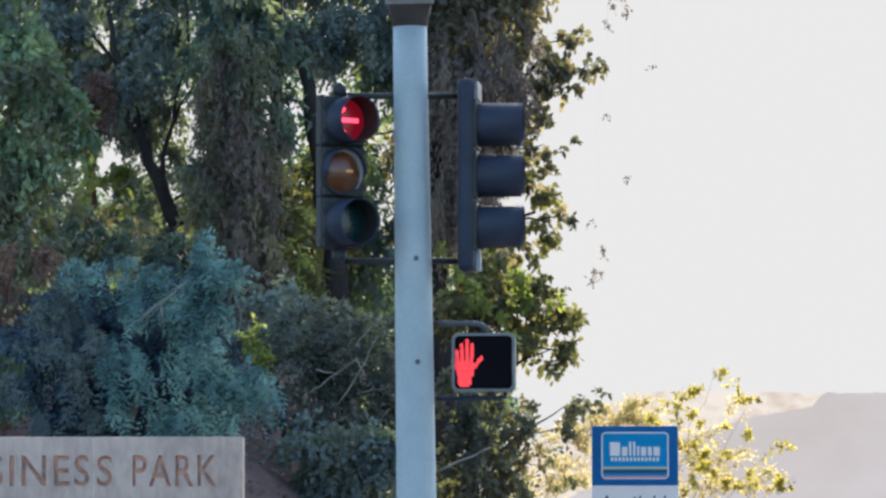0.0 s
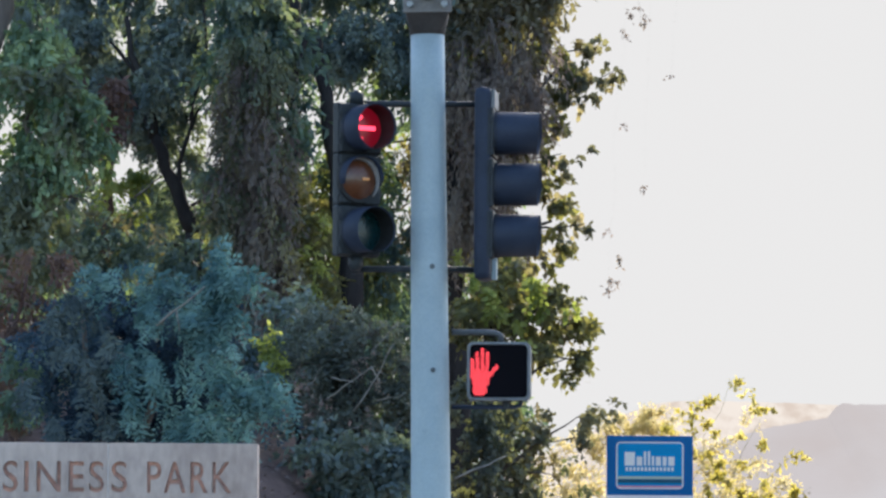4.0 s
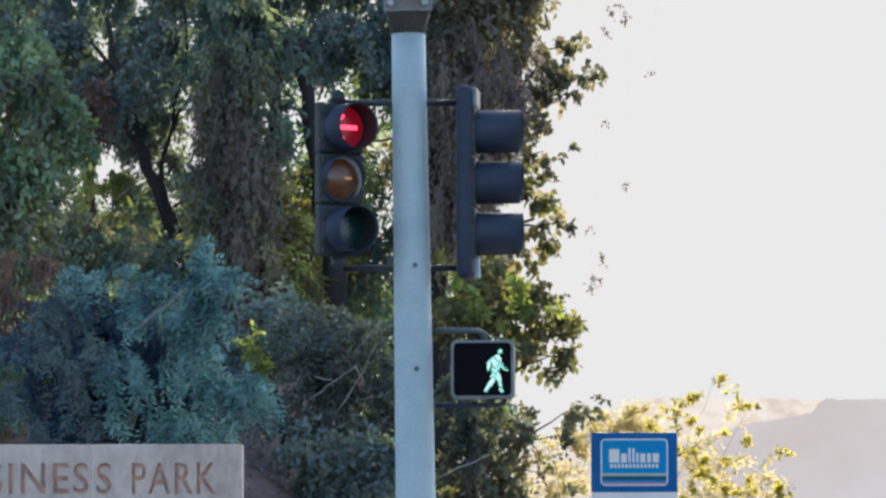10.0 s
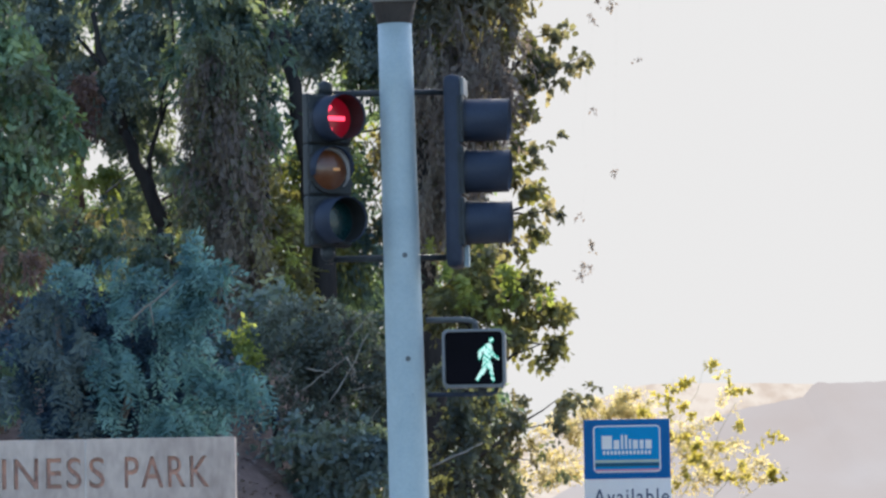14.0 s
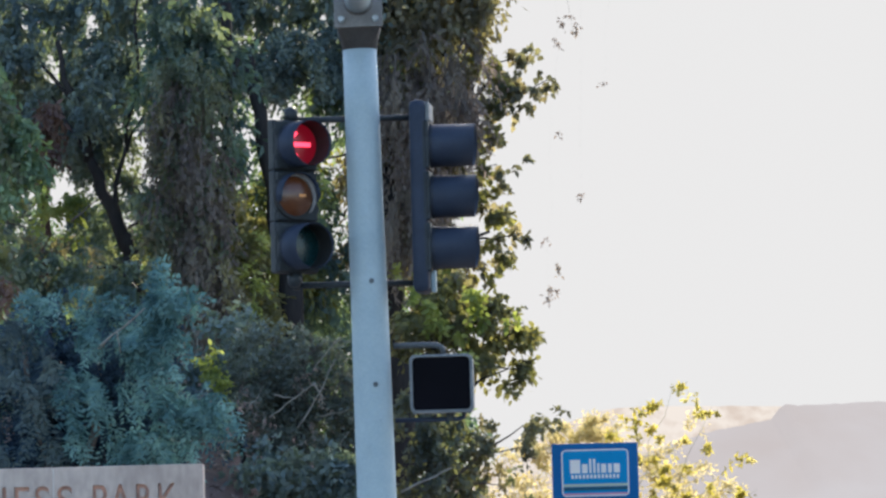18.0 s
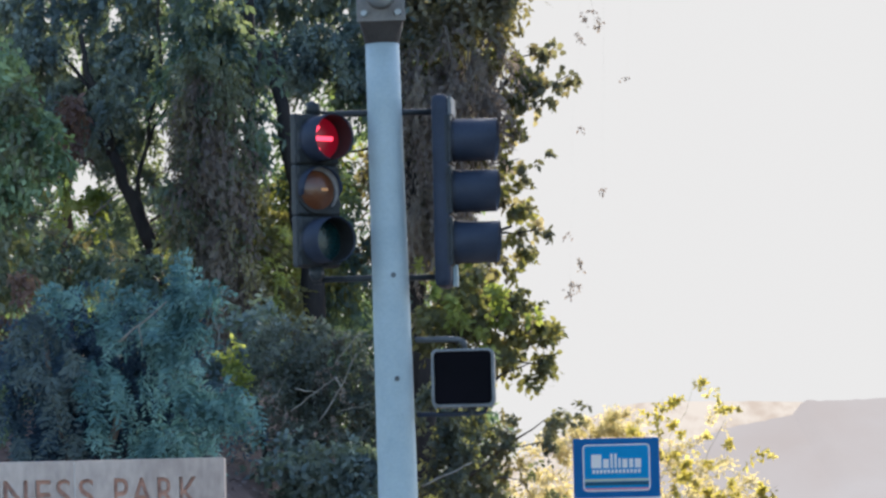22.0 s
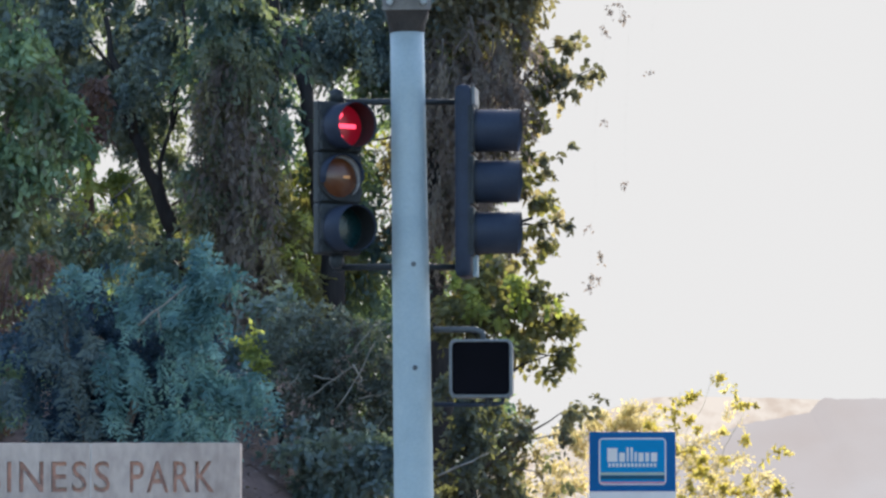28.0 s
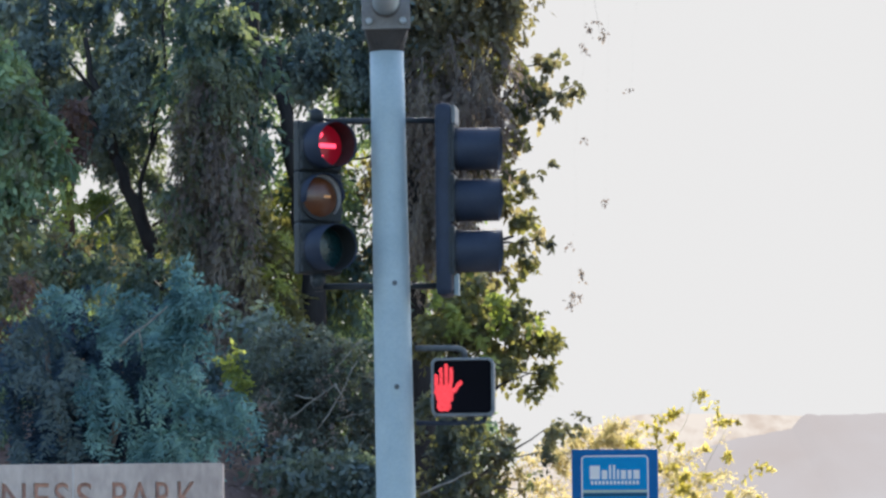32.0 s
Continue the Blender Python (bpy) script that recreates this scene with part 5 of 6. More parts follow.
crown("outer_leaves", t, outer_leaf, puffs(50, (1.05, 7.33, 0.25, 0.27, 14), (1.20, 6.87, 0.20, 0.27, 13), (1.07, 6.45, 0.20, 0.20, 10), (1.01, 6.16, 0.17, 0.20, 8), (1.05, 5.79, 0.14, 0.21, 7), (1.08, 5.46, 0.16, 0.18, 7), (1.11, 5.14, 0.20, 0.20, 10), (1.16, 4.84, 0.22, 0.17, 10), (1.00, 4.63, 0.18, 0.17, 8), (1.31, 7.13, 0.12, 0.17, 4), (1.13, 7.04, 0.13, 0.13, 5), (1.26, 6.55, 0.14, 0.16, 6), (1.20, 6.29, 0.12, 0.10, 4)),
      0.115, 0.082, "broad olive outer leaves", droop=0.8, strand=0.15, per=6, group=4, broad=True)
# washed-out edge: glare painted as pale leaves
crown("outer_pale_leaves", t, glare_leaf, puffs(50.4, (1.45, 6.99, 0.17, 0.16, 7), (1.61, 6.85, 0.16, 0.16, 7), (1.42, 6.63, 0.16, 0.14, 6), (1.32, 7.15, 0.13, 0.17, 5), (1.74, 6.69, 0.10, 0.12, 3), (1.55, 6.46, 0.13, 0.07, 2), (1.32, 6.36, 0.12, 0.13, 4), (1.19, 5.97, 0.13, 0.17, 5), (1.28, 5.71, 0.09, 0.12, 3), (1.25, 5.38, 0.12, 0.14, 4), (1.38, 5.15, 0.12, 0.13, 4), (1.25, 4.82, 0.14, 0.12, 4), (1.14, 7.41, 0.16, 0.20, 5), (1.36, 6.85, 0.13, 0.17, 5)),
      0.10, 0.07, "grey-brown leaves paled in colour to stand for sky glare", droop=0.8, strand=0.14, per=6, group=4, broad=True)
crown("outer_sprays", t, spray_leaf, puffs(50, (1.60, 7.06, 0.12, 0.12, 7), (1.79, 7.00, 0.05, 0.08, 2), (1.86, 6.76, 0.09, 0.11, 6), (1.68, 6.53, 0.05, 0.07, 2), (1.50, 6.43, 0.11, 0.08, 5), (1.42, 6.66, 0.13, 0.11, 5), (1.48, 6.88, 0.14, 0.10, 5), (1.22, 6.05, 0.10, 0.16, 7), (1.31, 5.79, 0.05, 0.10, 3), (1.55, 5.89, 0.05, 0.04, 2), (1.47, 5.76, 0.03, 0.05, 1), (1.31, 5.56, 0.09, 0.09, 3), (1.31, 5.35, 0.10, 0.08, 4), (1.48, 4.96, 0.08, 0.10, 5), (1.31, 5.05, 0.12, 0.12, 7), (1.37, 4.76, 0.08, 0.07, 3), (1.70, 6.76, 0.09, 0.08, 3)),
      0.10, 0.072, "dark sprays of broad leaves against the sky", droop=0.8, strand=0.09, per=5, group=3, broad=True)
# painted dapples of sun around the signals
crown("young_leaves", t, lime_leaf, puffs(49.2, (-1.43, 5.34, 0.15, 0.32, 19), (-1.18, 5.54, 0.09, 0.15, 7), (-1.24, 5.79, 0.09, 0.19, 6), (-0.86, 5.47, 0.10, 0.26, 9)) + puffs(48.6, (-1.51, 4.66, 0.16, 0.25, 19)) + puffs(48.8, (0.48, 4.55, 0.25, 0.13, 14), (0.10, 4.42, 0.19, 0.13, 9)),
      0.095, 0.034, "leaves with sunlight painted into their lime colour", droop=0.6, strand=0.16, per=7)
crown("upper_crown", t, deep_leaf, puffs(50, (-1.46, 7.88, 0.59, 0.39, 216), (-0.68, 7.95, 0.72, 0.39, 259)) + puffs(50.4, (0.04, 8.07, 0.52, 0.33, 144)),
      0.12, 0.064, "high dark leaves", droop=0.8, strand=0.32, per=9)
crown("upper_brown_crown", t, umber_leaf, puffs(50, (0.17, 7.88, 0.59, 0.39, 238), (0.69, 7.88, 0.52, 0.39, 194), (1.05, 7.75, 0.29, 0.33, 79), (0.49, 7.49, 0.59, 0.29, 158)),
      0.11, 0.058, "high brownish leaves", droop=0.8, strand=0.3, per=9)
# out-of-view leaves added to keep sun off the shrubs below
crown("high_crown", t, green_dark, puffs(49.5, (1.2, 10.6, 2.7, 1.7, 504), (-1.5, 10.4, 2.0, 1.6, 302)) + puffs(50, (3.4, 11.2, 1.6, 1.4, 187)),
      0.17, 0.088, "high dark leaves", droop=0.8, strand=0.4, per=9)
# lighter olive colour stands in for sun on inner leaves
crown("sunlit_inner_leaves", t, green_olive, puffs(49.6, (-1.44, 5.51, 0.26, 0.45, 50), (-1.19, 4.67, 0.32, 0.32, 65), (-1.44, 4.73, 0.26, 0.32, 58)) + puffs(50.8, (-0.82, 5.81, 0.26, 0.40, 36)), 0.11, 0.058, droop=0.7)

# tree with broad sunlit leaves beside the pole
t = tree("leafy_tree", 0.35, 46.0, "leafy green tree with sunlit outer leaves beside the bank")
limb("trunk", t, bark_dark, foot(t), (0.395, 46, 3.879), 0.11, 0.07, 0.06, 7, 61)
limb("limb", t, bark_dark, (0.425, 46, 3.640), (1.202, 46, 3.909), 0.035, 0.006, 0.06, 6, 62)
limb("limb", t, bark_dark, (0.454, 46, 2.922), (1.202, 46, 3.251), 0.03, 0.006, 0.06, 6, 63)
limb("limb", t, bark_grey, (0.454, 46, 2.025), (1.351, 46, 2.653), 0.028, 0.005, 0.06, 6, 64)
limb("limb", t, twig_mat, (0.035, 45, 1.961), (0.562, 45, 2.195), 0.014, 0.008, 0.02, 6, 65)
crown("crown", t, olive_broad, puffs(46, (0.28, 4.00, 0.27, 0.21, 48), (0.54, 4.09, 0.21, 0.18, 34), (0.19, 3.67, 0.24, 0.24, 48), (0.51, 3.73, 0.27, 0.23, 50), (0.72, 3.88, 0.22, 0.23, 39), (0.90, 3.64, 0.23, 0.24, 42), (0.66, 3.46, 0.24, 0.16, 31), (1.02, 3.85, 0.18, 0.18, 25), (1.23, 3.73, 0.16, 0.19, 22), (1.02, 3.37, 0.22, 0.17, 28), (1.29, 3.40, 0.17, 0.16, 24), (1.40, 3.58, 0.10, 0.18, 13), (1.36, 3.23, 0.12, 0.10, 10), (1.14, 3.16, 0.13, 0.08, 8), (1.20, 3.94, 0.11, 0.08, 8)),
      0.09, 0.06, droop=0.6, strand=0.16, per=7, group=5, broad=True)
crown("brown_leaves", t, umber_leaf, puffs(46.3, (0.28, 3.90, 0.27, 0.24, 39), (0.58, 3.90, 0.27, 0.24, 36), (0.88, 3.96, 0.18, 0.22, 21), (0.40, 3.54, 0.30, 0.18, 36), (0.82, 3.48, 0.22, 0.16, 18), (1.21, 3.57, 0.14, 0.18, 12), (0.70, 4.20, 0.18, 0.12, 14)),
      0.09, 0.055, "brownish inner leaves", droop=0.7, strand=0.16, per=7, group=5, broad=True)
crown("lower_sprays", t, shade_broad, puffs(46.2, (0.73, 2.27, 0.16, 0.18, 23), (0.88, 2.00, 0.16, 0.16, 21), (1.05, 1.78, 0.12, 0.08, 6), (1.21, 2.21, 0.06, 0.08, 3), (0.79, 1.79, 0.20, 0.12, 21), (0.58, 2.81, 0.16, 0.10, 13), (0.49, 1.79, 0.30, 0.16, 34), (1.33, 1.91, 0.06, 0.08, 4)),
      0.075, 0.048, "dull sprays at the edge", droop=0.7, strand=0.15, per=7, group=5, broad=True)
# lower crown: shade painted with the duller leaf
crown("shaded_crown", t, shade_broad, puffs(46, (0.28, 2.86, 0.30, 0.27, 70), (0.33, 2.38, 0.33, 0.36, 103), (0.19, 1.94, 0.30, 0.24, 73), (0.63, 2.53, 0.22, 0.24, 41), (0.63, 2.03, 0.20, 0.27, 49), (0.84, 2.32, 0.16, 0.24, 27)),
      0.078, 0.05, "leaves with shade painted as a darker colour", droop=0.7, strand=0.16, per=7, group=5, broad=True)
crown("stem_leaves", t, shade_broad, puffs(45.5, (0.40, 2.60, 0.14, 0.24, 34), (0.42, 2.20, 0.15, 0.24, 36), (0.40, 1.82, 0.16, 0.18, 30)),
      0.075, 0.046, "dull leaves round the stem", droop=0.7, strand=0.16, per=7, group=5, broad=True)
crown("edge_sprays", t, spray_leaf, puffs(46.1, (0.86, 2.50, 0.18, 0.18, 26), (1.38, 2.64, 0.15, 0.11, 28), (1.56, 2.78, 0.07, 0.07, 9), (1.42, 2.43, 0.11, 0.05, 11), (1.75, 2.74, 0.04, 0.06, 4), (1.10, 2.72, 0.12, 0.05, 4), (1.02, 2.58, 0.07, 0.09, 5), (0.78, 2.14, 0.16, 0.16, 16), (0.68, 1.92, 0.16, 0.16, 16)),
      0.075, 0.05, "dark sprays of leaves at the edge", droop=0.7, strand=0.13, per=7, group=5, broad=True)
# glare along this edge is painted as paler leaves
crown("edge_faded_leaves", t, glare_leaf, puffs(46.3, (1.10, 2.38, 0.12, 0.20, 10), (1.12, 2.08, 0.08, 0.16, 5), (0.98, 2.10, 0.10, 0.24, 9), (1.00, 1.86, 0.10, 0.14, 6), (0.88, 2.86, 0.12, 0.10, 4)),
      0.065, 0.042, "grey leaves with sky glare painted in", droop=0.7, strand=0.13, per=6, group=5, broad=True)
limb("bough", t, bark_grey, (0.50, 46, 2.30), (1.42, 46.1, 2.44), 0.016, 0.004, 0.05, 6, 181, 6)
limb("bough", t, bark_grey, (0.46, 46, 2.10), (1.15, 46.2, 2.02), 0.016, 0.004, 0.05, 6, 182, 6)
limb("bough", t, bark_dark, (0.41, 46, 3.30), (1.36, 46, 3.25), 0.022, 0.005, 0.05, 6, 183, 6)
# lime clumps paint sunlit spots on the crown
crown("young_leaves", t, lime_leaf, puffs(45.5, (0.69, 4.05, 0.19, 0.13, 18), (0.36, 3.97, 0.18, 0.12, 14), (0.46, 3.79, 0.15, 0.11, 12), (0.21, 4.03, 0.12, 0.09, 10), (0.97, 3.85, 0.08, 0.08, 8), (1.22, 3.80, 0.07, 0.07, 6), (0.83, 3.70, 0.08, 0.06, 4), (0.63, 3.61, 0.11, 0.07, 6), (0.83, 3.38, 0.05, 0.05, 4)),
      0.085, 0.05, "leaves with sunlight painted into their lime colour", droop=0.6, strand=0.12, per=6, broad=True)

# tall tree beside the road, whose boughs reach over with thin hanging twigs
t = tree("overhanging_eucalyptus_tree", 7.6, 50.0, "tall eucalyptus whose thin twigs hang against the sky")
limb("trunk", t, bark_grey, foot(t), (7.5, 50, 11.5), 0.24, 0.15, 0.2, 9, 66, 12)
limb("limb", t, bark_grey, (7.5, 50, 9.5), (10.0, 50.5, 15), 0.09, 0.04, 0.2, 6, 164, 8)
limb("limb", t, bark_grey, (7.5, 50, 10.5), (4.2, 49.5, 14.5), 0.09, 0.04, 0.2, 6, 165, 8)
limb("bough", t, bark_grey, (7.5, 50, 8.9), (2.639, 50, 8.337), 0.06, 0.02, 0.12, 8, 67, 8)
limb("bough", t, bark_grey, (2.639, 50, 8.337), (1.957, 50, 8.727), 0.02, 0.008, 0.05, 5, 68, 6)
limb("hanging_twig", t, twig_mat, (1.989, 50, 8.695), (2.171, 50, 7.297), 0.003, 0.0012, 0.03, 6, 69, 4)
limb("hanging_twig", t, twig_mat, (2.639, 50, 8.337), (2.509, 50, 6.699), 0.0004, 0.0002, 0.03, 6, 70, 4)
limb("hanging_twig", t, twig_mat, (2.314, 50, 8.532), (2.210, 50, 5.425), 0.0004, 0.0002, 0.03, 8, 71, 4)
limb("hanging_twig", t, twig_mat, (2.022, 50, 8.727), (1.794, 50, 4.242), 0.0004, 0.0002, 0.05, 8, 72, 4)
crown("twig_leaves", t, brown_leaf, puffs(50, (2.11, 7.46, 0.14, 0.07, 9), (2.24, 7.33, 0.09, 0.09, 7), (2.02, 7.23, 0.07, 0.09, 4), (2.21, 5.46, 0.06, 0.04, 3), (2.51, 6.71, 0.03, 0.02, 2), (1.91, 4.59, 0.05, 0.10, 7), (1.87, 4.34, 0.08, 0.05, 7), (1.79, 4.24, 0.04, 0.04, 4), (1.99, 6.19, 0.03, 0.05, 2), (1.78, 4.92, 0.03, 0.03, 2)),
      0.055, 0.026, "few small leaves on hanging twigs", droop=0.9, strand=0.07, per=4)
# unseen crown, placed to keep sun off the pole and passing cars
crown("crown", t, green_dark, puffs(49.5, (4.4, 14.4, 2.4, 2.4, 346)) + puffs(50, (7.2, 16.4, 3.0, 2.8, 446), (7.4, 13.0, 2.6, 1.6, 252), (3.0, 12.4, 1.6, 1.6, 187)) + puffs(50.5, (9.8, 15.0, 2.6, 2.6, 288)),
      0.32, 0.12, droop=0.8, strand=0.7, per=9)

# silvery blue-green shrub behind the monument
t = tree("blue_acacia_shrub", -2.75, 37.6, "dense blue-green acacia shrub behind the monument wall", "shrub", "shrubs on the bank")
limb("stem", t, bark_grey, foot(t), (-2.499, 37.4, 3.184), 0.05, 0.02, 0.05, 6, 81)
limb("stem", t, bark_grey, foot(t, -0.2), (-3.180, 37.4, 3.184), 0.045, 0.02, 0.05, 6, 82)
limb("stem", t, bark_grey, foot(t, 0.3), (-1.862, 37.3, 2.742), 0.04, 0.015, 0.05, 6, 83)
limb("pale_branch", t, twig_mat, (-2.503, 36.75, 3.101), (-2.097, 36.75, 3.436), 0.012, 0.006, 0.02, 6, 84, 6)
limb("pale_branch", t, twig_mat, (-2.682, 36.9, 3.445), (-2.610, 36.9, 3.661), 0.008, 0.004, 0.01, 4, 85, 6)
limb("pale_branch", t, twig_mat, (-2.333, 36.7, 3.242), (-2.309, 36.7, 3.051), 0.007, 0.004, 0.01, 4, 86, 6)
# darker leaf colour paints the shade in the heart of the shrub
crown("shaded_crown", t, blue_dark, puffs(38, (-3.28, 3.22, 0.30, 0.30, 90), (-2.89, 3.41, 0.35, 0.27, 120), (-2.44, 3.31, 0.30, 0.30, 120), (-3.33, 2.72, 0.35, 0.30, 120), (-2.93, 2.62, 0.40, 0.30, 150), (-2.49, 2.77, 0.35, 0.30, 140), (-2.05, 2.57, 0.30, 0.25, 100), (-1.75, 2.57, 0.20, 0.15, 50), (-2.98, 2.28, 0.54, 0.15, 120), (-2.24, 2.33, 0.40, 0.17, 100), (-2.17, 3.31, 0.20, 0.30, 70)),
      0.055, 0.024, "inner leaves coloured dark as if shaded", droop=0.8, strand=0.28, per=22, group=7, flat=True, twigs=bark_grey)
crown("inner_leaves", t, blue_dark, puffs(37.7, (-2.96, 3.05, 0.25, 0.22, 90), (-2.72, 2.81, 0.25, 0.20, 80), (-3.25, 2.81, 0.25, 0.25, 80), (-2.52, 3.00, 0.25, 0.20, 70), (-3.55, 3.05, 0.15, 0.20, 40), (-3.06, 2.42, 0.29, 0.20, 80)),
      0.055, 0.024, "inner leaves with shade put in their colour", droop=0.8, strand=0.24, per=20, flat=True)
# paler leaf colour paints the light on the outer fronds
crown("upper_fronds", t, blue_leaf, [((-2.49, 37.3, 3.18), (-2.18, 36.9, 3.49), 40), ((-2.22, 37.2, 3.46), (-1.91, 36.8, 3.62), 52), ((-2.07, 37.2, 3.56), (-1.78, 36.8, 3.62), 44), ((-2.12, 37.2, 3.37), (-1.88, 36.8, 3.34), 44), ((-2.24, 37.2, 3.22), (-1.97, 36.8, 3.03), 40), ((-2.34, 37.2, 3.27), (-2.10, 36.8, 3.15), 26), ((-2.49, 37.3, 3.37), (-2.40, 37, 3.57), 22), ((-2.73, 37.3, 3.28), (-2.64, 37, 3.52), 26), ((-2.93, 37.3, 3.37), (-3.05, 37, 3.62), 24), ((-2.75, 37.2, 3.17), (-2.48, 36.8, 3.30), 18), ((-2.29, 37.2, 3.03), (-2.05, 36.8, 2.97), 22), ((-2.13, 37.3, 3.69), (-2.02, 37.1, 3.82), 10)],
      0.07, 0.022, "blue-green fronds with a sunlit tone painted in", droop=0.8, strand=0.22, per=15, spread=0.5, flat=True, lines=True)
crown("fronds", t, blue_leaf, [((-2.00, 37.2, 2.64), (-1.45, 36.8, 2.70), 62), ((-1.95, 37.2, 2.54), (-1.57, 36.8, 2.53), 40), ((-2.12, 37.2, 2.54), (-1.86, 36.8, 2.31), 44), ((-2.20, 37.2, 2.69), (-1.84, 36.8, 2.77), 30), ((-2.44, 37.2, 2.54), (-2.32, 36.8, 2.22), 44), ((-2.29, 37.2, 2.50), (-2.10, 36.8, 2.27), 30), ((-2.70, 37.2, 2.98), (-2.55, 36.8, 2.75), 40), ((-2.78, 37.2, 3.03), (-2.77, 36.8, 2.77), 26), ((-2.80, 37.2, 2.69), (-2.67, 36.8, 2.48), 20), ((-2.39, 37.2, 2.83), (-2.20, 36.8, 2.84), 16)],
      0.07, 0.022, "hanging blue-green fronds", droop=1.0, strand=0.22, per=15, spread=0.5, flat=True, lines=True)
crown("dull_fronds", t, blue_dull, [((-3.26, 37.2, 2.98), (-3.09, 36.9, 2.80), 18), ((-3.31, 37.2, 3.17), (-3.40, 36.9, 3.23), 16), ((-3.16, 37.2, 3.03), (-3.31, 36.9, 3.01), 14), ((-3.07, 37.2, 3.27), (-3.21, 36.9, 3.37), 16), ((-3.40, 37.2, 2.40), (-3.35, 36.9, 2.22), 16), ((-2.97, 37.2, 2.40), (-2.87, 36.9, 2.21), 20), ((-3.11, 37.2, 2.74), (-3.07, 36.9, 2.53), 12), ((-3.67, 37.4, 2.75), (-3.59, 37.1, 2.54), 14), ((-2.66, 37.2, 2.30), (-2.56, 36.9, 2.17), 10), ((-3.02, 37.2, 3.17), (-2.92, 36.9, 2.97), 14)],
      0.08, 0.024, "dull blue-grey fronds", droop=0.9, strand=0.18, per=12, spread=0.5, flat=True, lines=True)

# dull green and reddish scrub at the outer end
t = tree("red_tinged_shrub", -4.35, 40.5, "low shrub with reddish dead twigs on the bank", "shrub", "shrubs on the bank")
limb("stem", t, bark_red, foot(t), (-3.970, 40.5, 3.769), 0.04, 0.015, 0.06, 6, 91)
limb("stem", t, bark_red, foot(t, 0.2), (-3.707, 40.5, 3.559), 0.03, 0.012, 0.06, 6, 92)
limb("stem", t, bark_red, foot(t, -0.3), (-4.233, 40.5, 3.559), 0.03, 0.012, 0.06, 6, 93)
crown("dead_leaves", t, red_leaf, [((-4.02, 40.5, 3.51), (0.21, 0.34, 0.26), 60), ((-3.84, 40.8, 3.95), (0.32, 0.33, 0.13), 50), ((-4.08, 40.5, 3.03), (0.16, 0.34, 0.32), 60), ((-4.00, 40.3, 2.60), (0.16, 0.28, 0.21), 50)], 0.09, 0.03, "red-brown dead leaves", droop=0.8, strand=0.2)
crown("crown", t, green_dark, [((-3.87, 39.5, 2.63), (0.18, 0.28, 0.18), 60), ((-3.72, 39.5, 2.78), (0.15, 0.25, 0.15), 40), ((-3.92, 39.5, 2.88), (0.15, 0.25, 0.15), 40), ((-3.71, 40, 3.11), (0.16, 0.28, 0.21), 50)], 0.10, 0.034, droop=0.7, strand=0.2)

# grey scrub between the monument and the pole
t = tree("grey_scrub", -0.9, 41.0, "tangled grey-green scrub with bare twigs on the bank", "shrub", "shrubs on the bank")
for i, (a, b) in enumerate((((-1.174, 40.3, 2.604), (-0.728, 40.3, 2.918)), ((-1.118, 40.2, 2.810), (-0.909, 40.2, 2.768)), ((-0.753, 40.2, 2.914), (-0.648, 40.2, 2.705)), ((-1.850, 41, 3.161), (-1.887, 41, 3.535)), ((-1.239, 40.4, 2.502), (-1.218, 40.4, 2.660)), ((-0.912, 40.3, 2.499), (-0.545, 40.3, 3.128)))):
    limb("bare_twig", t, twig_mat, a, b, 0.009, 0.004, 0.03, 5, 101 + i, 5)
for i, (a, b) in enumerate((((-0.646, 40.1, 2.128), (-0.438, 40.1, 2.441)), ((-0.438, 40.1, 1.972), (-0.255, 40.1, 2.362)), ((-1.390, 40.5, 2.664), (-1.200, 40.5, 2.927)), ((-0.699, 40.1, 2.597), (-0.438, 40.1, 2.649)), ((-1.014, 40.2, 2.287), (-0.753, 40.2, 2.418)), ((-0.760, 40.6, 3.037), (-0.496, 40.6, 3.353)), ((-1.188, 40.8, 3.046), (-0.976, 40.8, 3.231)))):
    limb("bare_twig", t, twig_mat, a, b, 0.006, 0.0025, 0.03, 6, 141 + i, 5)
limb("stem", t, bark_dark, foot(t), (-0.981, 41, 2.948), 0.05, 0.02, 0.06, 6, 110)
limb("stem", t, bark_dark, foot(t, 0.4), (-0.501, 41, 2.735), 0.05, 0.02, 0.06, 6, 111)
limb("stem", t, bark_dark, foot(t, -0.4), (-1.514, 41, 2.735), 0.05, 0.02, 0.06, 6, 112)
crown("crown", t, grey_leaf, puffs(41, (-1.19, 3.27, 0.32, 0.24, 135), (-0.77, 3.24, 0.32, 0.24, 135), (-1.41, 2.95, 0.29, 0.24, 121), (-0.93, 2.90, 0.40, 0.24, 162), (-0.50, 2.95, 0.24, 0.27, 108), (-1.27, 2.58, 0.35, 0.24, 148), (-0.77, 2.55, 0.40, 0.27, 175), (-0.50, 2.39, 0.27, 0.27, 121), (-1.01, 2.23, 0.24, 0.19, 81)),
      0.06, 0.03, droop=0.5, strand=0.2, per=10, spread=1.0, twigs=bark_grey)
crown("dry_growth", t, brown_leaf, puffs(40.7, (-0.97, 2.93, 0.26, 0.16, 4), (-0.65, 2.66, 0.26, 0.21, 5), (-1.18, 2.66, 0.21, 0.16, 4), (-0.76, 2.30, 0.26, 0.16, 4)),
      0.055, 0.022, "dry brownish twiggy growth", droop=0.3, strand=0.2, per=8, spread=1.0)
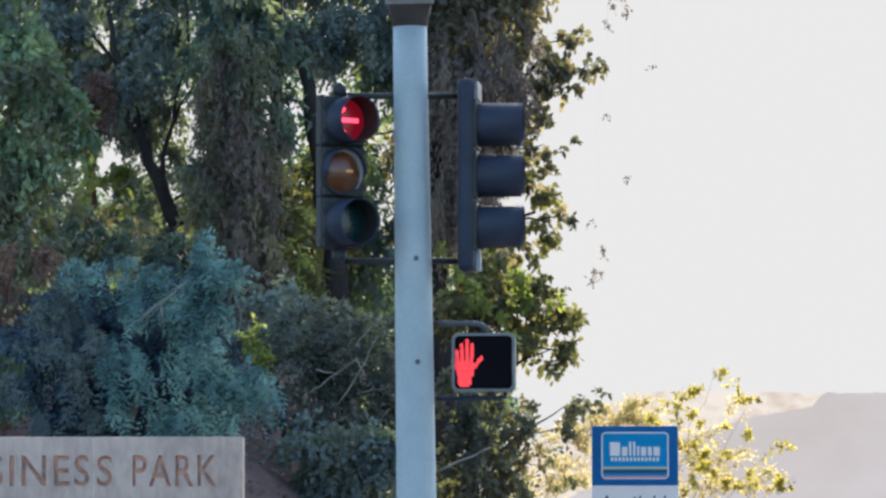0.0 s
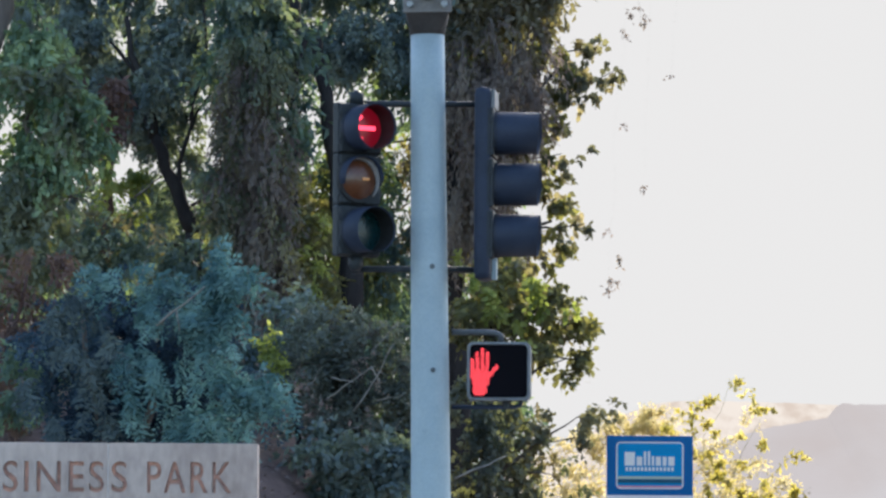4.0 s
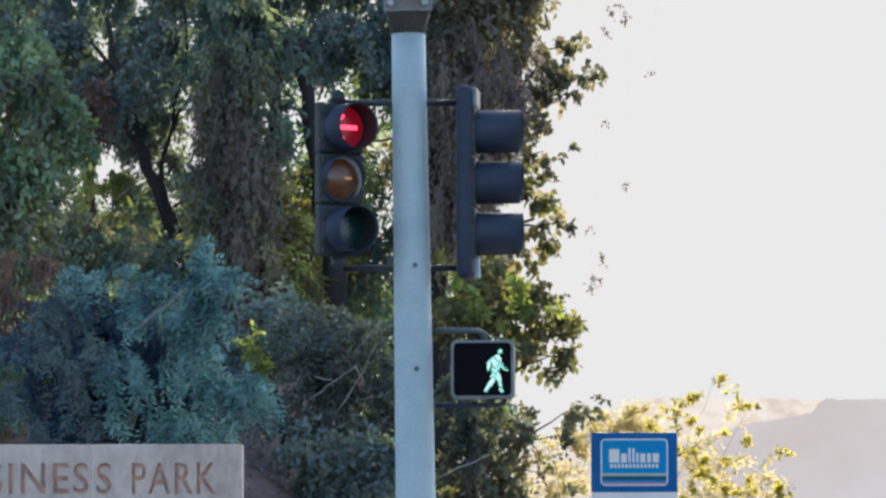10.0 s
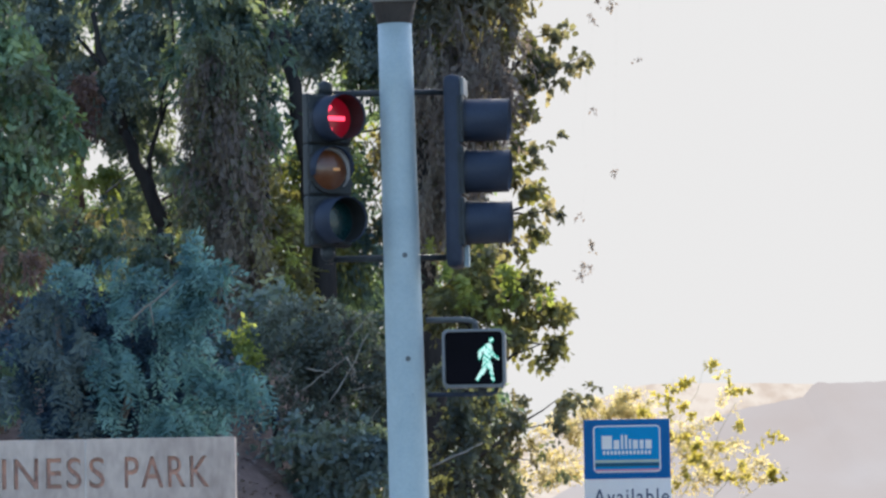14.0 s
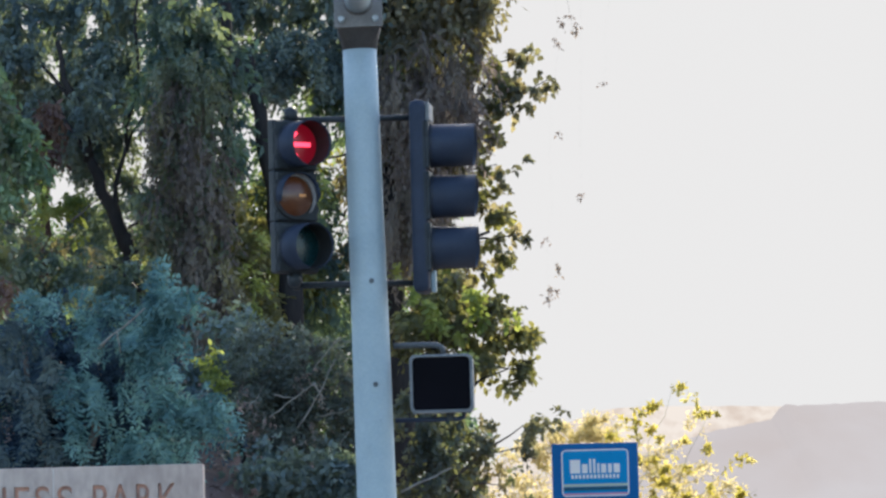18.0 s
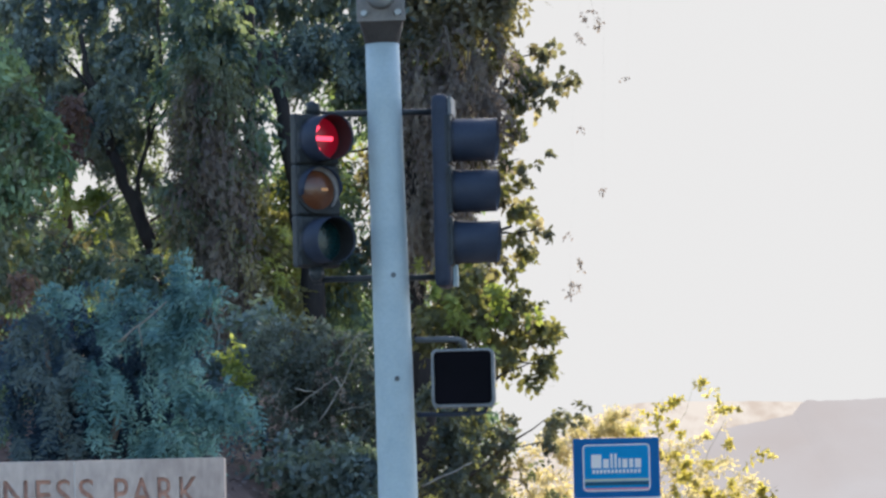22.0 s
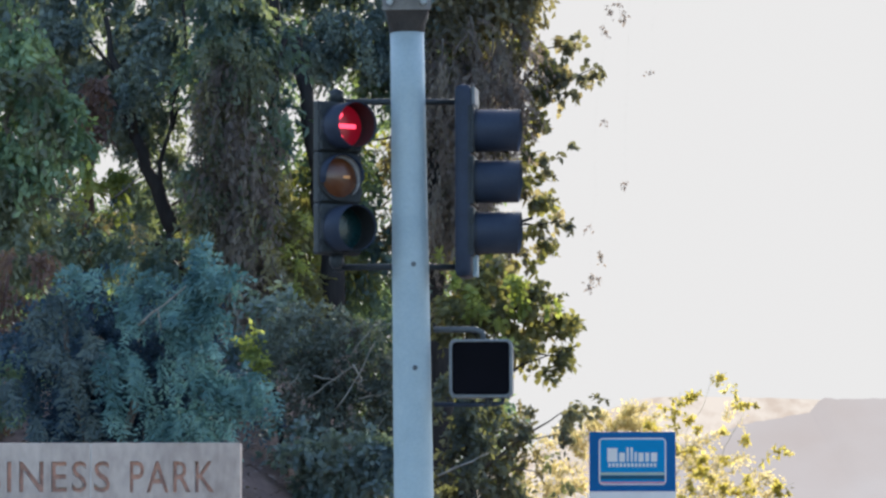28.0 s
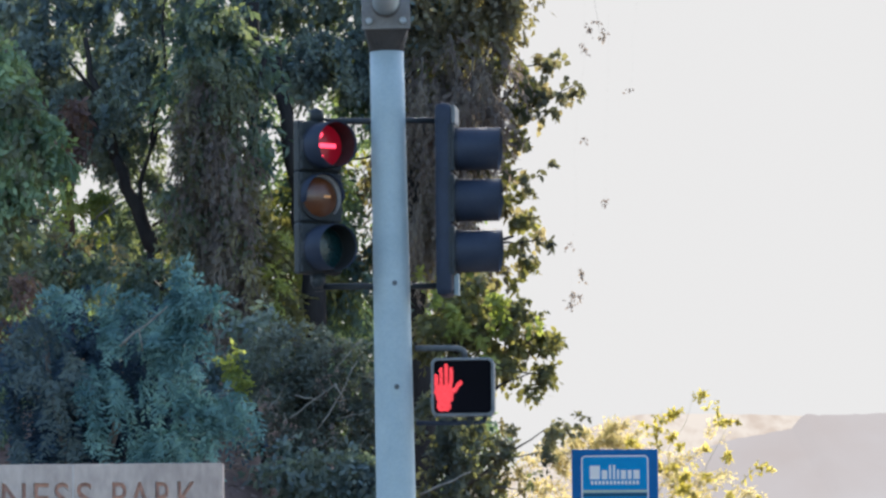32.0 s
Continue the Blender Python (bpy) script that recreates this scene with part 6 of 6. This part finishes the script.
crown("lower_green", t, deep_leaf, puffs(40, (-0.83, 1.89, 0.29, 0.23, 150), (-0.54, 1.88, 0.29, 0.23, 150), (-1.06, 2.07, 0.24, 0.19, 80), (-0.75, 2.13, 0.31, 0.19, 110), (-1.24, 2.23, 0.21, 0.16, 60), (-0.96, 1.71, 0.31, 0.14, 90), (-1.16, 1.81, 0.14, 0.16, 30), (-0.41, 2.13, 0.21, 0.21, 70)), 0.085, 0.05, "dark green low leaves", droop=0.6, strand=0.2)
# bright patch: sunlight painted as lime leaves
crown("bright_growth", t, lime_leaf, puffs(40.4, (-1.68, 3.10, 0.10, 0.10, 30), (-1.61, 2.99, 0.07, 0.06, 12)), 0.075, 0.036, "yellow-green leaves with a sunlit tone painted in", droop=0.5, strand=0.14, per=7)
crown("dark_growth", t, deep_leaf, puffs(42, (-1.88, 3.07, 0.22, 0.19, 60), (-1.50, 3.51, 0.24, 0.24, 90), (-1.71, 3.21, 0.22, 0.16, 60)), 0.09, 0.045, droop=0.7)

# backlit yellow bush in front of the hills
t = tree("yellow_bush", 4.2, 70.0, "sparse sunlit yellow-green bush before the hazy hills", "bush")
for i, (a, b) in enumerate((((3.331, 70, 0.909), (4.468, 70, 3.930)), ((3.513, 70, 0.909), (5.105, 70, 3.639)), ((3.786, 70, 0.909), (5.788, 70, 2.274)), ((3.331, 70, 1.091), (3.968, 70, 3.730)), ((3.695, 70, 1.000), (5.424, 70, 2.729)), ((3.240, 70, 1.000), (3.513, 70, 3.320)), ((3.058, 70, 1.000), (2.512, 70, 3.275)))):
    limb("branch", t, straw_twig, a, b, 0.010, 0.002, 0.12, 7, 121 + i, 6)
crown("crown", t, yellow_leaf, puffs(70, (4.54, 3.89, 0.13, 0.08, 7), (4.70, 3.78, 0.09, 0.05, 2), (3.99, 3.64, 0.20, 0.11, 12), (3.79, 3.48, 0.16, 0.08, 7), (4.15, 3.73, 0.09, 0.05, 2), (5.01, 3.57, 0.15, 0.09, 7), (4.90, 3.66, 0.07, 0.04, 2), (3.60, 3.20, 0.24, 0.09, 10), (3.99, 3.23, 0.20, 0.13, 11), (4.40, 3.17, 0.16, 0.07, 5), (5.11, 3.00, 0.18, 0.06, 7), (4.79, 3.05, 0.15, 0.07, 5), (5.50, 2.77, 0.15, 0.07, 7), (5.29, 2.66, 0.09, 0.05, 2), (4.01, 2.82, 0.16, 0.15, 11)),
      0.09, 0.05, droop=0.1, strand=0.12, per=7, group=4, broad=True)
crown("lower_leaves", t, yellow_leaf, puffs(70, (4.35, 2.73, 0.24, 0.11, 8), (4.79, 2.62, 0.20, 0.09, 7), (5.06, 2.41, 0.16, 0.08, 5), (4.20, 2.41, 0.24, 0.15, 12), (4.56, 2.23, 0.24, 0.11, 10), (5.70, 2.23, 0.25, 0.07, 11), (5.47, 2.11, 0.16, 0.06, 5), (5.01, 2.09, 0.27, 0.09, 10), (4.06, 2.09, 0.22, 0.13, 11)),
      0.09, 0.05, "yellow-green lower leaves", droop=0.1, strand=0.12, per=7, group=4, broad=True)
# olive clumps paint the shade under the yellow ones
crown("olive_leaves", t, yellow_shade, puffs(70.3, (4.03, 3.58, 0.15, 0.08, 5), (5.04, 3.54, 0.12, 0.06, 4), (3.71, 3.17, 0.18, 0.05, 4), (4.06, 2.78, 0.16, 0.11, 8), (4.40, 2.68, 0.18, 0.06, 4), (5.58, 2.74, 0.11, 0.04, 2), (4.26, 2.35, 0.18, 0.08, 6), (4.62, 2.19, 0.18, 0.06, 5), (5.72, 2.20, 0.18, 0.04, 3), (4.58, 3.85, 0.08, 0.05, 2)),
      0.08, 0.055, "olive-yellow leaves, shade painted in their colour", droop=0.15, strand=0.12, per=6, group=4, broad=True)
# pale leaf colour paints the sun-bleached haze inside the bush
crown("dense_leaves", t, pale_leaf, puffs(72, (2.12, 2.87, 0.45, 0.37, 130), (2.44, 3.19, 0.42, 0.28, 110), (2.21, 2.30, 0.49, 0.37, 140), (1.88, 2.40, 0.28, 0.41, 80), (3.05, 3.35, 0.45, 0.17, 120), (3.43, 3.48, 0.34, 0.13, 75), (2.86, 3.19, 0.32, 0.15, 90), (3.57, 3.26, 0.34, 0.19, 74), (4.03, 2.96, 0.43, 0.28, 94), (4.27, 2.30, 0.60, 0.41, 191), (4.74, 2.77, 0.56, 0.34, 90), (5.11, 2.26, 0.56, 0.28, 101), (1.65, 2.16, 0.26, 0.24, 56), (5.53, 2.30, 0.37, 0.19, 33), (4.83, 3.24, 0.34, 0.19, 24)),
      0.056, 0.036, "pale leaves, sun and haze painted in their colour", droop=0.2, strand=0.2, per=8)

# far thicket that closes the wood, and unseen tall tops added to block sun
wood = new("far_wood", quads_mesh("far_wood", np.concatenate([
    leaves_on([((-5.13, 56, 4.46), (1.16, 1.08, 0.80), 600), ((-3.52, 56, 4.46), (1.16, 1.08, 0.80), 600), ((-1.92, 56, 4.17), (1.16, 1.16, 0.95), 650), ((-0.61, 56, 3.73), (1.16, 1.23, 1.09), 700), ((0.19, 56, 3.22), (0.58, 0.76, 0.73), 380), ((-3.52, 56, 2.79), (2.55, 1.81, 0.87), 900), ((-1.05, 56, 2.13), (1.46, 1.23, 0.80), 640)], 0.16, 0.06, droop=0.7, strand=0.35, per=9),
    leaves_on([((-0.90, 56, 7.5), (0.5, 0.5, 0.34), 14), ((0.26, 56, 6.43), (0.87, 1.12, 1.16), 218), ((-2.43, 56, 7.52), (0.66, 0.76, 0.66), 71), ((-0.17, 56, 7.81), (1.09, 0.94, 0.58), 151), ((-5.27, 56, 8.47), (0.73, 0.65, 0.36), 50)], 0.15, 0.05, droop=0.8, strand=0.35, per=9)]), green_dark))
tagged(wood, "dark dense foliage of the wood behind", "wood", kind="stuff")
tops = new("unseen_wood_tops", quads_mesh("unseen_wood_tops", leaves_on([((-9.5, 52, 11), (3.5, 2.5, 4.5), 700), ((-5.5, 53, 12.4), (3, 2.5, 3.0), 450), ((-3.0, 53, 12), (2.4, 2.5, 2.2), 300),
                                                   ((-7.5, 58, 12), (5, 3, 5), 400), ((-13.5, 50, 9), (4, 3, 5), 500)], 0.34, 0.13, droop=0.8, strand=0.8, per=9), green_dark))
tagged(tops, "unseen dark crowns added above the bank to block sun", "wood", kind="stuff")
litter = new("leaf_litter", quads_mesh("leaf_litter", np.concatenate([np.array([[[x + 0.035 * math.cos(a + k * 1.57), y + 0.035 * math.sin(a + k * 1.57) * 0.6, ground_z(x, y) + 0.012 + 0.012 * ((k + i) % 2)] for k in range(4)]])
    for i, (x, y, a) in enumerate(rng.uniform((-6, 34.2, 0), (2, 44, 6.28), (5200, 3)))]), dry_leaf))
tagged(litter, "dry brown and grey leaves on the bank", "litter", kind="stuff")


# ---- vehicles ----
def section(half, z0, z1, x, tuck=0.0, round_=0.08):
    """A cross-section of a car body at x, half a width wide, rounded above."""
    pts = []
    for s in (1, -1):
        side = [(half * 0.96, z0), (half, z0 + 0.12), (half, z0 + (z1 - z0) * 0.6), (half - tuck * 0.6, z1 - round_), (half - tuck - round_ * 0.35, z1 - round_ * 0.3), (half - tuck - round_ * 1.4, z1)]
        side = [(x, s * y, z) for y, z in side]
        pts += side if s == 1 else side[::-1]
    return pts


def wheel(parent, x, y, r=0.36, w=0.24):
    s = -1 if y < 0 else 1
    wh = thing("wheel", (x, y, r), "", "")
    wh.parent = parent
    for key in ("label", "category"):
        if key in wh:
            del wh[key]
    prof = [(r * 0.62, -w / 2), (r * 0.93, -w / 2), (r, -w / 2 + 0.03), (r, w / 2 - 0.03), (r * 0.93, w / 2), (r * 0.62, w / 2)]
    n = 32
    bm = bmesh.new()
    loft(bm, [[(q * math.cos(2 * math.pi * k / n), v, q * math.sin(2 * math.pi * k / n)) for k in range(n)] for q, v in prof], caps=False)
    part("tyre", bm, tyre_mat, wh, smooth=True)
    bm = tubed([(0, -w * 0.35, 0), (0, w * 0.35, 0)], r * 0.2, 16)
    for k in range(6):
        a = 2 * math.pi * k / 6
        box(bm, (r * 0.5, 0.03, 0.07), (r * 0.4 * math.cos(a), s * w * 0.3, r * 0.4 * math.sin(a)), 0.006, Matrix.Rotation(-a, 4, "Y"))
    tube(bm, [(0, -w * 0.4, 0), (0, w * 0.4, 0)], r * 0.63, 28, caps=False)
    part("rim", bm, alloy, wh, "silver alloy rim")
    return wh


def smooth_profile(profile, n=6):
    """Catmull-Rom through side profile points."""
    p = [profile[0], *profile, profile[-1]]
    res = []
    for i in range(1, len(p) - 2):
        for k in range(n):
            f = k / n
            res.append(tuple(0.5 * (2 * p[i][c] + (p[i + 1][c] - p[i - 1][c]) * f + (2 * p[i - 1][c] - 5 * p[i][c] + 4 * p[i + 1][c] - p[i + 2][c]) * f * f
                                    + (3 * p[i][c] - p[i - 1][c] - 3 * p[i + 1][c] + p[i + 2][c]) * f ** 3) for c in (0, 1)))
    return res + [profile[-1]]


def greenhouse(name, parent, profile, belt, half, lean, material):
    """A cabin shell over the belt line: side profile lofted in x."""
    bm = bmesh.new()
    rings = []
    for x, z in smooth_profile(profile):
        z = max(z, belt + 0.01)
        t = lean * (z - belt)
        top = half - t
        c = min(0.11, (z - belt) * 0.45)
        pts = []
        for s in (1, -1):
            side = [(half, belt), (half - lean * (z - c - belt), z - c), (top - c * 0.12, z - c * 0.55), (top - c * 0.5, z - c * 0.15), (top - c * 1.5, z), (top * 0.45, z + 0.022)]
            side = [(x, s * y, zz) for y, zz in side]
            pts += side if s == 1 else side[::-1]
        rings.append(pts)
    loft(bm, rings)
    return part(name, bm, material, parent, smooth=True)


def side_window(parent, pts, half, belt, lean, side, name="window"):
    """A pane set 3 mm proud of the leaning cabin side, with a dark seal under it."""
    for grow, off, mat, nm in ((0.018, 0.004, black_trim, "window_seal"), (0.0, 0.0075, glass, name)):
        cx, cz = sum(p[0] for p in pts) / len(pts), sum(p[1] for p in pts) / len(pts)
        bm = bmesh.new()
        ring = []
        for o in (off, off - 0.004):
            r = []
            for x, z in pts:
                d = math.hypot(x - cx, z - cz)
                x2, z2 = x + (x - cx) / d * grow, z + (z - cz) / d * grow
                r.append((x2, side * (half - lean * (z2 - belt) + o), z2))
            ring.append(r)
        loft(bm, ring)
        part(nm, bm, mat, parent, "dark tinted glass" if mat is glass else "")


def pickup():
    car = thing("pickup_truck", (-12, 26.95, 0), "white crew-cab pickup truck driving along the road", "pickup truck")
    # x forwards along the road, zero at the rear edge of the cab roof
    bm = bmesh.new()
    prof = [(-1.75, 1.12), (-1.70, 1.16), (-0.10, 1.17), (0.0, 1.18), (2.25, 1.16), (2.5, 1.14), (3.35, 1.06), (3.62, 0.92), (3.68, 0.6)]
    loft(bm, [section(0.90 if -1.6 < x < 3.2 else 0.84, 0.42, z, x, 0.03, 0.07) for x, z in smooth_profile(prof, 3)])
    body = part("body", bm, white_paint, car, smooth=True)
    bm = boxed((1.52, 1.5, 0.03), (-0.92, 0, 1.185), 0.006)
    part("bed_cover", bm, black_trim, car, "black cover over the bed")
    cab_prof = [(-0.13, 1.18), (-0.07, 1.55), (-0.02, 1.70), (0.08, 1.765), (0.45, 1.785), (0.9, 1.775), (1.35, 1.735), (1.68, 1.66), (2.02, 1.50), (2.36, 1.28), (2.56, 1.17)]
    greenhouse("cab", car, cab_prof, 1.16, 0.86, 0.22, white_paint)
    for s in (-1, 1):
        side_window(car, [(0.30, 1.22), (0.285, 1.50), (0.31, 1.57), (0.38, 1.60), (0.76, 1.59), (0.83, 1.565), (0.85, 1.22)], 0.86, 1.16, 0.22, s, "rear_side_window")
        side_window(car, [(1.14, 1.22), (1.13, 1.52), (1.17, 1.565), (1.38, 1.55), (1.62, 1.48), (1.88, 1.36), (2.08, 1.23)], 0.86, 1.16, 0.22, s, "front_side_window")
        part("door_seam", boxed((0.008, 0.01, 0.75), (0.84, s * 0.898, 0.85)), black_trim, car)
        part("roof_rail", tubed([(0.1, s * 0.66, 1.765), (0.5, s * 0.665, 1.785), (0.95, s * 0.66, 1.77), (1.4, s * 0.65, 1.70)], 0.012, 8), white_paint, car, smooth=True)
        part("roof_seam", tubed([(x, s * (0.862 - 0.22 * (z - 1.16)), z) for x, z in ((0.16, 1.655), (0.5, 1.672), (0.95, 1.66), (1.4, 1.615), (1.75, 1.53))], 0.0035, 6), black_trim, car, "thin dark roof seam")
        part("wing_mirror", boxed((0.12, 0.2, 0.17), (1.85, s * 1.0, 1.3), 0.03), white_paint, car)
        part("door_handle", boxed((0.15, 0.03, 0.03), (0.95, s * 0.905, 1.02), 0.008), white_paint, car)
        part("tail_lamp", boxed((0.06, 0.12, 0.3), (-1.76, s * 0.78, 0.95), 0.015), tail_red, car, "red tail lamp")
        part("headlight", boxed((0.1, 0.3, 0.14), (3.62, s * 0.6, 0.86), 0.03), clear_lens, car, "clear headlight")
        for x in (-0.95, 2.75):
            wheel(car, x, s * 0.80, 0.37)
    part("brake_light", boxed((0.05, 0.22, 0.035), (-0.075, 0, 1.715), 0.01), tail_red, car, "red high brake light")
    bm = bmesh.new()
    loft(bm, [[(-0.135, y, 1.24), (-0.12, y, 1.60)] + [(-0.105, y, 1.62), (-0.12, y, 1.24)] for y in (-0.66, 0.66)])
    part("rear_window", bm, glass, car, "dark tinted rear window")
    bm = bmesh.new()
    loft(bm, [[(2.42, y, 1.20), (1.70, y * 0.86, 1.635), (1.72, y * 0.86, 1.655), (2.46, y, 1.215)] for y in (-0.76, 0.76)])
    part("windscreen", bm, glass, car, "tinted windscreen")
    part("front_bumper", boxed((0.2, 1.7, 0.25), (3.62, 0, 0.52), 0.05), white_paint, car)
    part("rear_bumper", boxed((0.16, 1.7, 0.2), (-1.82, 0, 0.55), 0.04), alloy, car)
    part("grille", boxed((0.06, 0.8, 0.22), (3.66, 0, 0.82), 0.02), black_trim, car)
    part("underbody", boxed((4.6, 1.3, 0.2), (0.9, 0, 0.40), 0.04), black_trim, car)
    return car


def hatchback():
    car = thing("hatchback_car", (-24, 17, 0), "white hatchback car with a rear roof spoiler on the road", "car")
    bm = bmesh.new()
    prof = [(-0.42, 0.72), (-0.36, 0.95), (-0.1, 1.0), (2.3, 0.98), (2.9, 0.93), (3.5, 0.82), (3.75, 0.66), (3.8, 0.5)]
    loft(bm, [section(0.88 if 0 < x < 3.2 else 0.82, 0.3, z, x, 0.03, 0.08) for x, z in smooth_profile(prof, 3)])
    part("body", bm, white_paint, car, smooth=True)
    cab_prof = [(-0.30, 1.0), (-0.16, 1.31), (-0.07, 1.45), (0.02, 1.512), (0.25, 1.541), (0.53, 1.558), (0.85, 1.565), (1.3, 1.563), (1.7, 1.548), (2.0, 1.512), (2.3, 1.43), (2.75, 1.19), (3.05, 1.0)]
    greenhouse("cabin", car, cab_prof, 0.98, 0.85, 0.26, white_paint)
    for s in (-1, 1):
        side_window(car, [(0.28, 1.06), (0.32, 1.35), (0.5, 1.42), (0.85, 1.452), (1.15, 1.465), (1.17, 1.04)], 0.85, 0.98, 0.26, s, "rear_side_window")
        side_window(car, [(1.25, 1.04), (1.25, 1.465), (1.6, 1.45), (1.95, 1.40), (2.3, 1.27), (2.66, 1.06)], 0.85, 0.98, 0.26, s, "front_side_window")
        part("door_seam", boxed((0.008, 0.01, 0.6), (1.21, s * 0.878, 0.7)), black_trim, car)
        part("wing_mirror", boxed((0.12, 0.2, 0.14), (2.55, s * 0.98, 1.12), 0.03), white_paint, car)
        part("door_handle", boxed((0.15, 0.03, 0.03), (1.32, s * 0.882, 0.88), 0.008), white_paint, car)
        part("tail_lamp", boxed((0.06, 0.2, 0.2), (-0.38, s * 0.7, 0.88), 0.02), tail_red, car, "red tail lamp")
        part("headlight", boxed((0.2, 0.3, 0.12), (3.62, s * 0.6, 0.72), 0.03), clear_lens, car, "clear headlight")
        for x in (0.35, 2.95):
            wheel(car, x, s * 0.78, 0.33, 0.21)
    bm = bmesh.new()
    loft(bm, [[(-0.235, y, 1.52), (-0.23, y, 1.585), (-0.12, y, 1.622), (0.0, y, 1.616), (0.2, y, 1.578), (0.1, y, 1.49)] for y in (-0.56, -0.5, 0.5, 0.56)])
    part("spoiler", bm, white_paint, car, "white roof spoiler", smooth=False)
    bm = bmesh.new()
    loft(bm, [[(-0.30, y, 1.06), (-0.10, y, 1.38), (-0.085, y, 1.375), (-0.28, y, 1.05)] for y in (-0.6, 0.6)])
    part("rear_window", bm, glass, car, "dark tinted rear window")
    bm = bmesh.new()
    loft(bm, [[(2.98, y, 1.06), (2.36, y * 0.86, 1.385), (2.38, y * 0.86, 1.40), (3.02, y, 1.075)] for y in (-0.74, 0.74)])
    part("windscreen", bm, glass, car, "tinted windscreen")
    part("front_bumper", boxed((0.2, 1.6, 0.25), (3.72, 0, 0.42), 0.05), white_paint, car)
    part("rear_bumper", boxed((0.18, 1.6, 0.26), (-0.42, 0, 0.5), 0.05), white_paint, car)
    part("grille", boxed((0.05, 0.9, 0.14), (3.8, 0, 0.55), 0.02), black_trim, car)
    part("underbody", boxed((3.9, 1.3, 0.2), (1.6, 0, 0.30), 0.04), black_trim, car)
    return car


truck, hatch = pickup(), hatchback()


# ---- what moves ----
def on_road(x, y, turn=0.0, middle=1.3):
    """A vehicle on the sloping road, its rear roof edge at x, y, heading along +x and turned to the left."""
    a = radians(turn)
    at = lambda d: road_z(x + d * math.cos(a), y + d * math.sin(a))
    slope = math.atan2(at(middle - 1.4) - at(middle + 1.4), 2.8)
    z = at(middle) + middle * math.tan(slope)
    return pose(x, y, z + 0.006, 0, math.degrees(slope), turn)


def motions():
    # the pickup swings a little away as it passes, then straightens
    rows, x, y, turn, t = [], -1.295 - 12.0 * 0.8, 26.85, 0.0, 0.0
    swing = {0.7: 2.0, 0.8: 4.0, 0.9: 7.0, 1.0: 10.0, 1.1: 11.0, 1.2: 9.0, 1.3: 5.0, 1.4: 2.0, 1.5: 0.0}
    for k in range(0, 31):
        t = k / 10
        turn = swing.get(t, 0.0)
        if k <= 16 or k % 5 == 0:
            rows.append((t, on_road(x, y, turn)))
        step = 1.2 if k < 8 else 1.3
        x, y = x + step * math.cos(radians(turn)), y + step * math.sin(radians(turn))
    rows += [(4.0, on_road(34.0, y)), (5.0, on_road(38.5, y)), (6.0, on_road(40.0, y)), (32.0, on_road(40.0, y))]
    walk(truck, rows)
    # slow car that draws a little nearer as it passes
    rows = []
    for t in (0.0, 12.0, 14.0, 16.0, 18.0, 19.0, 19.25, 19.5, 19.75, 20.0, 20.25, 20.5, 20.75, 21.0, 22.0, 24.0, 27.0, 32.0):
        s = max(t, 12.0) - 20.0
        rows.append((t, on_road(-0.06 + 2.85 * s, 16.9 - 0.9 * s if abs(s) < 3 else 16.9 - 2.7 * (1 if s > 0 else -1), -17.5 if abs(s) <= 2 else 0, 1.65)))
    walk(hatch, rows)
    # symbols that light: forward against the face when lit, behind the dark face when out
    lit, out_ = pose(0, 0, 0), pose(0, 0.05, 0)
    rows, state = [(0.0, lit)], True
    switches = [(7.76, False)]
    for n in range(15, 30):
        switches += [(n + 0.13, True)] + ([(n + 0.66, False)] if n < 29 else [])
    for t, on in switches:
        rows += [(t - 0.034, lit if state else out_), (t, lit if on else out_)]
        state = on
    walk(stop_symbol, rows + [(32.0, lit)])
    walk(walk_symbol, [(0.0, out_), (7.726, out_), (7.76, lit), (14.616, lit), (14.65, out_), (32.0, out_)])


motions()
